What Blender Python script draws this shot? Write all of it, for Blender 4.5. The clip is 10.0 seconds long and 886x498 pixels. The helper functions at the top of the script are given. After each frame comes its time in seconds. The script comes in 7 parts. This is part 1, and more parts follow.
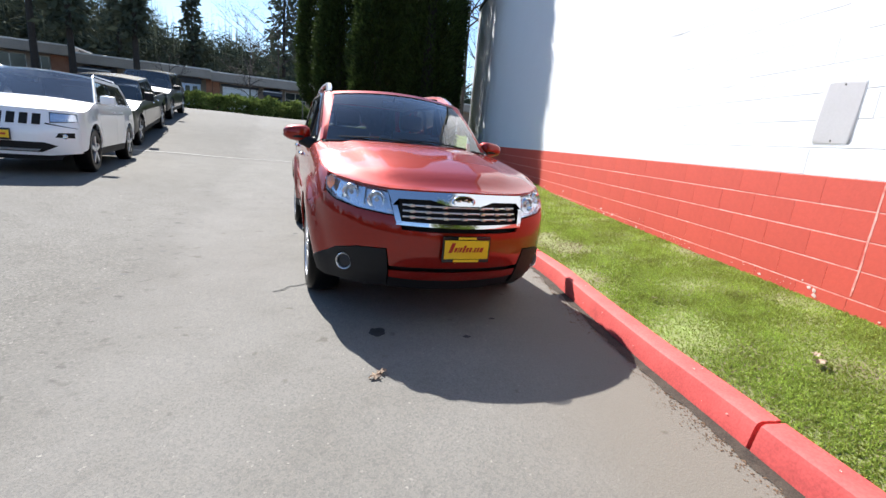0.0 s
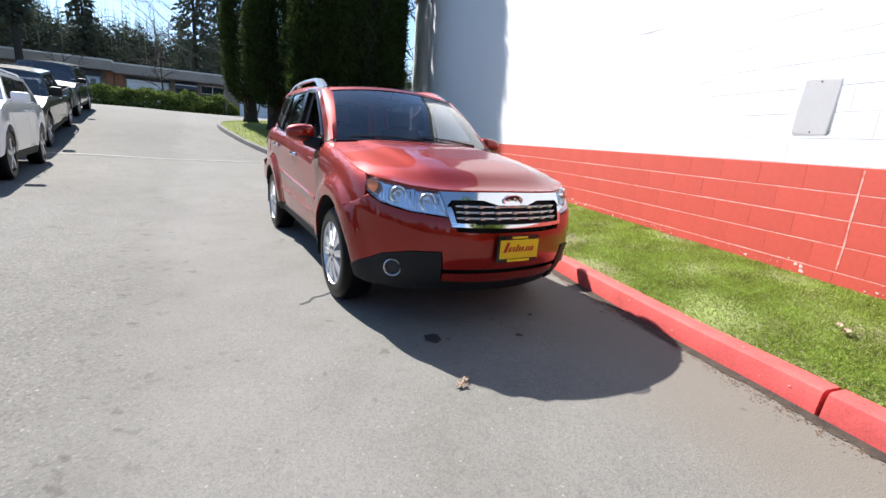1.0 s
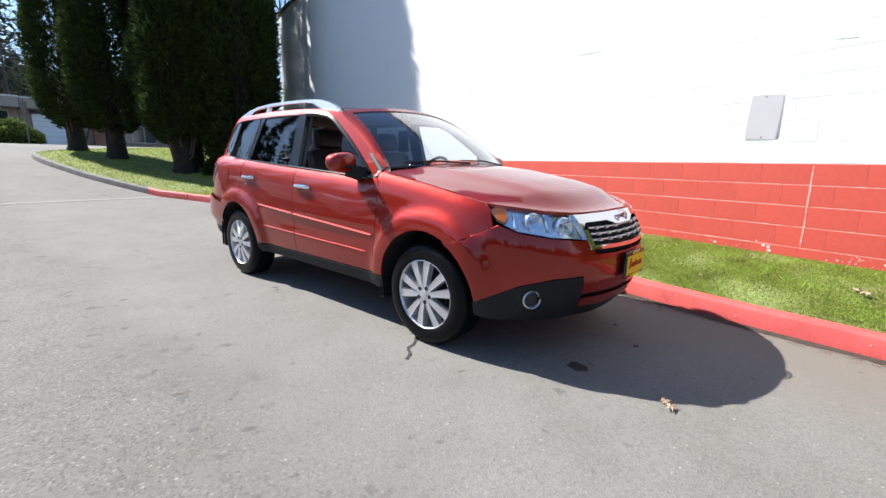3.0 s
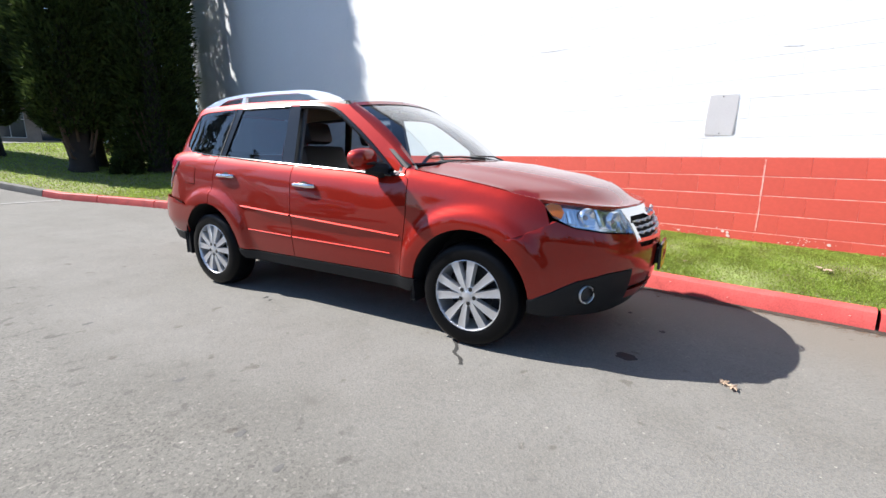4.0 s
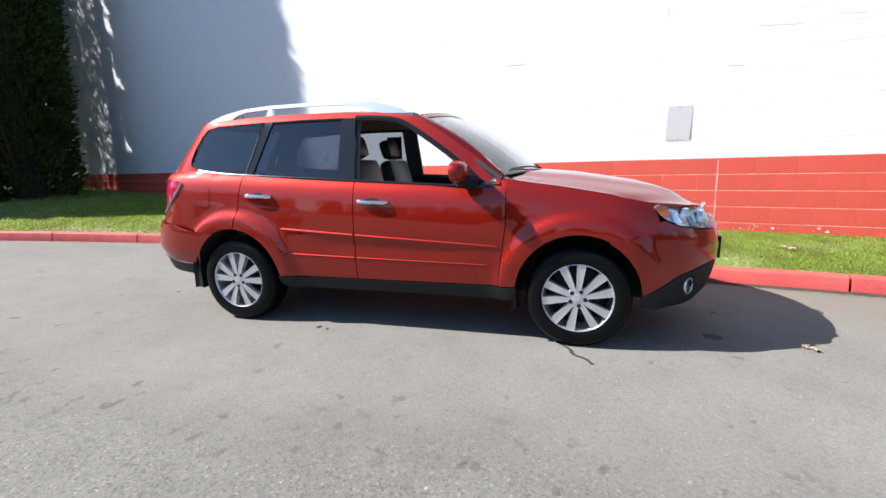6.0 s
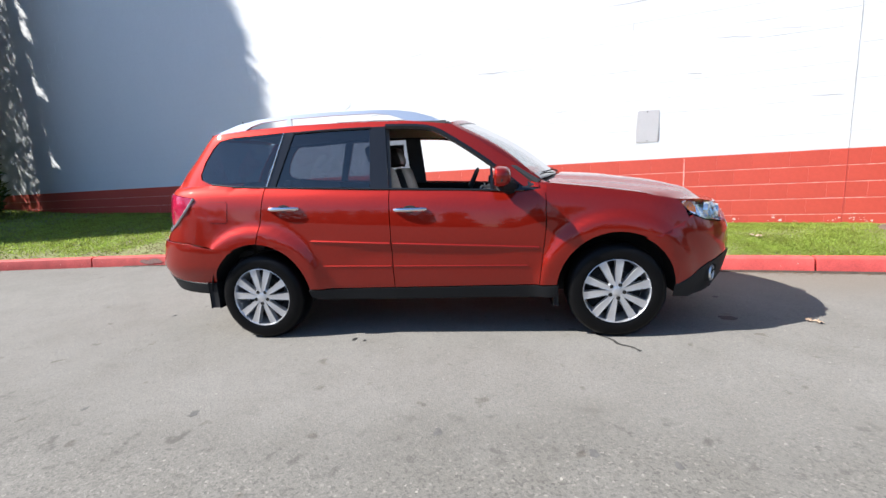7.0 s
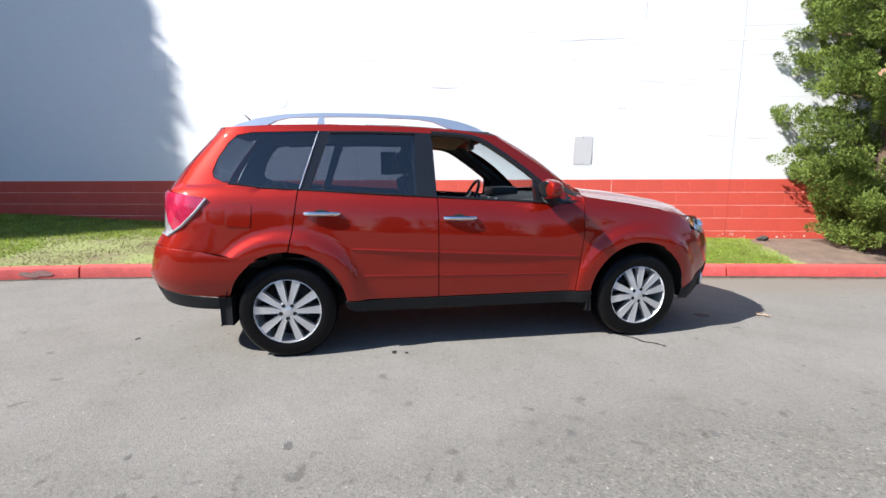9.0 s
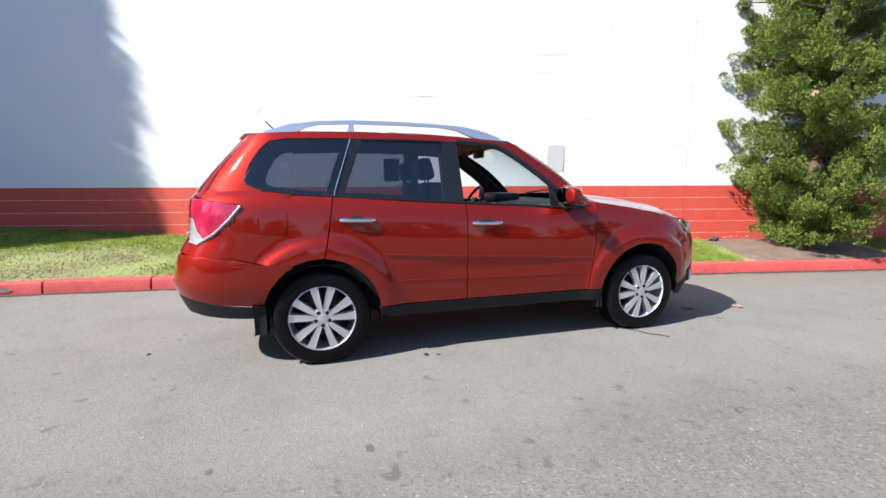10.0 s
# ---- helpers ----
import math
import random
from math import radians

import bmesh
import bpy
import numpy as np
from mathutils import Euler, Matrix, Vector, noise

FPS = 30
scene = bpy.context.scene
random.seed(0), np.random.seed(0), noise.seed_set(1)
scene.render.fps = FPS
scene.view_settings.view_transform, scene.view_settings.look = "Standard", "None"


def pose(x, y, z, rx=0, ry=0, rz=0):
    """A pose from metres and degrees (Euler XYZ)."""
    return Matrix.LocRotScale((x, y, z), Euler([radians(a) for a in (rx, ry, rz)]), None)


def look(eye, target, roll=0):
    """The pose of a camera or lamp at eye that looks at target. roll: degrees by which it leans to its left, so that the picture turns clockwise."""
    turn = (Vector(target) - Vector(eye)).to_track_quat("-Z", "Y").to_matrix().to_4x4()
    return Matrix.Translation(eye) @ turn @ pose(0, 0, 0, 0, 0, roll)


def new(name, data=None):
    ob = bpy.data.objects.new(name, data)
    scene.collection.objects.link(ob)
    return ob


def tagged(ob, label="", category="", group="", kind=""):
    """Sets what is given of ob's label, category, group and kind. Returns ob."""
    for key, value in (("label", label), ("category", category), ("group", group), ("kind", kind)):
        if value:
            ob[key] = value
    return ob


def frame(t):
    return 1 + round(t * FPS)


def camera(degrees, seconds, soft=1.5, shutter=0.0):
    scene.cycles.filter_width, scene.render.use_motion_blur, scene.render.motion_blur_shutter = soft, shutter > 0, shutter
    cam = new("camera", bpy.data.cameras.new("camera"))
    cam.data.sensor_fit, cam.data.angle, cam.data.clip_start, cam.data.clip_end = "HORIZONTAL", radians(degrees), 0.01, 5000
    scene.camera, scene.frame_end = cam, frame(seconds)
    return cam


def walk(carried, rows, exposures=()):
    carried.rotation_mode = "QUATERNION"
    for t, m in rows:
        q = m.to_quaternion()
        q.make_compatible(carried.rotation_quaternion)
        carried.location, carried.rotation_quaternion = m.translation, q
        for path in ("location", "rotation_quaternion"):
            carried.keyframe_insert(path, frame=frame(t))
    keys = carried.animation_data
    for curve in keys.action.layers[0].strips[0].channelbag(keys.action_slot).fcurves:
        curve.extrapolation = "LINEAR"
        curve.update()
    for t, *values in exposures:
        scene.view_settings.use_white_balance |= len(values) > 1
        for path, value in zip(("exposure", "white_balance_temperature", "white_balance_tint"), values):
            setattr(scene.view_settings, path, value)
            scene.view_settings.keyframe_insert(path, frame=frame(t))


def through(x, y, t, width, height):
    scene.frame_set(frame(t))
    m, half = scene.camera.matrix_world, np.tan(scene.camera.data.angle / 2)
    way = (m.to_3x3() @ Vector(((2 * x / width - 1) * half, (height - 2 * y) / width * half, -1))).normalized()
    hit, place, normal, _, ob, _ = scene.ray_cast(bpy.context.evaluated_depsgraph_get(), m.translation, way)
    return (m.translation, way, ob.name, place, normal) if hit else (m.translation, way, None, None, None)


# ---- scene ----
cam = camera(90.1, 10.0)
PATH = [
    (0, (-1.079, -4.727, 1.194), (-0.383, -2.912, 0.724), 5.3),
    (0.5, (-1.423, -4.575, 1.191), (-0.58, -2.832, 0.691), 4.4),
    (1, (-1.725, -4.368, 1.172), (-0.753, -2.686, 0.698), 4.2),
    (1.5, (-1.99, -4.098, 1.174), (-0.874, -2.499, 0.729), 1.4),
    (2, (-2.341, -3.828, 1.197), (-1.051, -2.348, 0.814), 0.2),
    (2.5, (-2.602, -3.533, 1.178), (-1.233, -2.123, 0.804), 1.0),
    (4, (-3.203, -2.516, 1.168), (-1.52, -1.515, 0.763), 0.5),
    (4.5, (-3.309, -2.209, 1.195), (-1.554, -1.333, 0.806), 1.8),
    (5, (-3.505, -1.902, 1.212), (-1.67, -1.212, 0.818), 0.2),
    (5.5, (-3.614, -1.584, 1.192), (-1.761, -0.943, 0.802), -0.9),
    (7, (-3.938, -0.569, 1.217), (-1.99, -0.284, 0.866), -3.3),
    (7.5, (-3.944, -0.233, 1.241), (-1.987, -0.047, 0.869), -4.2),
    (8, (-4.007, 0.118, 1.246), (-2.034, 0.09, 0.919), -3.6),
    (8.5, (-4.003, 0.421, 1.232), (-2.031, 0.266, 0.935), -1.8),
    (9, (-3.942, 0.704, 1.239), (-1.992, 0.4, 0.92), -0.2),
    (9.5, (-3.932, 1.036, 1.238), (-2.019, 0.541, 0.931), 0.1),
    (10, (-3.917, 1.344, 1.243), (-2.019, 0.785, 0.951), -0.2),
]
walk(cam, [(t, look(eye, target, roll)) for t, eye, target, roll in PATH])

# ---------------------------------------------------------------- world, sun
SUN = Vector((-0.268, 1.075, 1.0)).normalized()      # towards the sun
world = bpy.data.worlds.new("sky")
scene.world = world
world.use_nodes = True
wn = world.node_tree.nodes
sky = wn.new("ShaderNodeTexSky")
sky.sky_type = "NISHITA"
sky.sun_disc = False
sky.sun_elevation = math.asin(SUN.z)
sky.sun_rotation = math.atan2(SUN.x, SUN.y)
sky.air_density, sky.dust_density, sky.ozone_density = 1.0, 0.2, 4.5
wn["Background"].inputs["Strength"].default_value = 0.095
world.node_tree.links.new(sky.outputs[0], wn["Background"].inputs["Color"])
sun_data = bpy.data.lights.new("sun", "SUN")
sun_data.energy, sun_data.angle, sun_data.color = 5.0, radians(0.55), (1.0, 0.97, 0.93)
sun = new("sun", sun_data)
sun.matrix_world = look(SUN * 60, (0, 0, 0))
scene.view_settings.exposure = 1.15

# ---------------------------------------------------------------- materials
def mat(name, color, rough=0.6, metal=0.0, vary=0.0, scale=4.0, bump=0.0, bump_scale=60.0, coat=0.0, rand=0.0, spec=0.5, dark=None, wear=0.0):
    """Procedural surface: base colour with broad and fine mottling, per-piece shift and fine relief."""
    m = bpy.data.materials.new(name)
    m.use_nodes = True
    n, l = m.node_tree.nodes, m.node_tree.links
    b = n["Principled BSDF"]
    b.inputs["Roughness"].default_value, b.inputs["Metallic"].default_value = rough, metal
    b.inputs["Specular IOR Level"].default_value = spec
    b.inputs["Coat Weight"].default_value, b.inputs["Coat Roughness"].default_value = coat, 0.03
    b.inputs["Base Color"].default_value = (*color, 1)
    out = None
    if vary or rand or wear:
        tc = n.new("ShaderNodeTexCoord")
        big = n.new("ShaderNodeTexNoise")
        big.inputs["Scale"].default_value, big.inputs["Detail"].default_value = scale, 6
        fine = n.new("ShaderNodeTexNoise")
        fine.inputs["Scale"].default_value, fine.inputs["Detail"].default_value = scale * 14, 4
        for x in (big, fine):
            l.new(tc.outputs["Object"], x.inputs["Vector"])
        add = n.new("ShaderNodeMath")
        add.operation = "ADD"
        l.new(big.outputs["Fac"], add.inputs[0])
        l.new(fine.outputs["Fac"], add.inputs[1])
        last = add
        if rand:
            info = n.new("ShaderNodeObjectInfo")
            mul = n.new("ShaderNodeMath")
            mul.operation = "MULTIPLY_ADD"
            mul.inputs[1].default_value, mul.inputs[2].default_value = rand, -rand / 2
            l.new(info.outputs["Random"], mul.inputs[0])
            s = n.new("ShaderNodeMath")
            l.new(last.outputs[0], s.inputs[0])
            l.new(mul.outputs[0], s.inputs[1])
            last = s
        mix = n.new("ShaderNodeMapRange")
        mix.inputs["From Min"].default_value, mix.inputs["From Max"].default_value = 0.65, 1.35
        l.new(last.outputs[0], mix.inputs["Value"])
        ramp = n.new("ShaderNodeMix")
        ramp.data_type = "RGBA"
        lo = dark or [c * (1 - vary) for c in color]
        hi = [min(1, c * (1 + vary)) for c in color]
        ramp.inputs["A"].default_value, ramp.inputs["B"].default_value = (*lo, 1), (*hi, 1)
        l.new(mix.outputs[0], ramp.inputs["Factor"])
        l.new(ramp.outputs["Result"], b.inputs["Base Color"])
    if bump:
        tc = n.new("ShaderNodeTexCoord")
        tex = n.new("ShaderNodeTexNoise")
        tex.inputs["Scale"].default_value, tex.inputs["Detail"].default_value = bump_scale, 5
        l.new(tc.outputs["Object"], tex.inputs["Vector"])
        bp = n.new("ShaderNodeBump")
        bp.inputs["Strength"].default_value, bp.inputs["Distance"].default_value = bump, 0.01
        l.new(tex.outputs["Fac"], bp.inputs["Height"])
        l.new(bp.outputs[0], b.inputs["Normal"])
    return m


def glass_mat(name, tint, gloss=1.0):
    """Thin pane: tinted see-through with a Fresnel gloss."""
    m = bpy.data.materials.new(name)
    m.use_nodes = True
    n, l = m.node_tree.nodes, m.node_tree.links
    n.remove(n["Principled BSDF"])
    t = n.new("ShaderNodeBsdfTransparent")
    t.inputs["Color"].default_value = (*tint, 1)
    g = n.new("ShaderNodeBsdfGlossy")
    g.inputs["Roughness"].default_value = 0.015
    f = n.new("ShaderNodeLayerWeight")
    f.inputs["Blend"].default_value = 0.5
    p = n.new("ShaderNodeMath")
    p.operation = "POWER"
    p.inputs[1].default_value = 5.0
    l.new(f.outputs["Facing"], p.inputs[0])
    k = n.new("ShaderNodeMath")
    k.operation = "MULTIPLY_ADD"
    k.inputs[1].default_value, k.inputs[2].default_value = 0.92 * gloss, 0.07 * gloss
    l.new(p.outputs[0], k.inputs[0])
    mx = n.new("ShaderNodeMixShader")
    l.new(k.outputs[0], mx.inputs[0])
    l.new(t.outputs[0], mx.inputs[1])
    l.new(g.outputs[0], mx.inputs[2])
    l.new(mx.outputs[0], n["Material Output"].inputs["Surface"])
    return m


def leaf_mat(name, lo, hi, scale=1.2, rough=0.6, through=0.25, spec=0.15):
    m = bpy.data.materials.new(name)
    m.use_nodes = True
    n, l = m.node_tree.nodes, m.node_tree.links
    b = n["Principled BSDF"]
    b.inputs["Roughness"].default_value = rough
    b.inputs["Specular IOR Level"].default_value = spec
    geo = n.new("ShaderNodeNewGeometry")
    tc = n.new("ShaderNodeTexCoord")
    tex = n.new("ShaderNodeTexNoise")
    tex.inputs["Scale"].default_value, tex.inputs["Detail"].default_value = scale, 4
    l.new(tc.outputs["Object"], tex.inputs["Vector"])
    add = n.new("ShaderNodeMath")
    add.operation = "MULTIPLY_ADD"
    add.inputs[1].default_value = 0.6
    l.new(geo.outputs["Random Per Island"], add.inputs[0])
    l.new(tex.outputs["Fac"], add.inputs[2])
    rng = n.new("ShaderNodeMapRange")
    rng.inputs["From Min"].default_value, rng.inputs["From Max"].default_value = 0.35, 1.25
    l.new(add.outputs[0], rng.inputs["Value"])
    mix = n.new("ShaderNodeMix")
    mix.data_type = "RGBA"
    mix.inputs["A"].default_value, mix.inputs["B"].default_value = (*lo, 1), (*hi, 1)
    l.new(rng.outputs[0], mix.inputs["Factor"])
    l.new(mix.outputs["Result"], b.inputs["Base Color"])
    tr = n.new("ShaderNodeBsdfTranslucent")
    l.new(mix.outputs["Result"], tr.inputs["Color"])
    ms = n.new("ShaderNodeMixShader")
    ms.inputs[0].default_value = through
    l.new(b.outputs[0], ms.inputs[1])
    l.new(tr.outputs[0], ms.inputs[2])
    l.new(ms.outputs[0], n["Material Output"].inputs["Surface"])
    return m


def asphalt_mat():
    m = mat("asphalt", (0.2, 0.195, 0.185), 0.9, bump=0.0, spec=0.2)
    n, l = m.node_tree.nodes, m.node_tree.links
    b = n["Principled BSDF"]
    tc = n.new("ShaderNodeTexCoord")

    def tex(kind, scale, detail=5):
        x = n.new(kind)
        x.inputs["Scale"].default_value = scale
        if kind == "ShaderNodeTexNoise":
            x.inputs["Detail"].default_value = detail
        l.new(tc.outputs["Object"], x.inputs["Vector"])
        return x

    def ramp(src, sock, stops):
        r = n.new("ShaderNodeValToRGB")
        while len(r.color_ramp.elements) < len(stops):
            r.color_ramp.elements.new(0.5)
        for e, (p, c) in zip(r.color_ramp.elements, stops):
            e.position, e.color = p, (*c, 1)
        l.new(src.outputs[sock], r.inputs[0])
        return r

    def mult(a, c, fac=1.0):
        x = n.new("ShaderNodeMix")
        x.data_type, x.blend_type = "RGBA", "MULTIPLY"
        x.inputs["Factor"].default_value = fac
        l.new(a, x.inputs["A"])
        l.new(c, x.inputs["B"])
        return x.outputs["Result"]

    broad = ramp(tex("ShaderNodeTexNoise", 0.35), "Fac", [(0.3, (0.180, 0.173, 0.159)), (0.55, (0.198, 0.191, 0.177)), (0.75, (0.210, 0.203, 0.189))])
    patch = ramp(tex("ShaderNodeTexNoise", 2.6, 8), "Fac", [(0.3, (0.90, 0.895, 0.885)), (0.6, (1, 1, 1))])
    stone = ramp(tex("ShaderNodeTexVoronoi", 115), "Color", [(0.1, (0.82, 0.82, 0.83)), (0.55, (1.0, 0.99, 0.98)), (0.92, (1.10, 1.08, 1.05)), (1.0, (1.8, 1.76, 1.68))])
    grit = ramp(tex("ShaderNodeTexNoise", 240, 2), "Fac", [(0.3, (0.82, 0.82, 0.82)), (0.6, (1.12, 1.12, 1.11))])
    spots = ramp(tex("ShaderNodeTexNoise", 6.5, 2), "Fac", [(0.69, (1, 1, 1)), (0.74, (0.72, 0.7, 0.68))])
    def calc(op, a, b=None, c=None):
        x = n.new("ShaderNodeMath")
        x.operation = op
        for sock, v in zip(x.inputs, (a, b, c)):
            if v is None:
                continue
            if isinstance(v, float):
                sock.default_value = v
            else:
                l.new(v, sock)
        return x.outputs[0]

    def step(src, lo, hi):
        r = n.new("ShaderNodeMapRange")
        r.interpolation_type = "SMOOTHSTEP"
        r.inputs["From Min"].default_value, r.inputs["From Max"].default_value = lo, hi
        l.new(src, r.inputs["Value"])
        return r.outputs[0]

    def blend(fac, a, c):
        x = n.new("ShaderNodeMix")
        x.data_type = "RGBA"
        l.new(fac, x.inputs["Factor"])
        l.new(a, x.inputs["A"])
        l.new(c, x.inputs["B"])
        return x.outputs["Result"]
    sep = n.new("ShaderNodeSeparateXYZ")
    l.new(tc.outputs["Object"], sep.inputs[0])
    waver = tex("ShaderNodeTexNoise", 0.55, 6).outputs["Fac"]
    seam = calc("MULTIPLY_ADD", waver, 1.3, sep.outputs["X"])          # worn lane beyond x = -2
    lane = step(seam, -0.85, -2.0)
    near_seam = calc("MULTIPLY", step(seam, -1.85, -1.5), step(seam, -1.15, -1.5))
    pits = step(tex("ShaderNodeTexNoise", 9.0, 6).outputs["Fac"], 0.58, 0.68)
    pit = calc("MULTIPLY_ADD", near_seam, 0.10, calc("MULTIPLY", pits, calc("MULTIPLY_ADD", near_seam, 0.42, 0.12)))
    worn = ramp(tex("ShaderNodeTexVoronoi", 92), "Color", [(0.08, (0.57, 0.565, 0.555)), (0.4, (0.82, 0.81, 0.79)), (0.8, (0.925, 0.91, 0.885)), (0.95, (1.32, 1.29, 1.23)), (1.0, (2.1, 2.06, 1.96))])
    gravel = blend(lane, stone.outputs[0], worn.outputs[0])
    c = mult(broad.outputs[0], patch.outputs[0])
    c = mult(c, gravel)
    dark = n.new("ShaderNodeRGB")
    dark.outputs[0].default_value = (0.075, 0.07, 0.063, 1)
    c = blend(pit, c, dark.outputs[0])
    # silt washed along the kerb before the car, spread to darken its shadow
    silt = n.new("ShaderNodeRGB")
    silt.outputs[0].default_value = (0.172, 0.152, 0.128, 1)
    q = calc("MULTIPLY_ADD", sep.outputs["Y"], -0.22, sep.outputs["X"])
    silt_shade = calc("MULTIPLY", step(calc("MULTIPLY_ADD", waver, 0.8, q), 0.7, 1.9), step(sep.outputs["Y"], -0.6, -2.6))
    c = blend(calc("MULTIPLY", silt_shade, 0.88), c, silt.outputs[0])
    c = mult(c, grit.outputs[0])
    c = mult(c, spots.outputs[0])
    l.new(c, b.inputs["Base Color"])
    bp = n.new("ShaderNodeBump")
    bp.inputs["Strength"].default_value, bp.inputs["Distance"].default_value = 0.22, 0.005
    l.new(tex("ShaderNodeTexVoronoi", 115).outputs["Distance"], bp.inputs["Height"])
    l.new(bp.outputs[0], b.inputs["Normal"])
    return m


M_ASPHALT = asphalt_mat()
M_TURF = mat("turf", (0.20, 0.25, 0.075), 0.95, vary=0.25, scale=2.2, bump=0.6, bump_scale=70, dark=(0.15, 0.11, 0.07))
M_GRASS = leaf_mat("grass_blades", (0.17, 0.18, 0.042), (0.42, 0.57, 0.11), 4.0, 0.7, 0.42)
M_WHITE = mat("white_block_paint", (0.705, 0.72, 0.745), 0.7, vary=0.02, scale=1.2, bump=0.1, bump_scale=45, rand=0.15)
M_RED = mat("red_block_paint", (0.56, 0.076, 0.05), 0.65, vary=0.08, scale=2.2, bump=0.08, bump_scale=45, rand=0.2)
M_MORTAR_W = mat("white_mortar", (0.69, 0.705, 0.73), 0.8, vary=0.05, scale=6)
M_MORTAR_R = mat("worn_red_mortar", (0.80, 0.50, 0.45), 0.8, vary=0.25, scale=1.3, dark=(0.62, 0.11, 0.08))
M_KERB = mat("red_kerb_paint", (0.58, 0.085, 0.075), 0.7, vary=0.2, scale=6, bump=0.1, bump_scale=60, dark=(0.40, 0.055, 0.05), rand=0.25)
M_KERB_GREY = mat("grey_concrete", (0.15, 0.143, 0.13), 0.9, vary=0.3, scale=4, bump=0.4, bump_scale=60)
M_PLATE = mat("painted_metal_cover", (0.50, 0.49, 0.50), 0.5, vary=0.05, scale=5, bump=0.05, bump_scale=20)
M_BARK = mat("bark", (0.10, 0.065, 0.045), 0.95, vary=0.45, scale=7, bump=0.9, bump_scale=25)
M_CYPRESS = leaf_mat("cypress_foliage", (0.013, 0.021, 0.008), (0.066, 0.10, 0.024), 1.6, 0.7, 0.28)
M_JUNIPER = leaf_mat("juniper_foliage", (0.036, 0.063, 0.015), (0.25, 0.33, 0.072), 3.0, 0.6, 0.2)
M_HEDGE = leaf_mat("hedge_foliage", (0.045, 0.065, 0.018), (0.26, 0.33, 0.09), 1.6, 0.8, 0.2, 0.03)
M_FIR = leaf_mat("fir_foliage", (0.05, 0.06, 0.045), (0.085, 0.10, 0.07), 0.06, 0.95, 0.06, 0.02)
M_FIRBARK = mat("dark_fir_bark", (0.030, 0.024, 0.020), 0.95, vary=0.4, scale=5)
M_BARE = mat("bare_branches", (0.055, 0.045, 0.038), 0.9, vary=0.3, scale=2)
M_DRYGRASS = leaf_mat("dry_grass_blades", (0.13, 0.10, 0.05), (0.26, 0.21, 0.10), 1.6, 0.8, 0.3)
M_DRYLEAF = mat("dry_leaf", (0.32, 0.23, 0.16), 0.8, vary=0.3, scale=30)
M_OIL = mat("oil_stain", (0.02, 0.02, 0.02), 0.7, vary=0.4, scale=20)
M_DRIP = mat("old_drip_stain", (0.10, 0.096, 0.09), 0.85, vary=0.4, scale=30)
M_CRACK = mat("tar_crack_filler", (0.035, 0.033, 0.03), 0.8, vary=0.4, scale=20)
M_PATCHLINE = mat("pale_concrete_gutter", (0.30, 0.29, 0.27), 0.9, vary=0.2, scale=6)

# ---------------------------------------------------------------- building tools
def mesh_from(name, verts, faces, material, smooth=False):
    me = bpy.data.meshes.new(name)
    me.from_pydata([tuple(v) for v in verts], [], [tuple(f) for f in faces])
    me.materials.append(material)
    if smooth:
        me.polygons.foreach_set("use_smooth", [True] * len(me.polygons))
    me.update()
    return me


AIM = {"middle": Vector((0, 0.3, 0.8))}              # open sheets face away from this point


def finish(bm, name, material, sharp=35):
    bmesh.ops.recalc_face_normals(bm, faces=bm.faces)
    if any(e.is_boundary for e in bm.edges):
        away = sum((f.calc_center_median() - AIM["middle"]).dot(f.normal) * f.calc_area() for f in bm.faces)
        if away < 0:
            bmesh.ops.reverse_faces(bm, faces=bm.faces)
    if sharp:
        lim = radians(sharp)
        for f in bm.faces:
            f.smooth = True
        for e in bm.edges:
            e.smooth = e.is_manifold and e.calc_face_angle(0) < lim
    me = bpy.data.meshes.new(name)
    bm.to_mesh(me)
    bm.free()
    me.materials.append(material)
    return me


def thing(name, label, category, group="", at=None):
    ob = new(name)
    ob.empty_display_size = 0.2
    if at is not None:
        ob.matrix_world = at
    return tagged(ob, label, category, group)


def part(name, bm, material, parent, label="", sharp=35):
    """Links a bmesh (or a finished mesh) as one mesh object under a thing or a part."""
    me = bm if isinstance(bm, bpy.types.Mesh) else finish(bm, name, material, sharp)
    ob = new(name, me)
    ob.parent = parent
    return tagged(ob, label)


def solo(name, bm, material, label, category, group="", kind="", sharp=35):
    me = bm if isinstance(bm, bpy.types.Mesh) else finish(bm, name, material, sharp)
    return tagged(new(name, me), label, category, group, kind)


def box(bm, lo, hi, bevel=0.0, m=None):
    v = bmesh.ops.create_cube(bm, size=1.0)["verts"]
    lo, hi = Vector(lo), Vector(hi)
    for x in v:
        x.co = Vector([lo[i] + (x.co[i] + 0.5) * (hi[i] - lo[i]) for i in range(3)])
    if bevel:
        es = list({e for x in v for e in x.link_edges})
        r = bmesh.ops.bevel(bm, geom=es, offset=bevel, segments=2, profile=0.6, affect="EDGES")
        v = list({x for f in r["faces"] for x in f.verts} | {x for x in v if x.is_valid})
    if m is not None:
        bmesh.ops.transform(bm, matrix=m, verts=v)
    return v


def boxed(lo, hi, bevel=0.0, m=None):
    bm = bmesh.new()
    box(bm, lo, hi, bevel, m)
    return bm


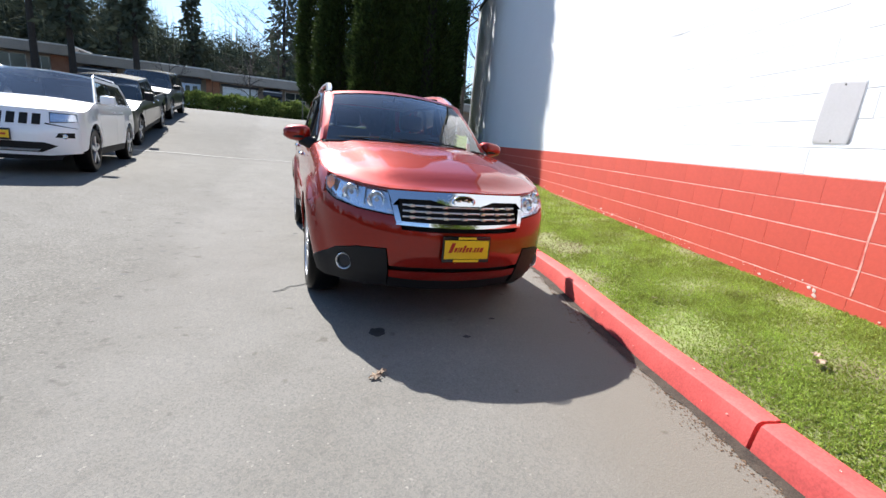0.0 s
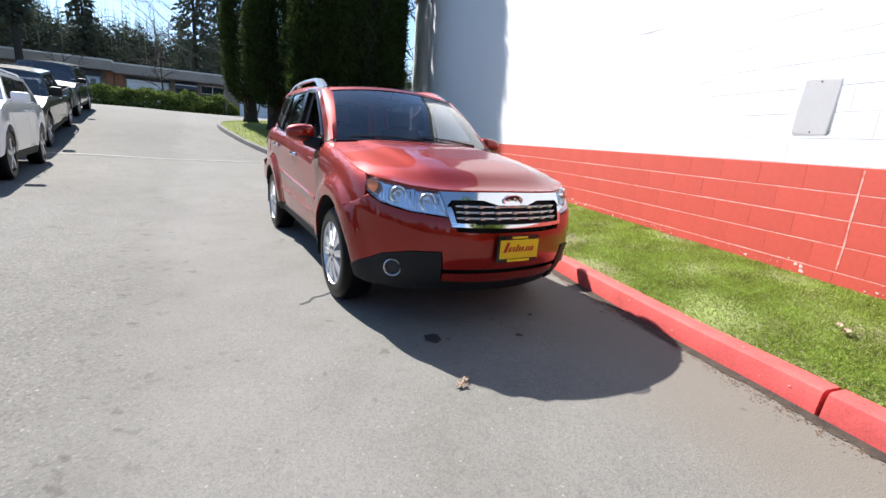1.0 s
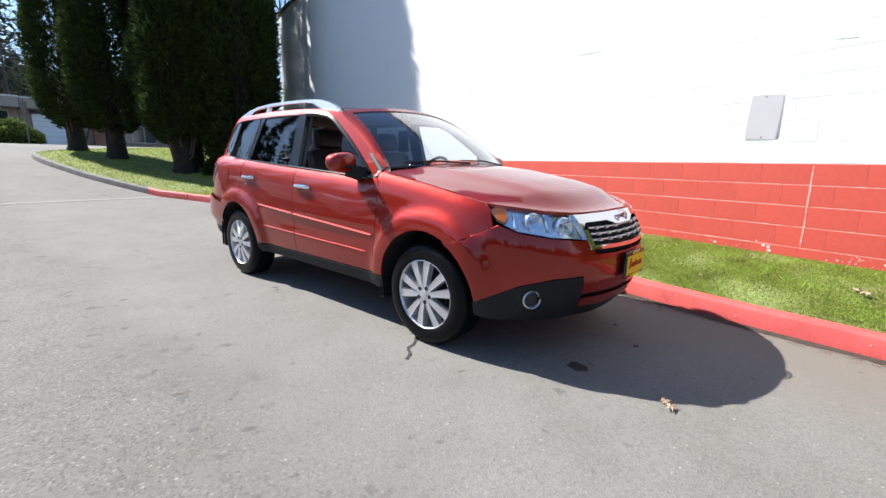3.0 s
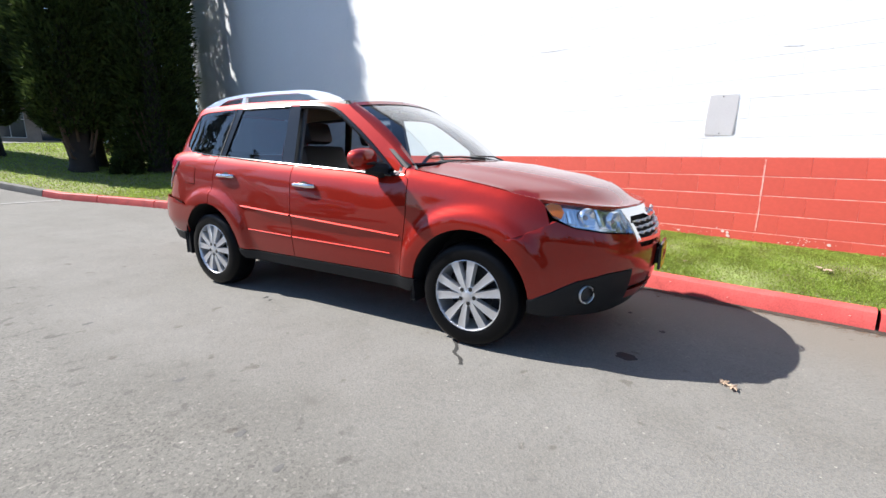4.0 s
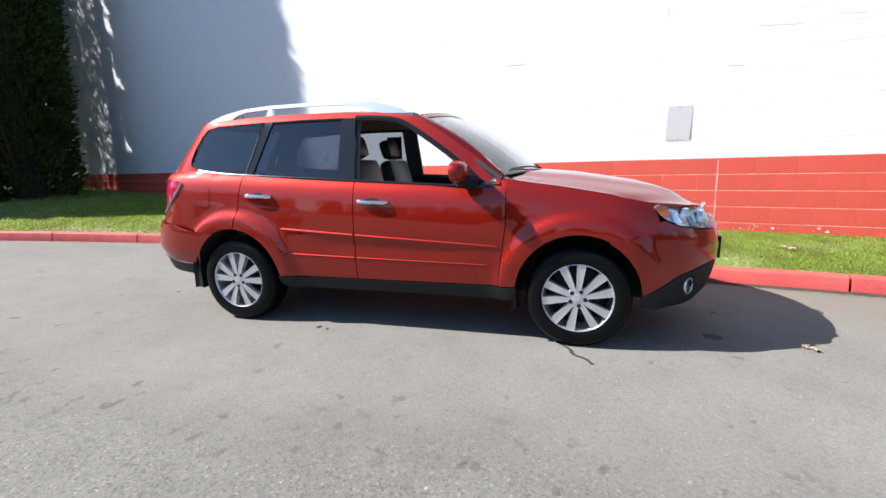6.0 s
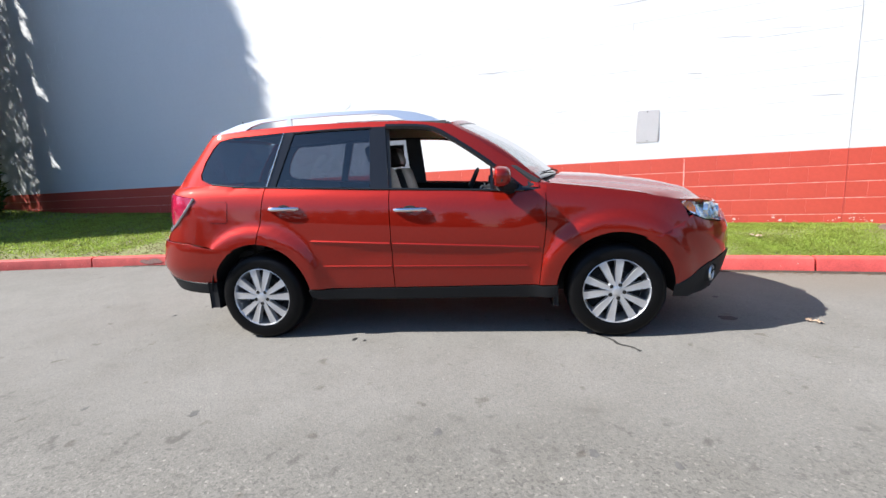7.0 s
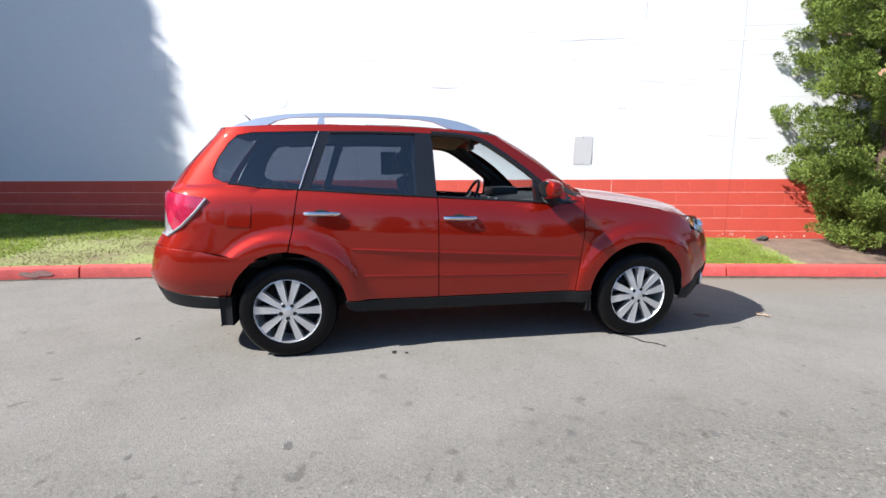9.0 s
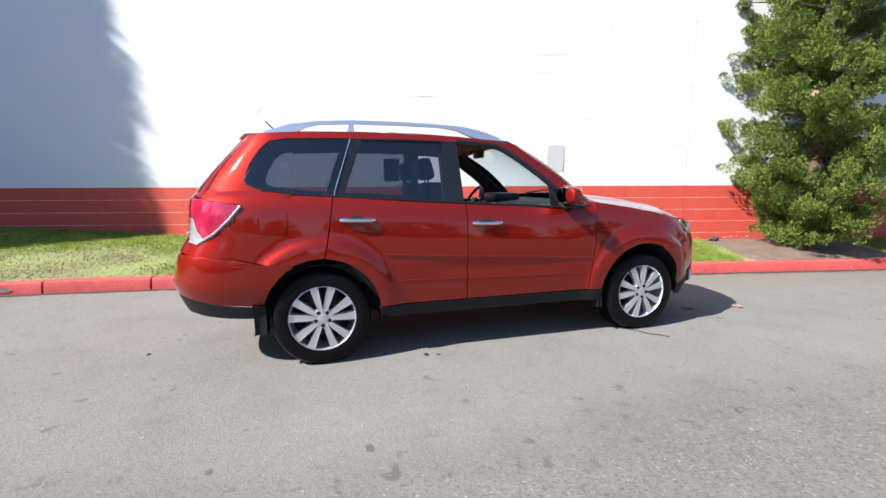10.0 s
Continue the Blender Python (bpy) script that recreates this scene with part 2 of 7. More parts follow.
def tube(bm, pts, radii, sides=8, caps=True):
    """A tapering tube along points."""
    pts = [Vector(p) for p in pts]
    rings = []
    up = Vector((0.123, 0.31, 0.94))
    for i, p in enumerate(pts):
        d = (pts[min(i + 1, len(pts) - 1)] - pts[max(i - 1, 0)]).normalized()
        a = d.cross(up)
        a = a.normalized() if a.length > 1e-4 else d.orthogonal().normalized()
        b = d.cross(a)
        r = radii[i] if hasattr(radii, "__len__") else radii
        rings.append([bm.verts.new(p + (a * math.cos(t) + b * math.sin(t)) * r) for t in [2 * math.pi * k / sides for k in range(sides)]])
    for r0, r1 in zip(rings, rings[1:]):
        for k in range(sides):
            bm.faces.new((r0[k], r0[(k + 1) % sides], r1[(k + 1) % sides], r1[k]))
    if caps:
        bm.faces.new(rings[0][::-1])
        bm.faces.new(rings[-1])
    return bm


def lathe(bm, profile, axis="X", segs=40, centre=(0, 0, 0)):
    """Turns (radius, along) points round an axis through centre."""
    c = Vector(centre)
    rings = []
    for r, a in profile:
        ring = []
        for k in range(segs):
            t = 2 * math.pi * k / segs
            p = {"X": (a, r * math.cos(t), r * math.sin(t)), "Y": (r * math.cos(t), a, r * math.sin(t)), "Z": (r * math.cos(t), r * math.sin(t), a)}[axis]
            ring.append(bm.verts.new(c + Vector(p)))
        rings.append(ring)
    for r0, r1 in zip(rings, rings[1:]):
        for k in range(segs):
            bm.faces.new((r0[k], r0[(k + 1) % segs], r1[(k + 1) % segs], r1[k]))
    return rings


def smooth(t):
    t = min(1.0, max(0.0, t))
    return t * t * (3 - 2 * t)


def curve_through(pts, step):
    """Points at even steps along a smooth curve through pts."""
    P = [np.array(p, float) for p in pts]
    P = [2 * P[0] - P[1]] + P + [2 * P[-1] - P[-2]]
    out = []
    for i in range(1, len(P) - 2):
        a, b, c, d = P[i - 1:i + 3]
        for t in np.linspace(0, 1, 24, endpoint=False):
            out.append(0.5 * (2 * b + (c - a) * t + (2 * a - 5 * b + 4 * c - d) * t * t + (3 * b - a - 3 * c + d) * t ** 3))
    out.append(P[-2])
    out = np.array(out)
    s = np.concatenate([[0], np.cumsum(np.linalg.norm(np.diff(out, axis=0), axis=1))])
    q = np.linspace(0, s[-1], max(2, int(s[-1] / step) + 1))
    return np.stack([np.interp(q, s, out[:, k]) for k in range(out.shape[1])], 1)


def cards(points, dirs, length, width, rng, bend=0.25):
    """Small pointed leaves or sprays: each four corners and two bent faces. Returns verts and faces."""
    n = len(points)
    d = dirs / np.maximum(1e-6, np.linalg.norm(dirs, axis=1))[:, None]
    side = np.cross(d, rng.normal(size=(n, 3)))
    side /= np.maximum(1e-6, np.linalg.norm(side, axis=1))[:, None]
    up = np.cross(side, d)
    L = (length * rng.uniform(0.6, 1.35, n))[:, None]
    w = (width * rng.uniform(0.6, 1.3, n))[:, None]
    mid = points + d * L * 0.45
    v = np.stack([points, mid + side * w * 0.5 - up * L * bend * 0.4, points + d * L - up * L * bend * 0.2, mid - side * w * 0.5 - up * L * bend * 0.4], 1).reshape(-1, 3)
    i = np.arange(n)[:, None] * 4
    f = np.concatenate([i + [0, 1, 2], i + [0, 2, 3]], 1).reshape(-1, 3)
    return v, f


def card_mesh(name, v, f, material):
    me = bpy.data.meshes.new(name)
    me.vertices.add(len(v))
    me.vertices.foreach_set("co", np.ascontiguousarray(v, dtype=np.float32).ravel())
    me.loops.add(len(f) * 3)
    me.loops.foreach_set("vertex_index", np.ascontiguousarray(f, dtype=np.int32).ravel())
    me.polygons.add(len(f))
    me.polygons.foreach_set("loop_start", np.arange(len(f), dtype=np.int32) * 3)
    me.polygons.foreach_set("loop_total", np.full(len(f), 3, dtype=np.int32))
    me.materials.append(material)
    me.update(calc_edges=True)
    me.validate()
    return me

# ---------------------------------------------------------------- the lay of the land
RISE_Y = [2, 6, 9.5, 13, 16.5, 21, 26, 40, 60, 100, 800]
RISE_Z = [0, 0.09, 0.21, 0.60, 1.06, 1.5, 1.72, 1.85, 2.3, 3, 3]
RISE_LY = [-1.5, 1.5, 4, 8.2, 10.2, 13, 16.5, 21, 26, 40, 60, 100, 800]
RISE_LZ = [0, 0.06, 0.12, 0.135, 0.32, 0.66, 1.10, 1.54, 1.76, 1.89, 2.3, 3, 3]


def road_z(x, y):
    side = smooth((-x - 2.2) / 1.8)
    return (1 - side) * float(np.interp(y, RISE_Y, RISE_Z)) + side * float(np.interp(y, RISE_LY, RISE_LZ))


KERB = curve_through([(-2.4, -15), (-0.95, -11), (-0.02, -8.2), (0.36, -6.1), (0.72, -4.3), (0.845, -3.65), (0.91, -3.3), (0.99, -2.85), (1.145, -2.16), (1.26, -1.67), (1.40, -1.0), (1.72, 1.5), (1.86, 3.2),
                      (1.86, 4.6), (1.64, 6.2), (1.2, 8.0), (0.6, 10), (0.0, 12.3), (-0.55, 15), (-0.72, 16.6), (-0.5, 17.7), (0.6, 18.8), (3, 20), (7, 21), (14, 22)], 0.15)
WALL_A, WALL_B = 3.325, 0.245                       # the wall's face: x = A + B y
WALL_Y0, WALL_Y1, WALL_TOP, BAND = -16.0, 14.0, 6.6, 1.20


def wall_x(y):
    return WALL_A + WALL_B * y


def kerb_x(y):
    return float(np.interp(y, KERB[:, 1], KERB[:, 0]))


def base_z(y):
    return float(np.interp(y, [-15, -5, 0, 3, 4.5, 6.5, 10, 13, 16.5, 22], [0.24, 0.28, 0.33, 0.40, 0.50, 0.60, 0.66, 0.80, 1.22, 1.75]))


def lawn_z(x, y):
    xk, xw = kerb_x(y) + 0.16, wall_x(min(y, WALL_Y1))
    t = min(1.0, max(0.0, (x - xk) / max(0.3, xw - xk)))
    z0 = road_z(xk - 0.2, y) + 0.125
    return z0 + (base_z(y) - z0) * t ** 0.75 + 0.03 * math.sin(math.pi * t)


def build_ground():
    xs = np.unique(np.concatenate([np.linspace(-800, -60, 12), np.linspace(-60, -14, 24), np.linspace(-14, 12, 66), np.linspace(12, 60, 20), np.linspace(60, 800, 12)]))
    ys = np.unique(np.concatenate([np.linspace(-800, -60, 12), np.linspace(-60, -12, 20), np.linspace(-12, 45, 130), np.linspace(45, 110, 16), np.linspace(110, 900, 12)]))
    nx = len(xs)
    v = [(x, y, road_z(x, y)) for y in ys for x in xs]
    f = [(j * nx + i, j * nx + i + 1, (j + 1) * nx + i + 1, (j + 1) * nx + i) for j in range(len(ys) - 1) for i in range(nx - 1)]
    tagged(new("ground", mesh_from("ground", v, f, M_ASPHALT, True)), "worn grey asphalt driveway and car park, speckled with pale stones", "ground", kind="structure")


def build_kerb():
    cuts = [-14.5, -9.7, -6.6, -3.69, -0.7, 2.0, 3.2, 4.28, 5.6, 7.0, 8.5, 10.0, 11.6, 13.2, 14.8, 16.2]
    idx = [int(np.argmin(np.abs(KERB[:, 1] - c))) for c in cuts] + [int(len(KERB) * 0.9), len(KERB) - 1]
    hold = tagged(new("kerb"), "low concrete kerb in segments, red paint worn pale at the edges", "kerb", kind="structure")
    sec = [(0.0, -0.12), (0.004, 0.0), (0.022, 0.105), (0.030, 0.128), (0.048, 0.140), (0.148, 0.142), (0.165, 0.130), (0.17, -0.12)]
    for a, b in zip(idx, idx[1:]):
        if b - a < 2:
            continue
        pts = [Vector((*p, 0)) for p in KERB[a:b + 1]]
        tan = [(pts[min(i + 1, len(pts) - 1)] - pts[max(i - 1, 0)]).normalized() for i in range(len(pts))]
        pts[0] = pts[0] + tan[0] * 0.011
        pts[-1] = pts[-1] - tan[-1] * 0.011
        lift = random.uniform(-0.006, 0.006)
        bm = bmesh.new()
        rings = []
        for p, d in zip(pts, tan):
            nrm = Vector((d.y, -d.x, 0))
            z = road_z(p.x - 0.1, p.y) + lift
            rings.append([bm.verts.new(p + nrm * u + Vector((0, 0, z + w + 0.003 * noise.noise(Vector((p.x * 3, p.y * 3, w * 9)))))) for u, w in sec])
        for r0, r1 in zip(rings, rings[1:]):
            for k in range(len(sec) - 1):
                bm.faces.new((r0[k], r1[k], r1[k + 1], r0[k + 1]))
        bm.faces.new(rings[0])
        bm.faces.new(rings[-1][::-1])
        part("kerb_stone", bm, M_KERB if KERB[a][1] < 9.9 else M_KERB_GREY, hold)
    # chips and scuffs on the kerb's edges
    rng = np.random.default_rng(15)
    for name, material, label, cnt in (("kerb_chips", M_MORTAR_R, "pale chipped paint along the kerb edge", 240), ("kerb_scuffs", M_KERB_GREY, "dark scuff marks on the kerb", 90)):
        verts, faces = [], []
        for _ in range(cnt):
            k = int(rng.integers(1, len(KERB) - 1))
            p, q = KERB[k], KERB[k + 1] if k + 1 < len(KERB) else KERB[k]
            if not -7 < p[1] < 8.5:
                continue
            d = (q - p) / max(1e-6, float(np.linalg.norm(q - p)))
            n2 = np.array([d[1], -d[0]])
            on_top = rng.random() < 0.5
            u, w = (rng.uniform(0.05, 0.145), 0.1455) if on_top else (0.0225, rng.uniform(0.02, 0.10))
            u = u if on_top else 0.004 + 0.018 * w / 0.105 - 0.004
            c = p + n2 * u
            z = road_z(p[0] - 0.1, p[1])
            r = rng.uniform(0.0015, 0.0045) * (1 + 1.5 * (rng.random() > 0.92))
            i = len(verts)
            m = 7
            for a in range(m):
                t = 6.283 * a / m
                ru, rv = r * rng.uniform(0.5, 1.3) * 1.6 * math.cos(t), r * rng.uniform(0.5, 1.1) * math.sin(t)
                s = c + d * ru + (n2 * rv if on_top else n2 * 0.17 * rv)
                verts.append((s[0], s[1], z + w + (0.0 if on_top else rv)))
            faces.append(tuple(range(i, i + m)))
        tagged(new(name, mesh_from(name, verts, faces, material)), label, "paint chips", kind="stuff")
    # a patch where the paint has worn off the kerb's face
    bm = bmesh.new()
    rows = []
    for y in np.linspace(4.50, 4.86, 14):
        x = kerb_x(y)
        z = road_z(x - 0.1, y)
        k = math.sin(math.pi * (y - 4.50) / 0.36) ** 0.5 if 4.50 < y < 4.86 else 0.05
        mid, tall = 0.065 + 0.015 * noise.noise(Vector((y * 9, 0, 0))), 0.036 * k * (1 + 0.4 * noise.noise(Vector((y * 17, 2, 0))))
        rows.append([bm.verts.new((x + 0.004 + 0.018 * h / 0.105 - 0.005, y, z + h)) for h in (mid - tall, mid + tall)])
    for a, b in zip(rows, rows[1:]):
        bm.faces.new((a[0], b[0], b[1], a[1]))
    part("worn_patch", bm, mat("worn_kerb_paint", (0.27, 0.15, 0.13), 0.85, vary=0.35, scale=22), hold, "bare grey patch where the paint has worn off", sharp=0)
    # dark damp dirt lying in the angle of the kerb
    verts, faces = [], []
    for p, q in zip(KERB, KERB[1:]):
        if not -9 < p[1] < 5:
            continue
        d = (q - p) / float(np.linalg.norm(q - p))
        n2 = np.array([d[1], -d[0]])
        for u in (0.0, 0.25, 0.5, 0.75):
            c = p + (q - p) * u
            wide = 0.035 + 0.05 * max(0.0, 0.5 + noise.noise(Vector((c[1] * 3.1, 0, 2)))) + 0.025 * noise.noise(Vector((c[1] * 14, 0, 6)))
            wide *= 1.0 if c[1] < -1 else 0.55
            for a in (0.002, -max(0.012, wide)):
                e = c + n2 * a
                verts.append((e[0], e[1], road_z(e[0], e[1]) + (0.010 if a > 0 else 0.0035)))
    for k in range(0, len(verts) - 2, 2):
        faces.append((k, k + 1, k + 3, k + 2))
    tagged(new("gutter_dirt", mesh_from("gutter_dirt", verts, faces, mat("damp_dirt", (0.050, 0.038, 0.028), 0.95, vary=0.5, scale=14, bump=0.5, bump_scale=80))), "dark damp dirt along the foot of the kerb", "dirt", kind="stuff")
    # dirt and grit washed against the foot of the kerb
    rng = np.random.default_rng(5)
    verts, faces = [], []
    for p in KERB[::1]:
        if not -9 < p[1] < 9:
            continue
        for _ in range(170 if p[1] < -1.2 else 30):
            u, t = abs(rng.normal(0, 0.06 + 0.02 * math.sin(p[1] * 5))), rng.uniform(-0.1, 0.1)
            x, y = p[0] - 0.005 - u, p[1] + t
            z, s = road_z(x, y), rng.uniform(0.0015, 0.006) * (1.0 + 1.2 * (rng.random() > 0.95))
            a0 = rng.uniform(0, 6.3)
            i = len(verts)
            verts += [(x + s * math.cos(a0 + k * 2.1), y + s * 1.4 * math.sin(a0 + k * 2.1), z + 0.002) for k in range(3)] + [(x, y, z + s * 0.6)]
            faces += [(i, i + 1, i + 3), (i + 1, i + 2, i + 3), (i + 2, i, i + 3)]
    tagged(new("kerb_litter", mesh_from("kerb_litter", verts, faces, mat("leaf_litter", (0.14, 0.085, 0.05), 0.95, vary=0.5, scale=15))), "brown grit and leaf litter along the foot of the kerb", "litter", kind="stuff")


def build_lawn():
    ys = np.linspace(-15, 20.6, 180)
    n = 22
    v, f = [], []
    for y in ys:
        x0 = kerb_x(y) + 0.15
        x1 = wall_x(y) + 0.05 if y < WALL_Y1 else wall_x(WALL_Y1) + 0.05 + (y - WALL_Y1) * 1.2
        for k in range(n):
            x = x0 + (x1 - x0) * k / (n - 1)
            v.append((x, y, lawn_z(x, y) + 0.012 * noise.noise(Vector((x * 2, y * 2, 0)))))
    f = [(j * n + i, j * n + i + 1, (j + 1) * n + i + 1, (j + 1) * n + i) for j in range(len(ys) - 1) for i in range(n - 1)]
    tagged(new("lawn", mesh_from("lawn", v, f, M_TURF, True)), "strip of turf with bare brown patches between kerb and wall", "lawn", kind="structure")
    # trodden bare soil round the juniper
    v, f = [], []
    rings, spokes = 9, 40
    for i in range(rings + 1):
        for k in range(spokes):
            a = 2 * math.pi * k / spokes
            r = (1.35 + 0.3 * noise.noise(Vector((math.cos(a) * 2, math.sin(a) * 2, 4)))) * i / rings
            y = -5.9 + r * math.sin(a)
            x = min(max(1.15 + r * math.cos(a), kerb_x(y) + 0.17), wall_x(y) - 0.01)
            v.append((x, y, lawn_z(x, y) + 0.014 * (1 - (i / rings) ** 2) + 0.004 - 0.02 * (i == rings) + 0.012 * noise.noise(Vector((x * 2, y * 2, 0))) + 0.006 * noise.noise(Vector((x * 11, y * 11, 0)))))
    f = [(i * spokes + k, i * spokes + (k + 1) % spokes, (i + 1) * spokes + (k + 1) % spokes, (i + 1) * spokes + k) for i in range(rings) for k in range(spokes)]
    tagged(new("bare_soil", mesh_from("bare_soil", v, f, mat("dry_soil", (0.15, 0.105, 0.078), 0.95, vary=0.35, scale=5, bump=0.6, bump_scale=45), True)), "dry brown soil under the juniper", "soil", kind="structure")
    # blades
    rng = np.random.default_rng(11)

    def bare(x, y):
        b = noise.noise(Vector((x * 0.9 + 3, y * 0.7, 2.0))) + 0.5 * noise.noise(Vector((x * 2.5, y * 2.5, 7)))
        near_bush = math.hypot(x - 1.15, y + 5.9)
        hole = 1.0 if (y < -4.5 and near_bush < 1.25 + 0.3 * noise.noise(Vector((x * 3, y * 3, 1)))) else 0.0
        hole += 0.6 * math.exp(-((y + 0.85) / 0.30) ** 2 - ((x - 1.85) / 0.2) ** 2) + 0.5 * math.exp(-((y - 4.2) / 1.6) ** 2 - ((x - kerb_x(y) - 0.22) / 0.13) ** 2) + 0.6 * math.exp(-((y + 1.6) / 0.35) ** 2 - ((x - 1.5) / 0.12) ** 2) + 0.55 * math.exp(-((y - 4.0) / 0.8) ** 2 - ((x - 2.5) / 0.45) ** 2)
        worn = 0.5 * math.exp(-((y - 3.9) / 1.1) ** 2 - ((x - kerb_x(y) - 0.7) / 0.6) ** 2) + 0.45 * math.exp(-((y + 0.6) / 0.9) ** 2 - ((x - kerb_x(y) - 0.35) / 0.35) ** 2)
        return b * 0.75 + hole + worn - 0.35 * smooth((y - 7) / 3)
    pts, dry = [], []
    spans = [(-9, -4.4, 45000), (-4.4, -1.8, 100000), (-1.8, 0.5, 55000), (0.5, 8.5, 70000), (8.5, 20.4, 34000)]
    for y0, y1, cnt in spans:
        yy = rng.uniform(y0, y1, cnt) + rng.normal(0, 0.35, cnt)
        tt = rng.uniform(0, 1, cnt)
        for y, t in zip(yy, tt):
            x0 = kerb_x(y) + 0.15
            x1 = wall_x(min(y, WALL_Y1)) + (max(0, y - WALL_Y1) * 1.0)
            x = x0 + (x1 - x0) * t
            if bare(x, y) + rng.normal(0, 0.18) > 0.37:
                if rng.random() < (0.12 if y < -4.4 else 0.5):
                    dry.append((x, y, lawn_z(x, y) - 0.006))
                continue
            pts.append((x, y, lawn_z(x, y) - 0.006))
    pts = np.array(pts)
    d = rng.normal(0, 0.95, (len(pts), 3)) + np.array([-0.25, -0.2, 0])
    d[:, 2] = 1.0
    far = np.interp(pts[:, 1], [-6, -3, 0, 9, 20], [0.8, 0.55, 0.75, 1.3, 2.0])
    v, f = cards(pts, d, 0.042 * far, 0.010 * far, rng)
    tagged(new("grass", card_mesh("grass", v, f, M_GRASS)), "short bright green spring grass", "grass", kind="stuff")
    dry = np.array(dry)
    d = rng.normal(0, 1.3, (len(dry), 3))
    d[:, 2] = 0.7
    far = np.interp(dry[:, 1], [-3, 0, 9, 20], [0.6, 0.8, 1.3, 2.0])
    v, f = cards(dry, d, 0.034 * far, 0.0055 * far, rng)
    tagged(new("dry_grass", card_mesh("dry_grass", v, f, M_DRYGRASS)), "thin dry brown grass on the bare patches", "grass", kind="stuff")


def build_wall():
    """Painted block wall: a backing with mortar, and single blocks in front of it."""
    c = 1 / math.hypot(1, WALL_B)
    d, nrm = Vector((WALL_B * c, c, 0)), Vector((-c, WALL_B * c, 0))
    s0, s1 = WALL_Y0 / c, WALL_Y1 / c
    m = Matrix(((d.x, -nrm.x, 0, WALL_A), (d.y, -nrm.y, 0, 0), (0, 0, 1, 0), (0, 0, 0, 1)))     # along, into, up
    bm = boxed((s0, 0.0014, BAND), (s1, 0.30, WALL_TOP), 0, m)
    wall = solo("wall_east", bm, M_MORTAR_W, "tall painted concrete block wall, white above a red band", "wall", kind="structure", sharp=0)
    low = solo("wall_east_foot", boxed((s0, 0.0014, -0.6), (s1, 0.30, BAND), 0, m), M_MORTAR_R, "foot of the block wall with worn red mortar", "wall", kind="structure", sharp=0)
    solo("wall_cap", boxed((s0, -0.06, WALL_TOP), (s1 + 0.06, 0.36, WALL_TOP + 0.12), 0.01, m), M_KERB_GREY, "metal coping along the wall top", "coping", kind="structure")
    solo("wall_return", boxed((s1 - 0.30, 0.306, -0.6), (s1, 14.0, WALL_TOP), 0, m), M_MORTAR_W, "end wall of the building", "wall", kind="structure", sharp=0)
    L, H, j, jh = 0.4, 0.2, 0.0012, 0.0070
    ch, cv = 0.0018, 0.0006

    def block(l):
        a, b = j / 2, l - j / 2
        z0, z1 = jh / 2, H - jh / 2
        v = [(a, 0.0014, z0), (b, 0.0014, z0), (b, 0.0014, z1), (a, 0.0014, z1), (a + cv, 0, z0 + ch), (b - cv, 0, z0 + ch), (b - cv, 0, z1 - ch), (a + cv, 0, z1 - ch)]
        return v, [(4, 5, 6, 7), (0, 1, 5, 4), (1, 2, 6, 5), (2, 3, 7, 6), (3, 0, 4, 7)]
    bv, bf = block(L)
    turned = [tuple(m.to_3x3() @ Vector(p)) for p in bv]
    red_block, white_block = mesh_from("block", turned, bf, M_RED), mesh_from("block", turned, bf, M_WHITE)
    rest = {0: ([], []), 1: ([], [])}
    made = 0
    for r in range(-4, 36):
        z = BAND + (r - 4) * H
        if z < -0.2 or z + H > WALL_TOP + 0.01:
            continue
        white = z > BAND - 0.01
        s = s0 + (r % 2) * L / 2
        while s + L <= s1 + 0.001:
            y = (s + 0.2) * c
            at = m @ Vector((s, random.uniform(-0.0006, 0.0006), z))
            if -5.6 < y < 2.6 and 0.15 < z < 2.75:
                ob = new("block", white_block if white else red_block)
                ob.location = at
                ob.parent = wall if white else low
                made += 1
            else:
                vv, ff = rest[int(white)]
                k = len(vv)
                vv += [tuple(at + Vector(p)) for p in turned]
                ff += [tuple(q + k for q in g) for g in bf]
            s += L
    for white, (vv, ff) in rest.items():
        ob = new("block_courses", mesh_from("block_courses", vv, ff, M_WHITE if white else M_RED))
        ob.parent = wall if white else low
        tagged(ob, "farther painted block courses", kind="stuff")
    # fittings on the wall
    def on_wall(y, z):
        return Matrix.Translation((wall_x(y), y, z)) @ m.to_3x3().to_4x4()
    def plate_bm(hx, hz, r, d):
        bm = bmesh.new()
        ring = []
        for cx, cz, a0 in ((hx - r, hz - r, 0), (-hx + r, hz - r, 90), (-hx + r, -hz + r, 180), (hx - r, -hz + r, 270)):
            ring += [(cx + r * math.cos(radians(a0 + a)), cz + r * math.sin(radians(a0 + a))) for a in (0, 30, 60, 90)]
        back = [bm.verts.new((x, -0.0005, z)) for x, z in ring]
        edge = [bm.verts.new((x, -d + 0.002, z)) for x, z in ring]
        face = [bm.verts.new((x * 0.985, -d, z * 0.99)) for x, z in ring]
        for a, b in ((back, edge), (edge, face)):
            for i in range(len(ring)):
                j = (i + 1) % len(ring)
                bm.faces.new((a[i], a[j], b[j], b[i]))
        bm.faces.new(face)
        return bm
    box_ob = thing("utility_cover", "pale grey painted metal cover plate screwed to the white wall", "cover plate", at=on_wall(-2.545, 1.65))
    part("plate", plate_bm(0.148, 0.218, 0.03, 0.0045), M_PLATE, box_ob)
    part("lip", plate_bm(0.156, 0.226, 0.034, 0.0025), M_WHITE, box_ob, "white painted backing lip")
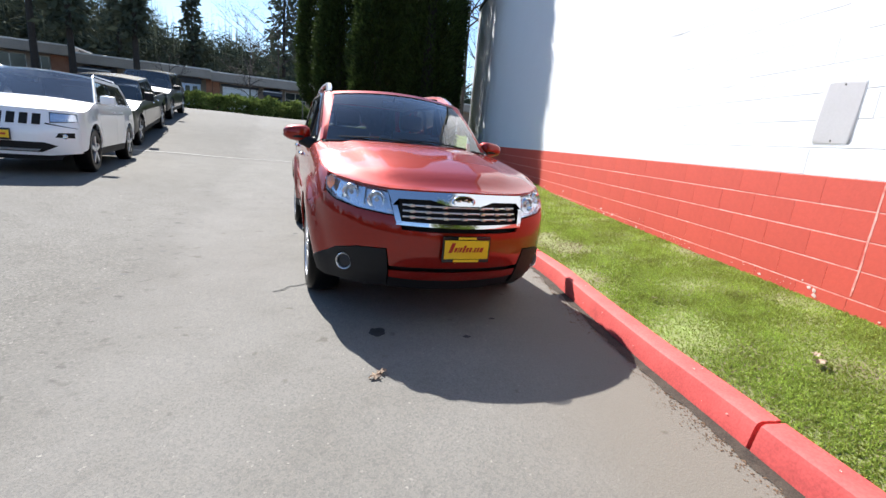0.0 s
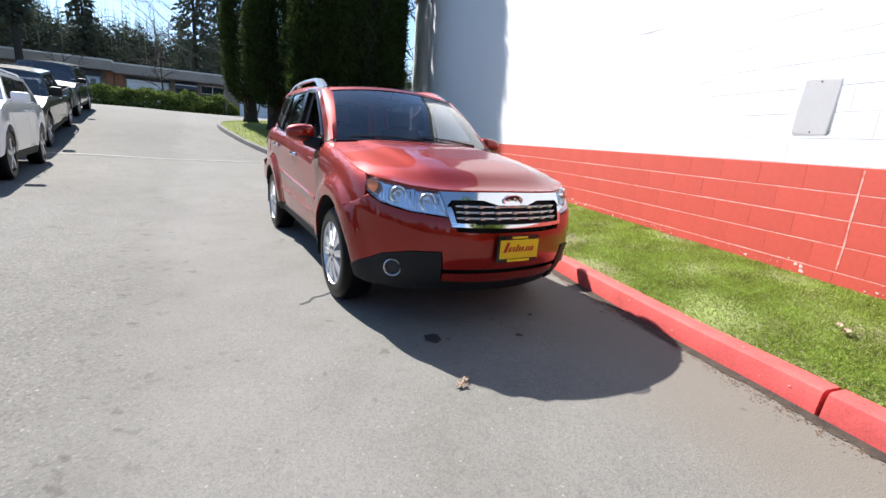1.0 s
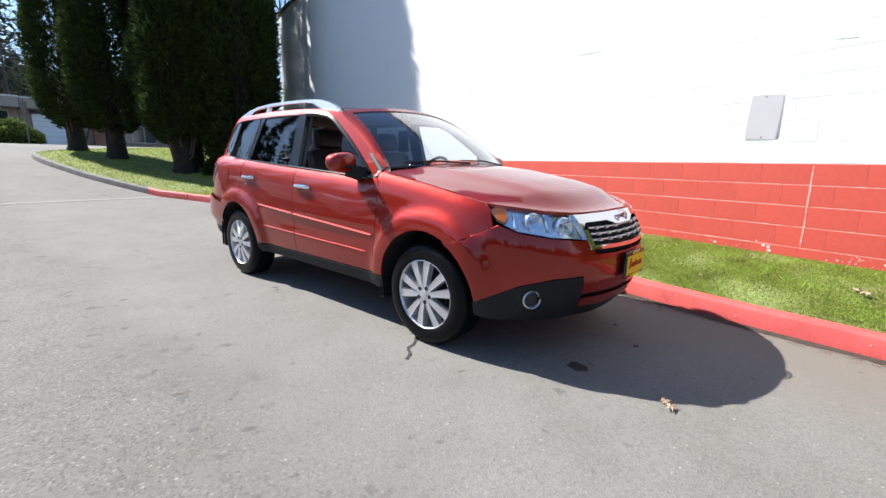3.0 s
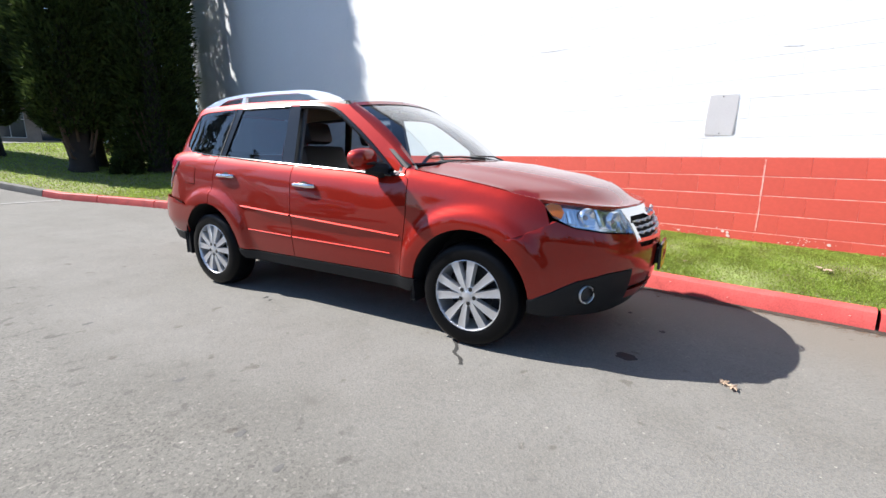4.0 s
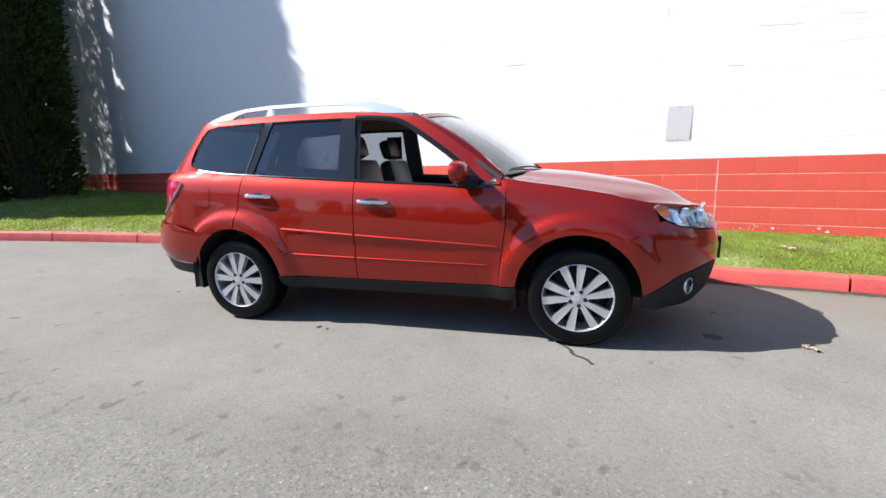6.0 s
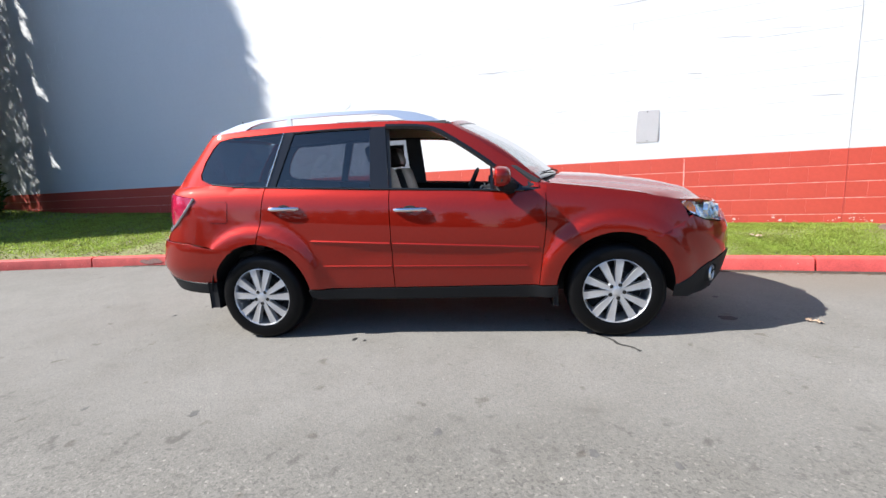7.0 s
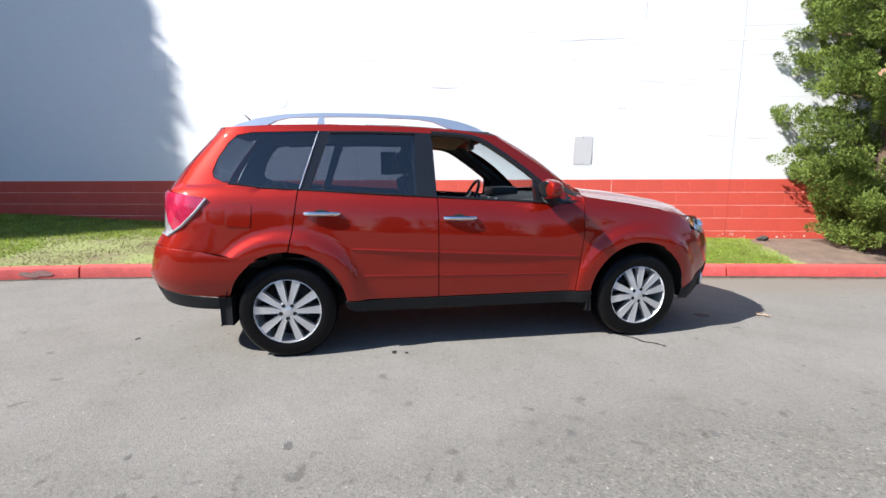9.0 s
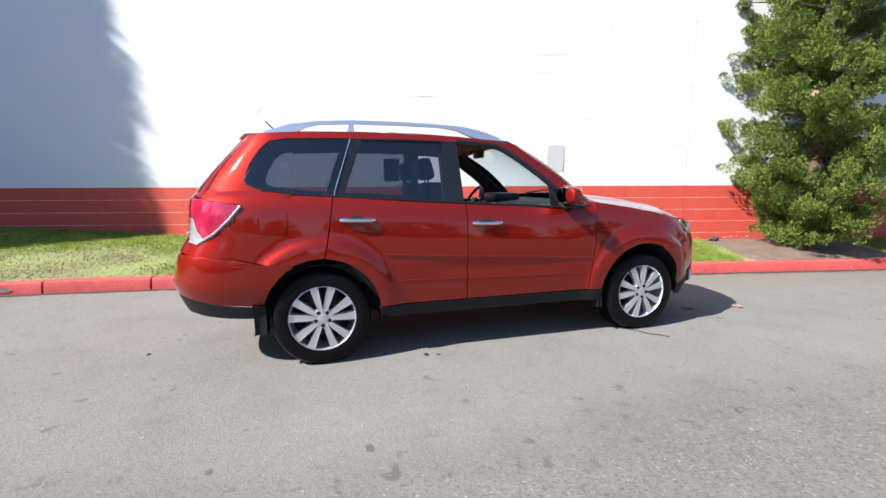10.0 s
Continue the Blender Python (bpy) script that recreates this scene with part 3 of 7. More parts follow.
    for z in (-0.195, 0.195):
        bm = bmesh.new()
        lathe(bm, [(0.0001, -0.007), (0.006, -0.007), (0.008, -0.004)], "Y", 10, (0, 0, z))
        part("screw", bm, M_KERB_GREY, box_ob)
    # control joint and a pale paint run
    def strip(name, y, z0, z1, w, d, material, label, cat, wob):
        bm = bmesh.new()
        rows = []
        for z in np.linspace(z0, z1, 40):
            o = wob * noise.noise(Vector((z * 4, y, 0)))
            k = w * (1 + 0.6 * noise.noise(Vector((z * 9, y, 4))))
            rows.append([bm.verts.new((o + q * k, e, z)) for q, e in ((-0.5, 0.004), (-0.4, -d), (0.4, -d), (0.5, 0.004))])
        for a, b in zip(rows, rows[1:]):
            for i in range(3):
                bm.faces.new((a[i], a[i + 1], b[i + 1], b[i]))
        bmesh.ops.transform(bm, matrix=on_wall(y, 0), verts=bm.verts)
        solo(name, bm, material, label, cat, kind="structure")
    strip("wall_joint", -4.71, BAND, WALL_TOP - 0.01, 0.011, 0.0022, mat("grey_sealant", (0.50, 0.51, 0.53), 0.8, vary=0.25, scale=3), "grey sealed control joint in the white wall", "wall joint", 0.004)
    strip("wall_joint", -4.71, 0.2, BAND, 0.011, 0.0022, mat("red_sealant", (0.45, 0.06, 0.045), 0.8, vary=0.25, scale=3), "dark red control joint in the wall band", "wall joint", 0.004)
    # hairline cracks in the painted joints
    grey_crack = mat("grey_paint_crack", (0.40, 0.40, 0.41), 0.9, vary=0.3, scale=6)
    for ya, za, yb, zb, w in ((-3.23, 2.68, -3.72, 2.63, 0.005), (-3.86, 2.69, -4.26, 2.65, 0.005), (-3.0, 2.275, -3.17, 2.262, 0.010), (-0.23, 2.63, -0.67, 2.63, 0.007), (-2.02, 3.27, -3.18, 3.28, 0.007),
                              (-1.3, 1.95, -1.52, 1.96, 0.004), (0.9, 3.05, 0.6, 3.06, 0.006), (-4.3, 1.86, -4.62, 1.84, 0.006), (-3.35, 3.5, -3.36, 3.9, 0.005), (-2.35, 2.9, -2.36, 3.06, 0.004), (1.7, 2.2, 1.35, 2.21, 0.005)):
        bm = bmesh.new()
        rows = []
        for u in np.linspace(0, 1, 16):
            y, z = ya + (yb - ya) * u, za + (zb - za) * u + 0.012 * noise.noise(Vector((u * 7 * abs(ya - yb) + ya, za, 1)))
            k = w * (0.5 + 0.5 * math.sin(math.pi * u)) * (1 + 0.8 * noise.noise(Vector((u * 9, za, ya))))
            a = on_wall(y, z)
            up = Vector((0, 0, 1)) if abs(ya - yb) > abs(za - zb) else Vector((1, 0, 0))
            rows.append([bm.verts.new(a @ (up * (q * k) + Vector((0, -0.0018, 0)))) for q in (-0.5, 0.5)])
        for a, b in zip(rows, rows[1:]):
            bm.faces.new((a[0], b[0], b[1], a[1]))
        solo("wall_crack", bm, grey_crack, "hairline grey crack in the white paint", "wall crack", kind="structure", sharp=0)
    strip("paint_run", -3.0, 0.42, BAND - 0.02, 0.016, 0.0016, M_MORTAR_R, "pale vertical paint run on the red wall band", "paint run", 0.006)
    # flaked paint along the foot of the wall
    vv, ff = [], []
    for _ in range(520):
        y = random.uniform(-8, 4)
        if noise.noise(Vector((y * 2.2, 0, 5))) + random.uniform(-0.35, 0.35) < 0.05:
            continue
        z = base_z(y) + 0.02 + abs(random.gauss(0, 0.045))
        r = random.uniform(0.003, 0.008) * (1 + 2 * (random.random() > 0.9)) * (1.5 if -4.9 < y < -4.1 else 1)
        k = len(vv)
        n = 7
        a0 = random.uniform(0, 6)
        mm = on_wall(y, z)
        ring = [(r * random.uniform(0.5, 1.3) * math.cos(a0 + q * 6.283 / n), r * random.uniform(0.4, 1.0) * math.sin(a0 + q * 6.283 / n)) for q in range(n)]
        vv += [tuple(mm @ Vector((a, -0.0022, b))) for a, b in ring] + [tuple(mm @ Vector((0, -0.0040, 0)))]
        ff += [(k + q, k + (q + 1) % n, k + n) for q in range(n)]
    tagged(new("paint_flakes", mesh_from("paint_flakes", vv, ff, mat("flaked_pale_paint", (0.72, 0.52, 0.48), 0.8, vary=0.2, scale=9))), "white spots of flaked paint along the foot of the red band", "paint flakes", kind="stuff")
    pv = thing("wall_patch", "round rough filler patch painted white on the wall", "wall patch", at=on_wall(2.15, 2.47))
    bm = bmesh.new()
    r = lathe(bm, [(0.0001, -0.008), (0.06, -0.007), (0.10, -0.004), (0.115, -0.0005)], "Y", 18)
    for x in bm.verts:
        x.co.x *= 1 + 0.25 * noise.noise(x.co * 12)
        x.co.z *= 1.1 + 0.3 * noise.noise(x.co * 9 + Vector((4, 0, 0)))
        if x.co.y < -0.006:
            x.co.y *= 0.35
    part("filler", bm, M_WHITE, pv)


def build_marks():
    def blob(name, x, y, rx, ry, material, label, cat, seed, dz=0.0012):
        bm = bmesh.new()
        n = 22
        c0 = bm.verts.new((x, y, road_z(x, y) + dz + 0.0003))
        ring = []
        for k in range(n):
            t = 2 * math.pi * k / n
            q = 1 + 0.5 * noise.noise(Vector((math.cos(t) * 1.7 + seed, math.sin(t) * 1.7, seed * 2.3)))
            px, py = x + rx * q * math.cos(t), y + ry * q * math.sin(t)
            ring.append(bm.verts.new((px, py, road_z(px, py) + dz)))
        for k in range(n):
            bm.faces.new((c0, ring[k], ring[(k + 1) % n]))
        solo(name, bm, material, label, cat, "stains on the asphalt", sharp=0)
    blob("oil_stain", -0.497, -2.2, 0.045, 0.06, M_OIL, "small black oil stain on asphalt", "stain", 1)
    for i, (x, y, r) in enumerate([(-0.9, 0.587, 0.024), (-0.93, 0.5, 0.015), (0.05, -2.35, 0.022), (0.35, -2.1, 0.02), (-0.34, 2.54, 0.02), (-2.06, -0.22, 0.026), (-2.185, -0.908, 0.024), (-2.244, -1.223, 0.02), (-1.952, 1.133, 0.026), (-1.93, 1.83, 0.022)]):
        blob("oil_stain", x, y, r * 1.2, r * 0.8, M_OIL if i < 5 else M_DRIP, "small dark drip stain on asphalt", "stain", i + 3)
    blob("oil_stain", -0.29, 1.99, 0.022, 0.085, M_DRIP, "thin dark drip stain on asphalt behind the rear tyre", "stain", 17)
    blob("oil_stain", -0.30, 1.90, 0.045, 0.03, M_DRIP, "thin dark drip stain on asphalt behind the rear tyre", "stain", 19)
    # a dark stone at the foot of the wall
    bm = bmesh.new()
    bmesh.ops.create_icosphere(bm, subdivisions=3, radius=1.0)
    for v in bm.verts:
        q = 1 + 0.35 * noise.noise(v.co * 1.3) + 0.12 * noise.noise(v.co * 4)
        v.co = Vector((1.845 + v.co.x * 0.05 * q, -5.08 + v.co.y * 0.085 * q, lawn_z(1.845, -5.08) + 0.035 + v.co.z * 0.05 * q))
    solo("rock", bm, mat("dark_stone", (0.05, 0.046, 0.042), 0.85, vary=0.4, scale=18, bump=0.4, bump_scale=60), "small dark stone on the grass beside the wall", "rock", sharp=0)
    # a filled crack running out from under the front tyre
    bm = bmesh.new()
    path = curve_through([(-0.80, -1.18), (-0.93, -1.27), (-1.0, -1.29), (-1.05, -1.36), (-1.12, -1.40)], 0.02)
    rows = []
    for i, p in enumerate(path):
        w = 0.010 + 0.006 * noise.noise(Vector((p[0] * 30, p[1] * 30, 0)))
        rows.append([bm.verts.new((p[0] + w * 0.6, p[1] - w, 0.003)), bm.verts.new((p[0] - w * 0.6, p[1] + w, 0.003))])
    for a, b in zip(rows, rows[1:]):
        bm.faces.new((a[0], b[0], b[1], a[1]))
    solo("pavement_crack", bm, M_CRACK, "short dark tar-filled crack in the asphalt", "crack", sharp=0)
    # pale concrete strip across the drive
    bm = bmesh.new()
    rows = []
    for x in np.linspace(-16, 0.75, 60):
        y = 9.35 - 0.05 * (x + 5) * 0.2
        rows.append([bm.verts.new((x, y - 0.06, road_z(x, y - 0.06) + 0.008)), bm.verts.new((x, y + 0.06, road_z(x, y + 0.06) + 0.008))])
    for a, b in zip(rows, rows[1:]):
        bm.faces.new((a[0], b[0], b[1], a[1]))
    solo("drive_joint", bm, M_PATCHLINE, "pale joint strip across the driveway", "joint strip", kind="structure", sharp=0)
    # fallen leaves
    rng = np.random.default_rng(3)
    spots = [(-0.62, -2.736, 0.045), (-0.58, -2.70, 0.035), (1.55, -3.45, 0.05), (1.62, -3.40, 0.04), (1.5, -2.4, 0.03), (-2.3, -3.6, 0.025), (2.2, -4.2, 0.04)]
    for x, y, s in spots:
        bm = bmesh.new()
        a0 = rng.uniform(0, 6.28)
        z = (lawn_z(x, y) + 0.03) if x > kerb_x(y) else road_z(x, y) + 0.006
        c0 = bm.verts.new((x, y, z + 0.012))
        ring = []
        for k in range(14):
            t = a0 + 2 * math.pi * k / 14
            q = s * (1.0 if k % 2 else 0.55) * rng.uniform(0.7, 1.1)
            ring.append(bm.verts.new((x + q * math.cos(t), y + q * 0.8 * math.sin(t), z + rng.uniform(0, 0.02))))
        for k in range(14):
            bm.faces.new((c0, ring[k], ring[(k + 1) % 14]))
        solo("fallen_leaf", bm, M_DRYLEAF, "curled dry brown maple leaf", "leaf", "fallen leaves", sharp=0)


build_ground()
build_kerb()
build_lawn()
build_wall()
build_marks()

# ---------------------------------------------------------------- trees
def cypress(x, y, height, radius, seed, low=0.9, label="tall dark narrow cypress on the lawn"):
    """Trunk with limbs and a dense column of small sprays."""
    rng = np.random.default_rng(seed)
    z0 = lawn_z(x, y) - 0.05
    t = thing("cypress_tree", label, "tree", "row of cypresses", at=Matrix.Translation((x, y, z0)))
    bm = bmesh.new()
    tube(bm, [(0, 0, -0.1), (0.02, 0, 0.25), (0, 0.03, low + 0.6), (0, 0, height * 0.5), (0, 0, height * 0.92)], [0.40, 0.30, 0.25, 0.12, 0.03], 12)
    part("trunk", bm, M_FIRBARK, t)
    for k in range(7):
        a = rng.uniform(0, 6.28)
        r = radius * rng.uniform(0.4, 0.75)
        h = low + rng.uniform(-0.25, 1.2)
        bm = bmesh.new()
        tube(bm, [(0, 0, 0.25 + 0.2 * rng.random()), (r * 0.5 * math.cos(a), r * 0.5 * math.sin(a), h * 0.55), (r * math.cos(a), r * math.sin(a), h + 0.8)], [0.05, 0.035, 0.02], 6)
        part("limb", bm, M_BARK, t)
    n = 47000
    u = rng.uniform(0, 1, n) ** 0.85
    a = rng.uniform(0, 2 * math.pi, n)
    env = radius * np.interp(u, [0, 0.04, 0.12, 0.35, 0.65, 0.85, 1], [0.45 if low > 0.5 else 0.85, 0.75 if low > 0.5 else 0.95, 0.97, 1.0, 0.8, 0.5, 0.05])
    lump = np.array([noise.noise(Vector((math.cos(q) * 1.6 + seed, math.sin(q) * 1.6, w * height * 0.55))) for q, w in zip(a, u)])
    fringe = np.array([noise.noise(Vector((math.cos(q) * 4 + seed, math.sin(q) * 4, w * height * 1.6))) for q, w in zip(a, u)])
    rr = env * (1 + 0.22 * lump + 0.16 * fringe) * rng.uniform(0.2, 1, n) ** 0.28
    pts = np.stack([rr * np.cos(a), rr * np.sin(a), low + u * (height - low) + 0.25 * lump], 1)
    d = np.stack([np.cos(a), np.sin(a), np.full(n, 0.7)], 1) + rng.normal(0, 0.5, (n, 3))
    # a slit between the boughs, where low sun comes through
    off = ((x + pts[:, 0] - 5.92) * 1.075 + (y + pts[:, 1] - 10.6) * 0.268) / 1.108
    along = (y + pts[:, 1] - 10.6) / 1.075
    level = z0 + pts[:, 2] - along
    bend = np.array([noise.noise(Vector((w * 0.9, 3.0, 0))) for w in level])
    wide = np.array([noise.noise(Vector((w * 2.3, 8.0, 0))) for w in level])
    keep = (np.abs(off + 0.10 * bend) > 0.07 + 0.26 * np.maximum(-0.27, wide)) | (level < 1.5)
    pts, d = pts[keep], d[keep]
    v, f = cards(pts, d, 0.165, 0.048, rng)
    part("crown", card_mesh("crown", v, f, M_CYPRESS), None, t)
    return t


def juniper():
    rng = np.random.default_rng(21)
    bx, by = 1.0, -6.0
    t = thing("juniper_tree", "green shaggy juniper with cut limb ends beside the wall", "tree", at=Matrix.Translation((bx, by, lawn_z(bx, by) - 0.03)))
    bm = bmesh.new()
    tube(bm, [(0, 0, -0.1), (0.03, 0, 0.3), (-0.02, 0.05, 1.3), (0.05, 0, 2.6), (0.0, 0.1, 4.6), (0, 0, 6.0)], [0.16, 0.12, 0.105, 0.085, 0.05, 0.02], 12)
    part("trunk", bm, M_BARK, t)
    bm = bmesh.new()
    tube(bm, [(0.0, 0.02, 1.9), (-0.34, 0.64, 2.13), (-0.50, 0.94, 2.21)], [0.03, 0.035, 0.045], 10)
    part("cut_limb", bm, mat("cut_wood", (0.26, 0.15, 0.085), 0.8, vary=0.2, scale=20), t, "pale orange sawn limb end")
    P, D = [], []
    k = 0
    for h in np.linspace(0.16, 6.0, 30):
        reach = float(np.interp(h, [0.1, 0.5, 1.0, 1.8, 2.4, 3.4, 4.4, 6.0], [0.6, 0.95, 1.1, 1.12, 0.95, 1.15, 1.05, 0.4]))
        for _ in range(5):
            a = k * 2.4 + rng.uniform(-0.4, 0.4)
            k += 1
            r = reach * rng.uniform(0.5, 1.1)
            tip = np.array([r * math.cos(a), r * math.sin(a), h + rng.uniform(0.0, 0.3)])
            tip[0] = min(tip[0], wall_x(by + tip[1]) - bx - 0.14)
            if k % 3 == 0 and h < 4.8:
                bm = bmesh.new()
                tube(bm, [(0, 0, max(0.1, h - 0.25)), tuple(tip * [0.5, 0.5, 1] - [0, 0, 0.12]), tuple(tip)], [0.035, 0.02, 0.008], 5)
                part("limb", bm, M_BARK, t)
            # plumes of upright tufts along the limb
            out = np.array([math.cos(a), math.sin(a), 0.0])
            for q, tufts in ((0.3, 3), (0.55, 4), (0.8, 5), (1.0, 6)):
                c = np.array([tip[0] * q, tip[1] * q, h - 0.12 + (tip[2] - h + 0.12) * q])
                for _t in range(tufts):
                    root = c + rng.normal(0, 1, 3) * np.array([0.105, 0.105, 0.045])
                    axis = out * rng.uniform(0.2, 0.9) + np.array([0, 0, rng.uniform(0.5, 1.0)]) + rng.normal(0, 0.35, 3)
                    axis /= np.linalg.norm(axis)
                    m = 150
                    w = rng.uniform(0, 1, m)
                    side = rng.normal(0, 1, (m, 3))
                    side /= np.linalg.norm(side, axis=1)[:, None]
                    fat = 0.075 * np.sin(np.pi * np.clip(w * 0.9 + 0.12, 0, 1)) ** 0.7
                    pp = root + axis * (w * rng.uniform(0.16, 0.27))[:, None] + side * (fat * rng.uniform(0.5, 1, m) ** 0.5)[:, None]
                    pp[:, 0] = np.minimum(pp[:, 0], wall_x(by) - bx - 0.06 + WALL_B * pp[:, 1])
                    P.append(pp)
                    D.append(axis * 0.9 + side * 0.8 + rng.normal(0, 0.2, (m, 3)))
    P, D = np.concatenate(P), np.concatenate(D)
    v, f = cards(P, D, 0.042, 0.015, rng)
    part("foliage", card_mesh("foliage", v, f, M_JUNIPER), None, t)


def shrub(x, y, rx, ry, h, seed, material, name="shrub", label="low clipped evergreen shrub", z=None, size=0.10, n=2600, group=""):
    rng = np.random.default_rng(seed)
    z0 = z if z is not None else (lawn_z(x, y) if kerb_x(y) < x < wall_x(y) + 3 else road_z(x, y))
    t = thing(name, label, "shrub", group, at=Matrix.Translation((x, y, z0 - 0.03)))
    for k in range(4):
        bm = bmesh.new()
        a = k * 1.6 + 0.4
        tube(bm, [(0, 0, 0), (rx * 0.3 * math.cos(a), ry * 0.3 * math.sin(a), h * 0.5), (rx * 0.5 * math.cos(a), ry * 0.5 * math.sin(a), h * 0.85)], [0.04, 0.025, 0.01], 6)
        part("stem", bm, M_BARK, t)
    d = rng.normal(size=(n, 3))
    d /= np.linalg.norm(d, axis=1)[:, None]
    d[:, 2] = np.abs(d[:, 2])
    lump = np.array([noise.noise(Vector(q) * 2.3 + Vector((seed, 0, 0))) for q in d])
    r = (0.86 + 0.28 * lump) * rng.uniform(0.3, 1, n) ** 0.3
    pts = np.stack([d[:, 0] * rx * r, d[:, 1] * ry * r, 0.06 + d[:, 2] * h * r], 1)
    v, f = cards(pts, d + rng.normal(0, 0.5, (n, 3)), size, size * 0.6, rng)
    part("foliage", card_mesh("foliage", v, f, material), None, t)


cypress(0.75, 18.3, 10.0, 1.0, 36)
cypress(1.38, 15.7, 9.5, 1.0, 31)
cypress(2.3, 12.2, 7.6, 1.1, 32, low=1.0)
cypress(3.01, 13.3, 15.2, 1.10, 34, low=0.8)
cypress(3.9, 11.4, 12.5, 1.12, 33, low=0.06, label="broad dark cypress with foliage down to the grass")
cypress(4.62, 12.5, 13.0, 0.98, 37, low=0.06, label="broad dark cypress with foliage down to the grass")
cypress(5.1, 14.6, 13.0, 1.3, 35, low=0.06, label="broad dark cypress with foliage down to the grass")
shrub(2.9, 11.2, 0.4, 0.4, 0.55, 41, M_CYPRESS, label="small dark evergreen shrub under the cypresses")
juniper()


def fir_cards(rng, x, y, z, h, r, layers):
    """One far fir: drooping whorls of pointed boughs round a thin stem."""
    P, D, L = [], [], []
    for i in range(layers):
        u = i / layers
        k = max(4, int(13 * (1 - u) + 2))
        a = rng.uniform(0, 6.28, k)
        rr = r * (1 - u) * rng.uniform(0.65, 1.15, k)
        P.append(np.stack([x + 0 * a, y + 0 * a, z + h * (0.12 + 0.88 * u) + 0.03 * h * rng.normal(size=k)], 1))
        D.append(np.stack([np.cos(a), np.sin(a), np.full(k, -0.35)], 1))
        L.append(rr)
    return np.concatenate(P), np.concatenate(D), np.concatenate(L)


def far_forest(name, spots, label, layers=16):
    rng = np.random.default_rng(77)
    V, F, off = [], [], 0
    for x, y, z, h, r in spots:
        P, D, L = fir_cards(rng, x, y, z, h, r, layers)
        D = D / np.linalg.norm(D, axis=1)[:, None]
        P = np.concatenate([P + D * (L * q)[:, None] for q in (0.0, 0.3, 0.6)])
        D = np.concatenate([D, D, D]) + rng.normal(0, 0.35, (len(P), 3))
        L = np.concatenate([L, L, L]) * 0.55
        v, f = cards(P, D, L, 0.34 * L, rng, 0.1)
        tip = np.array([[x, y, z + h * 1.02]])
        V.append(v)
        F.append(f + off)
        off += len(v)
        ring = np.array([[x + 0.16 * math.cos(q), y + 0.16 * math.sin(q), z - 1] for q in (0, 2.1, 4.2)])
        V.append(np.concatenate([ring, tip]))
        F.append(np.array([[0, 1, 3], [1, 2, 3], [2, 0, 3]]) + off)
        off += 4
    tagged(new(name, card_mesh(name, np.concatenate(V), np.concatenate(F), M_FIR)), label, "trees", kind="stuff")


rng = np.random.default_rng(8)
spots = []
for k in range(1000):
    y = rng.uniform(72, 140)
    x = rng.uniform(-105, 45)
    z = 2.5 + (y - 72) * 0.13
    spots.append((x, y, z, rng.uniform(10.5, 15.5) * (1.0 + 0.7 * smooth((-x - 16 - 0.12 * (y - 72)) / 14)), rng.uniform(2.2, 3.6)))
far_forest("far_forest", spots, "dense dark fir wood on the rising ground behind the buildings")
ring = []
for k in range(420):
    a = rng.uniform(0, 6.28)
    r = rng.uniform(52, 95)
    x, y = r * math.cos(a), r * math.sin(a)
    if y > 45 or (x > -10 and y > -30):
        continue
    ring.append((x, y, 0, rng.uniform(11, 20), rng.uniform(2.8, 4.2)))
far_forest("tree_line", ring, "line of firs round the far side of the car park")
for x, y, h, r in [(-0.5, 62, 22, 3.2), (2.8, 66, 25, 3.4), (-21, 70, 19, 3.2), (-13, 74, 18, 2.8), (-44, 66, 26, 4.5), (-33, 62, 25, 4.2), (-20.2, 44.2, 21, 2.4), (-17.9, 45.0, 15, 2.4), (-12.9, 44.0, 15, 1.5)]:
    g = np.random.default_rng(int(h * 10))
    t = thing("fir_tree", "tall dark fir with gaps between its boughs", "tree", "tall firs", at=Matrix.Translation((x, y, road_z(x, y) - 0.1)))
    bm = bmesh.new()
    tube(bm, [(0, 0, 0), (0, 0, h * 0.5), (0, 0, h)], [0.30, 0.2, 0.03], 8)
    part("trunk", bm, M_FIRBARK, t)
    P, D, L = [], [], []
    low = 0.22 if y > 50 else 0.40
    for i in range(34):
        u = low + (1 - low) * i / 34
        k = 7 if y > 50 else 5
        a = g.uniform(0, 6.28, k)
        rr = r * (1.08 - u) ** 0.8 * g.uniform(0.45, 1.15, k)
        for q in np.linspace(0.25, 1, 6):
            P.append(np.stack([rr * q * np.cos(a), rr * q * np.sin(a), h * u - 0.3 * rr * q + 0 * a], 1))
            D.append(np.stack([np.cos(a), np.sin(a), np.full(k, -0.5)], 1) + g.normal(0, 0.6, (k, 3)))
            L.append(np.full(k, 0.75))
    v, f = cards(np.concatenate(P), np.concatenate(D), np.concatenate(L), 0.4, g)
    part("crown", card_mesh("crown", v, f, M_FIR), None, t)

# wooded slope behind the shops
v, f = [], []
xs, ys = np.linspace(-160, 110, 46), np.linspace(64, 170, 16)
for y in ys:
    for x in xs:
        v.append((x, y, 2.2 + (y - 64) * 0.13 + 1.5 * noise.noise(Vector((x * 0.03, y * 0.05, 0)))))
for j in range(len(ys) - 1):
    for i in range(len(xs) - 1):
        a = j * len(xs) + i
        f.append((a, a + 1, a + len(xs) + 1, a + len(xs)))
tagged(new("wooded_slope", mesh_from("wooded_slope", v, f, mat("forest_floor", (0.05, 0.045, 0.03), 0.95, vary=0.4, scale=0.2), True)), "dark forest floor rising behind the shops", "hillside", kind="structure")

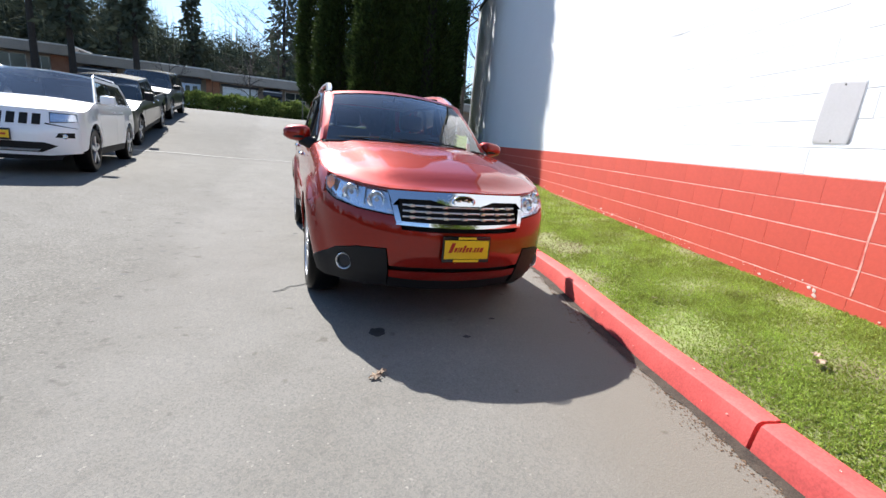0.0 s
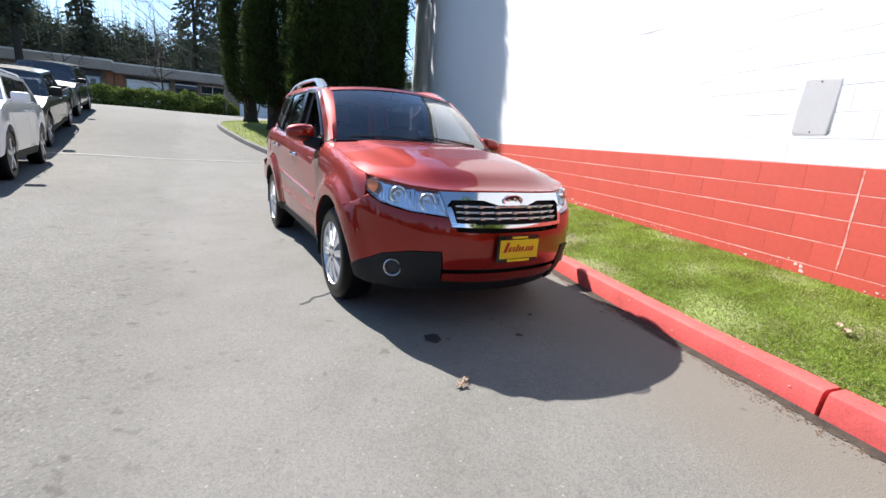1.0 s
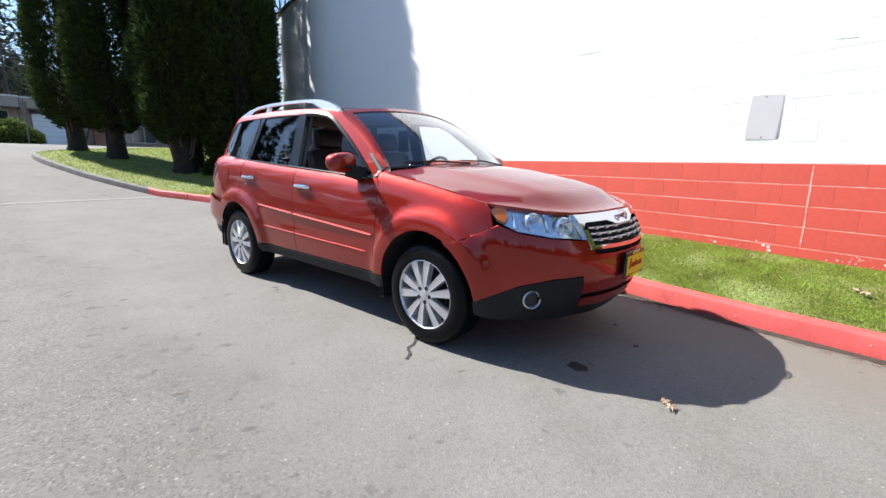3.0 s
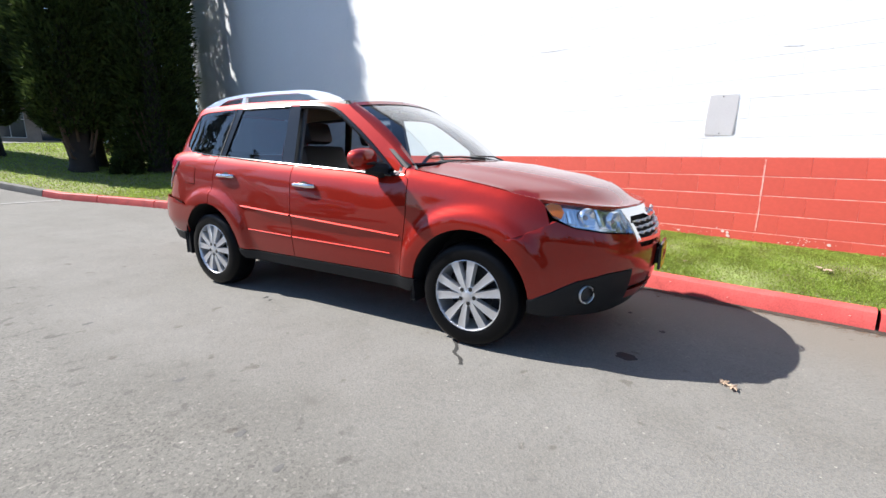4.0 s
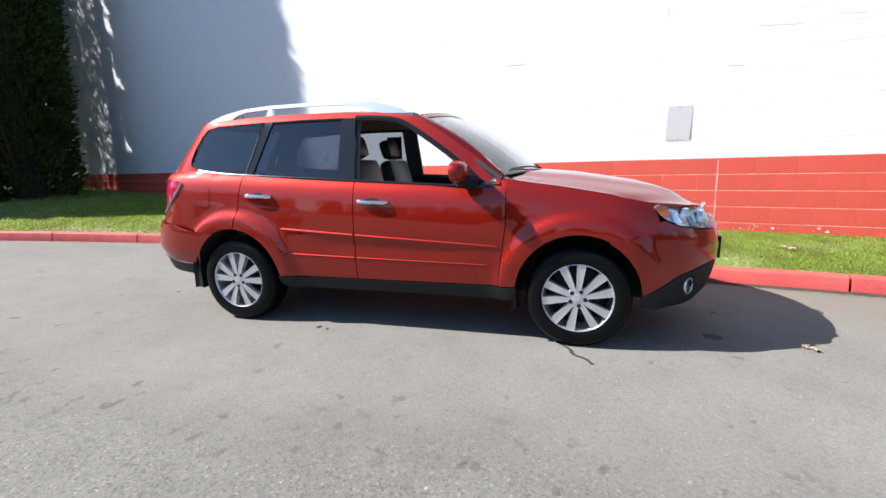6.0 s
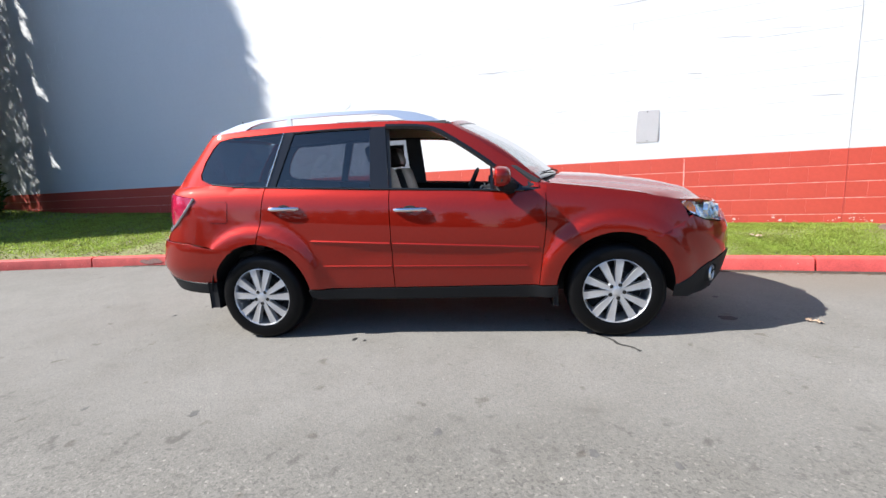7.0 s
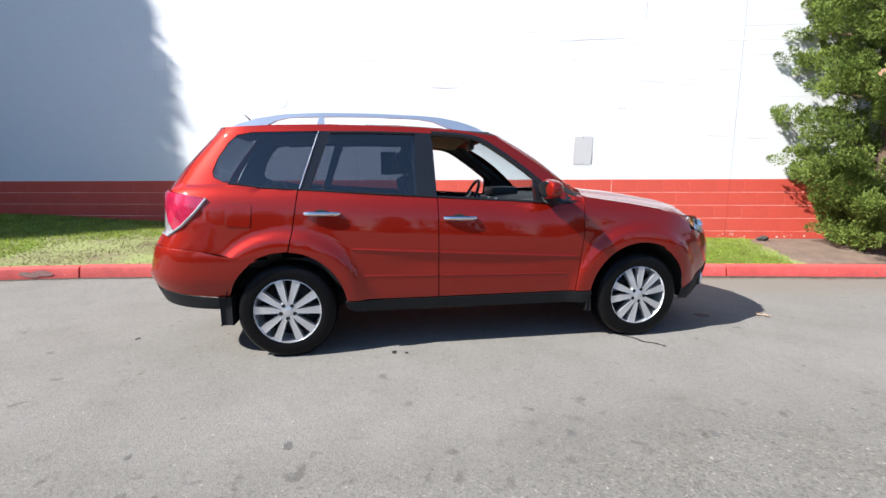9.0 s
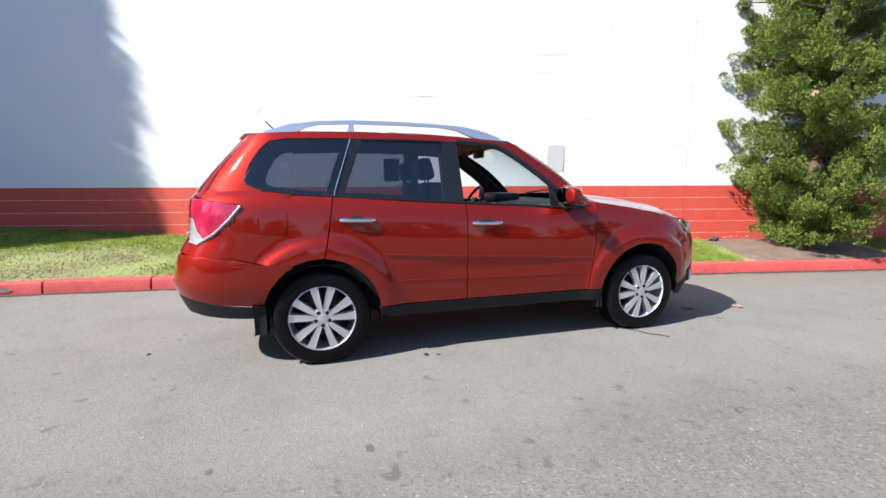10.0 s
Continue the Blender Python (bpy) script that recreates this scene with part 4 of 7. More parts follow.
# ---------------------------------------------------------------- the red crossover
M_PAINT = mat("red_orange_metallic_paint", (0.27, 0.0095, 0.003), 0.52, 0.72, spec=0.15, vary=0.06, scale=40, coat=1.0)
M_PAINT.node_tree.nodes["Principled BSDF"].inputs["Coat IOR"].default_value = 1.48
M_CLAD = mat("dark_grey_plastic", (0.010, 0.0105, 0.012), 0.6, spec=0.25, vary=0.15, scale=8, bump=0.08, bump_scale=300)
M_GLOSSBLACK = mat("gloss_black_trim", (0.012, 0.012, 0.014), 0.18, vary=0.1, scale=5)
M_DARK = mat("dark_void", (0.008, 0.008, 0.008), 0.9, vary=0.2, scale=5)
M_CHROME = mat("chrome", (0.78, 0.79, 0.81), 0.08, 1.0, vary=0.02, scale=6)
M_SATIN = mat("satin_silver_rail", (0.72, 0.73, 0.75), 0.30, 0.85, vary=0.03, scale=5)
M_ALLOY = mat("silver_alloy", (0.66, 0.67, 0.70), 0.30, 0.75, vary=0.05, scale=9)
# near-black: on the wheels, shade behind the spokes is put into the colour
M_ALLOY_IN = mat("shaded_barrel", (0.035, 0.035, 0.038), 0.5, 0.5, vary=0.2, scale=9)
M_TYRE = mat("dressed_tyre_rubber", (0.0045, 0.0045, 0.005), 0.34, spec=0.12, vary=0.2, scale=14, bump=0.03, bump_scale=90)
M_AMBER = mat("amber_lens", (0.80, 0.20, 0.015), 0.15, vary=0.08, scale=30)
M_REDLENS = mat("red_lens", (0.38, 0.014, 0.05), 0.12, vary=0.4, scale=14, coat=1.0)
M_CLEARLENS = mat("clear_lens_insert", (0.45, 0.44, 0.46), 0.12, 0.3, vary=0.35, scale=30, coat=1.0)
M_REFLECT = mat("lamp_reflector", (0.80, 0.84, 0.90), 0.20, 0.85, vary=0.12, scale=22)
M_BOWL = mat("lamp_bowl", (0.82, 0.85, 0.90), 0.16, 0.95, vary=0.15, scale=30)
M_SEAT = mat("dark_brown_leather", (0.018, 0.012, 0.011), 0.45, vary=0.2, scale=9, bump=0.15, bump_scale=120)
M_TRIM = mat("dark_cabin_plastic", (0.02, 0.02, 0.021), 0.6, vary=0.15, scale=8)
M_PILLAR = mat("grey_pillar_trim", (0.10, 0.105, 0.115), 0.7, vary=0.1, scale=8)
M_LINER = mat("beige_headliner", (0.28, 0.25, 0.22), 0.9, vary=0.06, scale=8)
M_YELLOW = mat("yellow_dealer_plate", (0.85, 0.55, 0.015), 0.4, vary=0.04, scale=20)
M_PLATERED = mat("red_print", (0.45, 0.02, 0.01), 0.5, vary=0.05, scale=20)
M_SCREEN = glass_mat("windscreen_glass", (0.76, 0.83, 0.84), 2.1)
M_TINT = glass_mat("privacy_glass", (0.29, 0.31, 0.35), 1.5)
M_LENS = glass_mat("lamp_glass", (0.95, 0.96, 0.98), 1.0)


def panel(poly, fmap, step=0.05, thick=0.012, inward=(0, 0, 0), vstep=None):
    """Cuts a flat outline into a grid, lays it on the surface fmap(u, v) and gives it thickness."""
    bm = bmesh.new()
    bm.faces.new([bm.verts.new((u, v, 0)) for u, v in poly])
    us, vs = [p[0] for p in poly], [p[1] for p in poly]
    vstep = vstep or step
    for lo, hi, s, ax in ((min(us), max(us), step, 0), (min(vs), max(vs), vstep, 1)):
        k = math.ceil(lo / s + 1e-6)
        while k * s < hi - 1e-6:
            co, no = [0, 0, 0], [0, 0, 0]
            co[ax], no[ax] = k * s, 1
            bmesh.ops.bisect_plane(bm, geom=bm.verts[:] + bm.edges[:] + bm.faces[:], plane_co=co, plane_no=no, dist=1e-5)
            k += 1
    bmesh.ops.triangulate(bm, faces=bm.faces[:], quad_method="BEAUTY", ngon_method="BEAUTY")
    for v in bm.verts:
        v.co = Vector(fmap(v.co.x, v.co.y))
    if thick:
        r = bmesh.ops.extrude_face_region(bm, geom=bm.faces[:] + bm.edges[:] + bm.verts[:], use_keep_orig=True)
        inw = Vector(inward) * thick
        for g in r["geom"]:
            if isinstance(g, bmesh.types.BMVert):
                g.co += inw
    return bm


def lerp_list(x, xs, ys):
    return float(np.interp(x, xs, ys))


WB = 1.3075                                         # half the wheelbase
WHEEL_R, ARCH_Z = 0.335, 0.345
SE = 2.2                                            # roundness of the nose in plan


def z_top(y):
    return lerp_list(y, [-2.2, -1.95, -1.75, -1.5, -1.2, -0.83, -0.62, 1.21, 2.2], [0.872, 0.902, 0.938, 0.992, 1.045, 1.098, 1.05, 1.158, 1.2])


def nose_d(z):
    return lerp_list(z, [0.2, 0.27, 0.35, 0.5, 0.62, 0.70, 0.78, 0.85, 0.92, 1.1], [0.60, 0.67, 0.73, 0.775, 0.78, 0.765, 0.733, 0.688, 0.635, 0.5])


def tail_d(z):
    return lerp_list(z, [0.3, 0.45, 0.6, 0.77, 0.9, 1.14, 1.3, 1.45, 1.6], [0.68, 0.76, 0.81, 0.765, 0.69, 0.675, 0.555, 0.415, 0.27])


def body_w(z):
    return lerp_list(z, [0.2, 0.3, 0.4, 0.55, 0.72, 0.9, 1.3], [0.79, 0.83, 0.855, 0.872, 0.877, 0.870, 0.862])


def side_x(y, z):
    """Half the car's width at a place along it and a height."""
    rel = z - z_top(y)
    w = body_w(z)
    if rel <= 0:
        w -= lerp_list(rel, [-0.24, -0.13, -0.06, -0.02, 0], [0, 0.008, 0.025, 0.044, 0.062])
        w -= 0.010 * smooth(1 - abs(z - (0.62 + 0.035 * y)) / 0.10) * smooth((0.74 - abs(y)) / 0.35)
    else:
        w = 0.806 - 0.28 * rel - 0.035 * max(0.0, (z - 1.53) / 0.09) ** 2
        w -= 0.028 * max(0.0, (y - 0.6) / 1.1) ** 2 + 0.035 * max(0.0, (-0.1 - y) / 0.7) ** 2
    for c in (-WB, WB):
        r = math.hypot(y - c, (z - ARCH_Z))
        w += (0.018 * smooth((0.545 - r) / 0.045) + 0.017 * smooth((0.60 - r) / 0.16)) * smooth((r - 0.2) / 0.1) * smooth((1.02 - z) / 0.2)
    if y < -1.5:
        w *= max(0.0, 1 - min(1.0, (-1.5 - y) / nose_d(z)) ** SE) ** (1 / SE)
    if y > 1.5:
        w *= max(0.0, 1 - min(1.0, (y - 1.5) / tail_d(z)) ** 4.0) ** (1 / 4.0)
    return w


def nose(th, z, out=0.0):
    """A place on the nose: angle in degrees from straight ahead, height, and how far proud."""
    t = radians(th)
    s, c = math.copysign(abs(math.sin(t)) ** (2 / SE), t), max(0.0, math.cos(t)) ** (2 / SE)
    w = body_w(z) - lerp_list(z - 0.93, [-0.2, -0.1, 0], [0, 0.01, 0.04])
    for cy in (-WB,):
        r = math.hypot(-1.5 - nose_d(z) * c - cy, z - ARCH_Z)
        w += 0.018 * smooth((0.545 - r) / 0.045) + 0.017 * smooth((0.60 - r) / 0.16)
    return (s * w + out * math.sin(t), -1.5 - c * nose_d(z) - out * math.cos(t), z)


def tail(th, z, out=0.0):
    t = radians(th)
    e = 2 / 4.0
    s, c = math.copysign(abs(math.sin(t)) ** e, t), max(0.0, math.cos(t)) ** e
    w = side_x(1.49, z)
    return (s * w + out * math.sin(t), 1.5 + c * tail_d(z) + out * math.cos(t), z)


def th_of_y(y, z):
    q = min(1.0, max(0.0, (-1.5 - y) / nose_d(z)))
    return math.degrees(math.acos(q ** (SE / 2)))


def arch(c, r, a0, a1, n=18):
    """Arch points: 0 degrees ahead of the wheel, 180 behind it."""
    return [(c - r * math.cos(radians(a)), ARCH_Z + r * math.sin(radians(a))) for a in np.linspace(a0, a1, n)]


def hood_z(x, y):
    zc = lerp_list(y, [-2.3, -2.17, -2.0, -1.7, -1.3, -0.9, -0.5], [0.872, 0.893, 0.965, 1.045, 1.110, 1.146, 1.155])
    zt = z_top(y)
    xe = 0.80
    z = zt + (zc - zt) * max(0.0, 1 - (abs(x) / xe) ** 2.6)
    z += 0.014 * smooth((0.50 + 0.10 * (y + 2) - abs(x)) / 0.10) * smooth((y + 2.15) / 0.35)
    q = min(0.999, abs(x) / 0.83)
    front = -1.5 - nose_d(0.895) * (1 - q ** SE) ** (1 / SE)
    lip = lerp_list(abs(x), [0, 0.44, 0.6, 0.76], [0.896, 0.892, 0.905, 0.935])
    return lip + (z - lip) * smooth((y - front) / 0.22)


def roof_z(x, y):
    ze = lerp_list(y, [-0.35, -0.176, 0.1, 0.5, 1.0, 1.4, 1.70, 1.85], [1.544, 1.547, 1.585, 1.605, 1.612, 1.603, 1.582, 1.565])
    return ze + 0.048 * (1 - (x / 0.64) ** 2)


def screen(u, v):
    """The windscreen: across and up."""
    b = Vector((u * 0.735, -0.80 - 0.19 * (1 - u * u), 1.122 + 0.03 * (1 - u * u)))
    t = Vector((u * 0.610, -0.215 - 0.09 * (1 - u * u), 1.548 + 0.048 * (1 - u * u)))
    p = b.lerp(t, v)
    p.y -= 0.025 * math.sin(math.pi * v)
    p.z += 0.025 * math.sin(math.pi * v)
    return p


# the outlines of the side, as (along, height)
A_LINE = [(-0.80, 1.120), (-0.60, 1.268), (-0.40, 1.412), (-0.205, 1.540)]
ROOF_LINE = [(0.1, 1.585), (0.5, 1.605), (1.0, 1.612), (1.4, 1.60), (1.70, 1.582)]
TAIL_LINE = [(1.745, 1.575), (1.84, 1.45), (1.925, 1.32), (1.985, 1.22), (2.03, 1.155)]
WIN_REAR = [(1.205, 1.163), (1.53, 1.190), (1.69, 1.212), (1.755, 1.245), (1.765, 1.285), (1.73, 1.378), (1.665, 1.475), (1.605, 1.530), (1.5, 1.550)]
WIN_TOP = [(1.07, 1.562), (0.5, 1.560), (0.2, 1.553), (0.02, 1.536), (-0.1, 1.505), (-0.25, 1.415), (-0.45, 1.27), (-0.70, 1.075)]
BELT = [(y, 1.05 + 0.0588 * (y + 0.68)) for y in (-0.72, -0.4, 0.0, 0.25)]
G = 0.003                                           # half a shut line


def side_parts(car, s):
    """One flank. s is -1 for the car's right side."""
    def on(off=0.0):
        return lambda y, z: (s * (side_x(y, z) + off), y, z)
    inw = (-s, 0, 0)
    # fender
    poly = [(-0.79, 0.388)] + [(-0.845, 0.80), (-0.848, 1.085), (-0.86, 1.088)] + [(y, z_top(y) - 0.006) for y in (-1.0, -1.2, -1.4, -1.6, -1.70)] + [(-1.74, 0.91), (-1.785, 0.80), (-1.62, 0.735)] + arch(-WB, 0.405, 61, 173.8)
    part("fender", panel(poly, on(), 0.026, 0.014, inw), M_PAINT, car)
    part("scuttle_corner", panel([(-0.868, 1.092), (-0.79, 1.128), (-0.78, 1.045), (-0.852, 1.02)], on(-0.010), 0.03, 0.01, inw), M_PAINT, car)
    # black filler sheet added to block brightness showing through the corner gap
    part("corner_backing", panel([(-0.88, 1.0), (-0.88, 1.085), (-0.56, 1.285), (-0.50, 1.05)], on(-0.035), 0.08, 0.01, inw), M_TRIM, car, "dark filler panel added behind the mirror corner")
    # front door
    fd = [(0.255 - G, 0.388), (0.255 - G, 1.104 - 0.004)] + [(y, z - 0.004) for y, z in BELT[::-1][1:]] + [(-0.80, 1.055), (-0.842, 1.03), (-0.839, 0.80), (-0.785, 0.388)]
    d1 = part("front_door", panel(fd, on(), 0.035, 0.03, inw), M_PAINT, car)
    # rear door
    rd = [(0.255 + G, 0.388), (0.255 + G, 1.105 - 0.004), (0.7, 1.131 - 0.004), (1.205, 1.158 - 0.004), (1.245, 0.89), (1.275, 0.751)] + arch(WB, 0.405, 86, 6.2)[0:]
    d2 = part("rear_door", panel(rd, on(), 0.03, 0.03, inw), M_PAINT, car)
    # quarter panel with the roof side and the pillars, one pressing
    q = A_LINE + ROOF_LINE + TAIL_LINE + [(1.90, 1.132), (1.775, 1.110), (1.85, 1.02), (1.94, 0.932), (2.06, 0.860), (2.145, 0.860), (2.16, 0.795), (2.08, 0.788), (1.85, 0.767), (1.60, 0.715)] + arch(WB, 0.405, 121, 92)[1:] + [(1.283, 0.753), (1.252, 0.89), (1.212, 1.155)] + WIN_REAR[1:] + WIN_TOP + [(-0.80, 1.066)]
    part("side_frame", panel(q, on(), 0.03, 0.02, inw), M_PAINT, car)
    part("pillar_trim", panel(q, on(-0.026), 0.12, 0, inw), M_PILLAR, car, "dark inner trim")
    # black sill cladding, mud flaps
    sill = [(0.915, 0.380), (-0.915, 0.380), (-0.905, 0.30), (-0.85, 0.290), (0.84, 0.305), (0.90, 0.33)]
    part("sill_cladding", panel(sill, on(0.006), 0.06, 0.05, inw), M_CLAD, car, "dark plastic sill cladding")
    part("mud_flap", boxed((s * 0.66, 1.668, 0.255), (s * 0.868, 1.742, 0.45), 0.008), M_CLAD, car, "black rubber mud flap")
    part("mud_flap", boxed((s * 0.70, -0.915, 0.235), (s * 0.865, -0.885, 0.36), 0.012), M_CLAD, car, "black rubber mud flap")
    # mouldings
    for (y0, z0, y1, z1), w in (((-0.79, 0.655, 0.245, 0.715), 0.0105), ((0.265, 0.716, 0.86, 0.752), 0.0105), ((-0.71, 0.528, 0.245, 0.548), 0.006), ((0.265, 0.549, 0.78, 0.562), 0.006)):
        k = 12
        pts = [(y0 + (y1 - y0) * i / k, z0 + (z1 - z0) * i / k) for i in range(k + 1)]
        bm = bmesh.new()
        tube(bm, [(s * (side_x(y, z) - 0.001), y, z) for y, z in pts], w, 6)
        part("door_moulding", bm, M_PAINT, d1 if y1 < 0.26 else d2)
    # belt weather strip
    bm = bmesh.new()
    tube(bm, [(s * (side_x(y, z) + 0.002), y, z) for y, z in [(-0.70, 1.050), (-0.3, 1.0725), (0.25, 1.1047), (0.7, 1.131), (1.2, 1.160), (1.45, 1.176), (1.66, 1.205)]], 0.008, 6)
    part("belt_strip", bm, M_GLOSSBLACK, car)
    # black pillars and window frames
    for nm, poly in (("b_pillar", [(0.40, 1.115), (0.40, 1.558), (0.285, 1.556), (0.262, 1.106)]),
                     ("c_pillar", [(1.203, 1.160), (1.068, 1.561), (0.985, 1.562), (1.135, 1.156)])):
        part(nm, panel(poly, on(0.0), 0.06, 0.03, inw), M_GLOSSBLACK, car, "gloss black pillar cover")
    for pts, thick in (([(0.28, 1.552), (0.1, 1.542), (-0.07, 1.512), (-0.24, 1.412), (-0.45, 1.262), (-0.66, 1.085)], 0.021), ([(0.99, 1.553), (0.7, 1.556), (0.39, 1.552)], 0.009)):
        bm = bmesh.new()
        tube(bm, [(s * (side_x(y, z) - 0.004), y, z) for y, z in curve_through(pts, 0.06)], thick, 6)
        part("window_frame", bm, M_GLOSSBLACK, car, "black window frame")
    bm = bmesh.new()
    tube(bm, [(s * (side_x(y, z) + 0.004), y, z) for y, z in [(1.20, 1.165), (1.135, 1.36), (1.068, 1.557)]], 0.0035, 5)
    part("pillar_strip", bm, M_CHROME, car, "bright strip beside the rear pillar")
    part("window_corner", panel([(-0.80, 1.050), (-0.47, 1.058), (-0.47, 1.235), (-0.78, 1.085)], on(-0.004), 0.06, 0.012, inw), M_GLOSSBLACK, car, "black triangle behind the mirror")
    # glass
    part("quarter_window", panel([(y, z) for y, z in WIN_REAR] + [(1.07, 1.560)], on(-0.006), 0.08, 0, inw), M_TINT, car, "dark privacy glass")
    part("rear_side_window", panel([(1.14, 1.158), (0.99, 1.556), (0.395, 1.558), (0.395, 1.114)], on(-0.010), 0.08, 0, inw), M_TINT, car, "dark privacy glass")
    # handles, each over a flat near-black disc that draws the cup's shade
    for door, y0, y1, z in ((d1, -0.015, 0.215, 0.955), (d2, 0.935, 1.165, 1.0)):
        bm = bmesh.new()
        lathe(bm, [(0.0001, 0.0014), (0.6, 0.0012), (0.95, 0.001), (1.0, -0.001)], "X", 20)
        for v in bm.verts:
            yy, zz = (y0 + y1) / 2 + 0.005 + v.co.y * 0.05, z + 0.002 + v.co.z * 0.028
            v.co = Vector((s * (side_x(yy, zz) + v.co.x), yy, zz))
        part("handle_cup_shade", bm, M_DARK, door, "flat dark disc drawn for the shade in the handle hollow")
        bm = bmesh.new()
        n = 10
        path = []
        for i in range(n + 1):
            u = i / n
            y = y0 + (y1 - y0) * u
            path.append((s * (side_x(y, z) + 0.004 + 0.020 * math.sin(math.pi * u) ** 0.5), y, z + 0.004 * (u - 0.5)))
        tube(bm, path, [0.012] + [0.0165] * (n - 1) + [0.012], 10)
        part("door_handle", bm, M_CHROME, door, "chrome door handle")
    # roof rail: fairings, bar and leg
    def rail(y, z):
        return (s * (0.635 - 0.25 * (z - 1.60) - 0.02 * max(0, y - 1.0)), y, z)
    rl = part("roof_rail", panel([(-0.14, 1.562), (-0.06, 1.605), (0.06, 1.645), (0.20, 1.672), (0.36, 1.684), (0.7, 1.694), (1.05, 1.694), (1.3, 1.68), (1.48, 1.65), (1.62, 1.605), (1.68, 1.572),
                                  (1.42, 1.602), (1.36, 1.632), (1.28, 1.655), (1.05, 1.666), (0.7, 1.668), (0.38, 1.660), (0.26, 1.642), (0.16, 1.602), (0.1, 1.583)], rail, 0.08, 0.034, inw), M_SATIN, car, "raised silver roof rail")
    part("rail_leg", panel([(1.03, 1.608), (1.085, 1.608), (1.065, 1.668), (1.035, 1.668)], rail, 0.05, 0.03, inw), M_SATIN, rl)
    # mirror
    mz, my = 1.155, -0.515
    bm = bmesh.new()
    bmesh.ops.create_uvsphere(bm, u_segments=20, v_segments=12, radius=1)
    for v in bm.verts:
        p = v.co
        e = [math.copysign(abs(c) ** 0.72, c) for c in p]
        dy = e[1]
        v.co = Vector((s * (0.932 + 0.116 * e[0]), my + (0.028 if dy > 0 else 0.090) * dy - 0.01, mz + (0.070 - 0.012 * e[0]) * e[2]))
    mir = part("wing_mirror", bm, M_PAINT, car, "red door mirror")
    bm = bmesh.new()
    tube(bm, [(s * 0.79, -0.60, 1.075), (s * 0.84, -0.59, 1.085), (s * 0.89, -0.54, 1.10)], [0.06, 0.05, 0.045], 10)
    part("mirror_arm", bm, M_CLAD, mir, "black mirror foot")
    bm = bmesh.new()
    lathe(bm, [(0.0001, 0.021), (0.7, 0.021), (1.0, 0.02), (1.05, 0.012)], "Y", 24)
    for v in bm.verts:
        v.co = Vector((s * 0.928 + v.co.x * 0.094, my + v.co.y - 0.001 + s * v.co.x * -0.010, mz + v.co.z * 0.058))
    part("mirror_glass", bm, mat("mirror_silver", (0.85, 0.86, 0.87), 0.02, 1.0), mir, "mirror glass")
    bm = bmesh.new()
    tube(bm, [(s * 0.88, my - 0.093, mz - 0.028), (s * 0.945, my - 0.090, mz - 0.028), (s * 1.0, my - 0.072, mz - 0.026), (s * 1.038, my - 0.03, mz - 0.022)], 0.012, 8)
    part("mirror_indicator", bm, M_CLAD, mir, "smoked indicator strip")
    # headlamp
    lamp = [(66.5, 0.925), (70.5, 0.905), (67, 0.845), (58.5, 0.795), (44, 0.764), (27.5, 0.744), (29.0, 0.80), (31.0, 0.884), (40, 0.893), (52, 0.907)]
    hl = part("headlamp", panel(lamp, lambda a, z: nose(s * a, z, -0.035), 4, 0, (0, 0, 0), 0.04), M_REFLECT, car, "clear headlamp with silver reflectors and amber corner")
    part("lens", panel(lamp, lambda a, z: nose(s * a, z, 0.003), 4, 0, (0, 0, 0), 0.03), M_LENS, hl, "clear lamp glass")
    bm = bmesh.new()
    ring = [nose(s * a, z, 0.0) for a, z in lamp]
    back = [nose(s * a, z, -0.035) for a, z in lamp]
    ra, rb = [bm.verts.new(p) for p in ring], [bm.verts.new(p) for p in back]
    for i in range(len(ra)):
        j = (i + 1) % len(ra)
        bm.faces.new((ra[i], ra[j], rb[j], rb[i]))
    part("bezel", bm, M_REFLECT, hl, "silver lamp bezel")
    for a, z, r in ((36, 0.815, 0.052), (50, 0.842, 0.050)):
        c = Vector(nose(s * a, z, -0.010))
        turn = Matrix.Translation(c) @ Matrix.Rotation(radians(s * a * 0.55), 4, "Z")
        bm = bmesh.new()
        lathe(bm, [(0.010, 0.055), (0.022, 0.044), (r * 0.62, 0.022), (r * 0.88, 0.006), (r, 0.0), (r + 0.004, 0.006), (r + 0.005, 0.03)], "Y", 24)
        bmesh.ops.transform(bm, matrix=turn, verts=bm.verts)
        part("reflector", bm, M_BOWL, hl, "round chrome reflector")
        bm = bmesh.new()
        lathe(bm, [(0.0001, 0.012), (0.010, 0.014), (0.014, 0.02), (0.014, 0.05)], "Y", 14)
        bmesh.ops.transform(bm, matrix=turn, verts=bm.verts)
        part("bulb", bm, M_CLEARLENS, hl, "bulb cap")
    # ribbed silver fill between the bowls and towards the corner
    for a0, a1 in ((28.8, 31.0), (42.2, 44.0), (55.5, 57.0), (57.4, 58.9)):
        part("reflector_rib", panel([(a0, 0.765 + 0.0015 * (a0 - 29)), (a1, 0.767 + 0.0015 * (a1 - 29)), (a1, 0.882), (a0, 0.880)], lambda a, z: nose(s * a, z, -0.018), 2, 0.015, (0, 1, 0), 0.04), M_BOWL, hl, "silver reflector rib")
    part("indicator", panel([(67.0, 0.921), (70.0, 0.904), (67.0, 0.856), (63.5, 0.838), (61.5, 0.872), (62.5, 0.912)], lambda a, z: nose(s * a, z, -0.006), 3, 0, (0, 0, 0), 0.03), M_AMBER, hl, "amber turn signal")
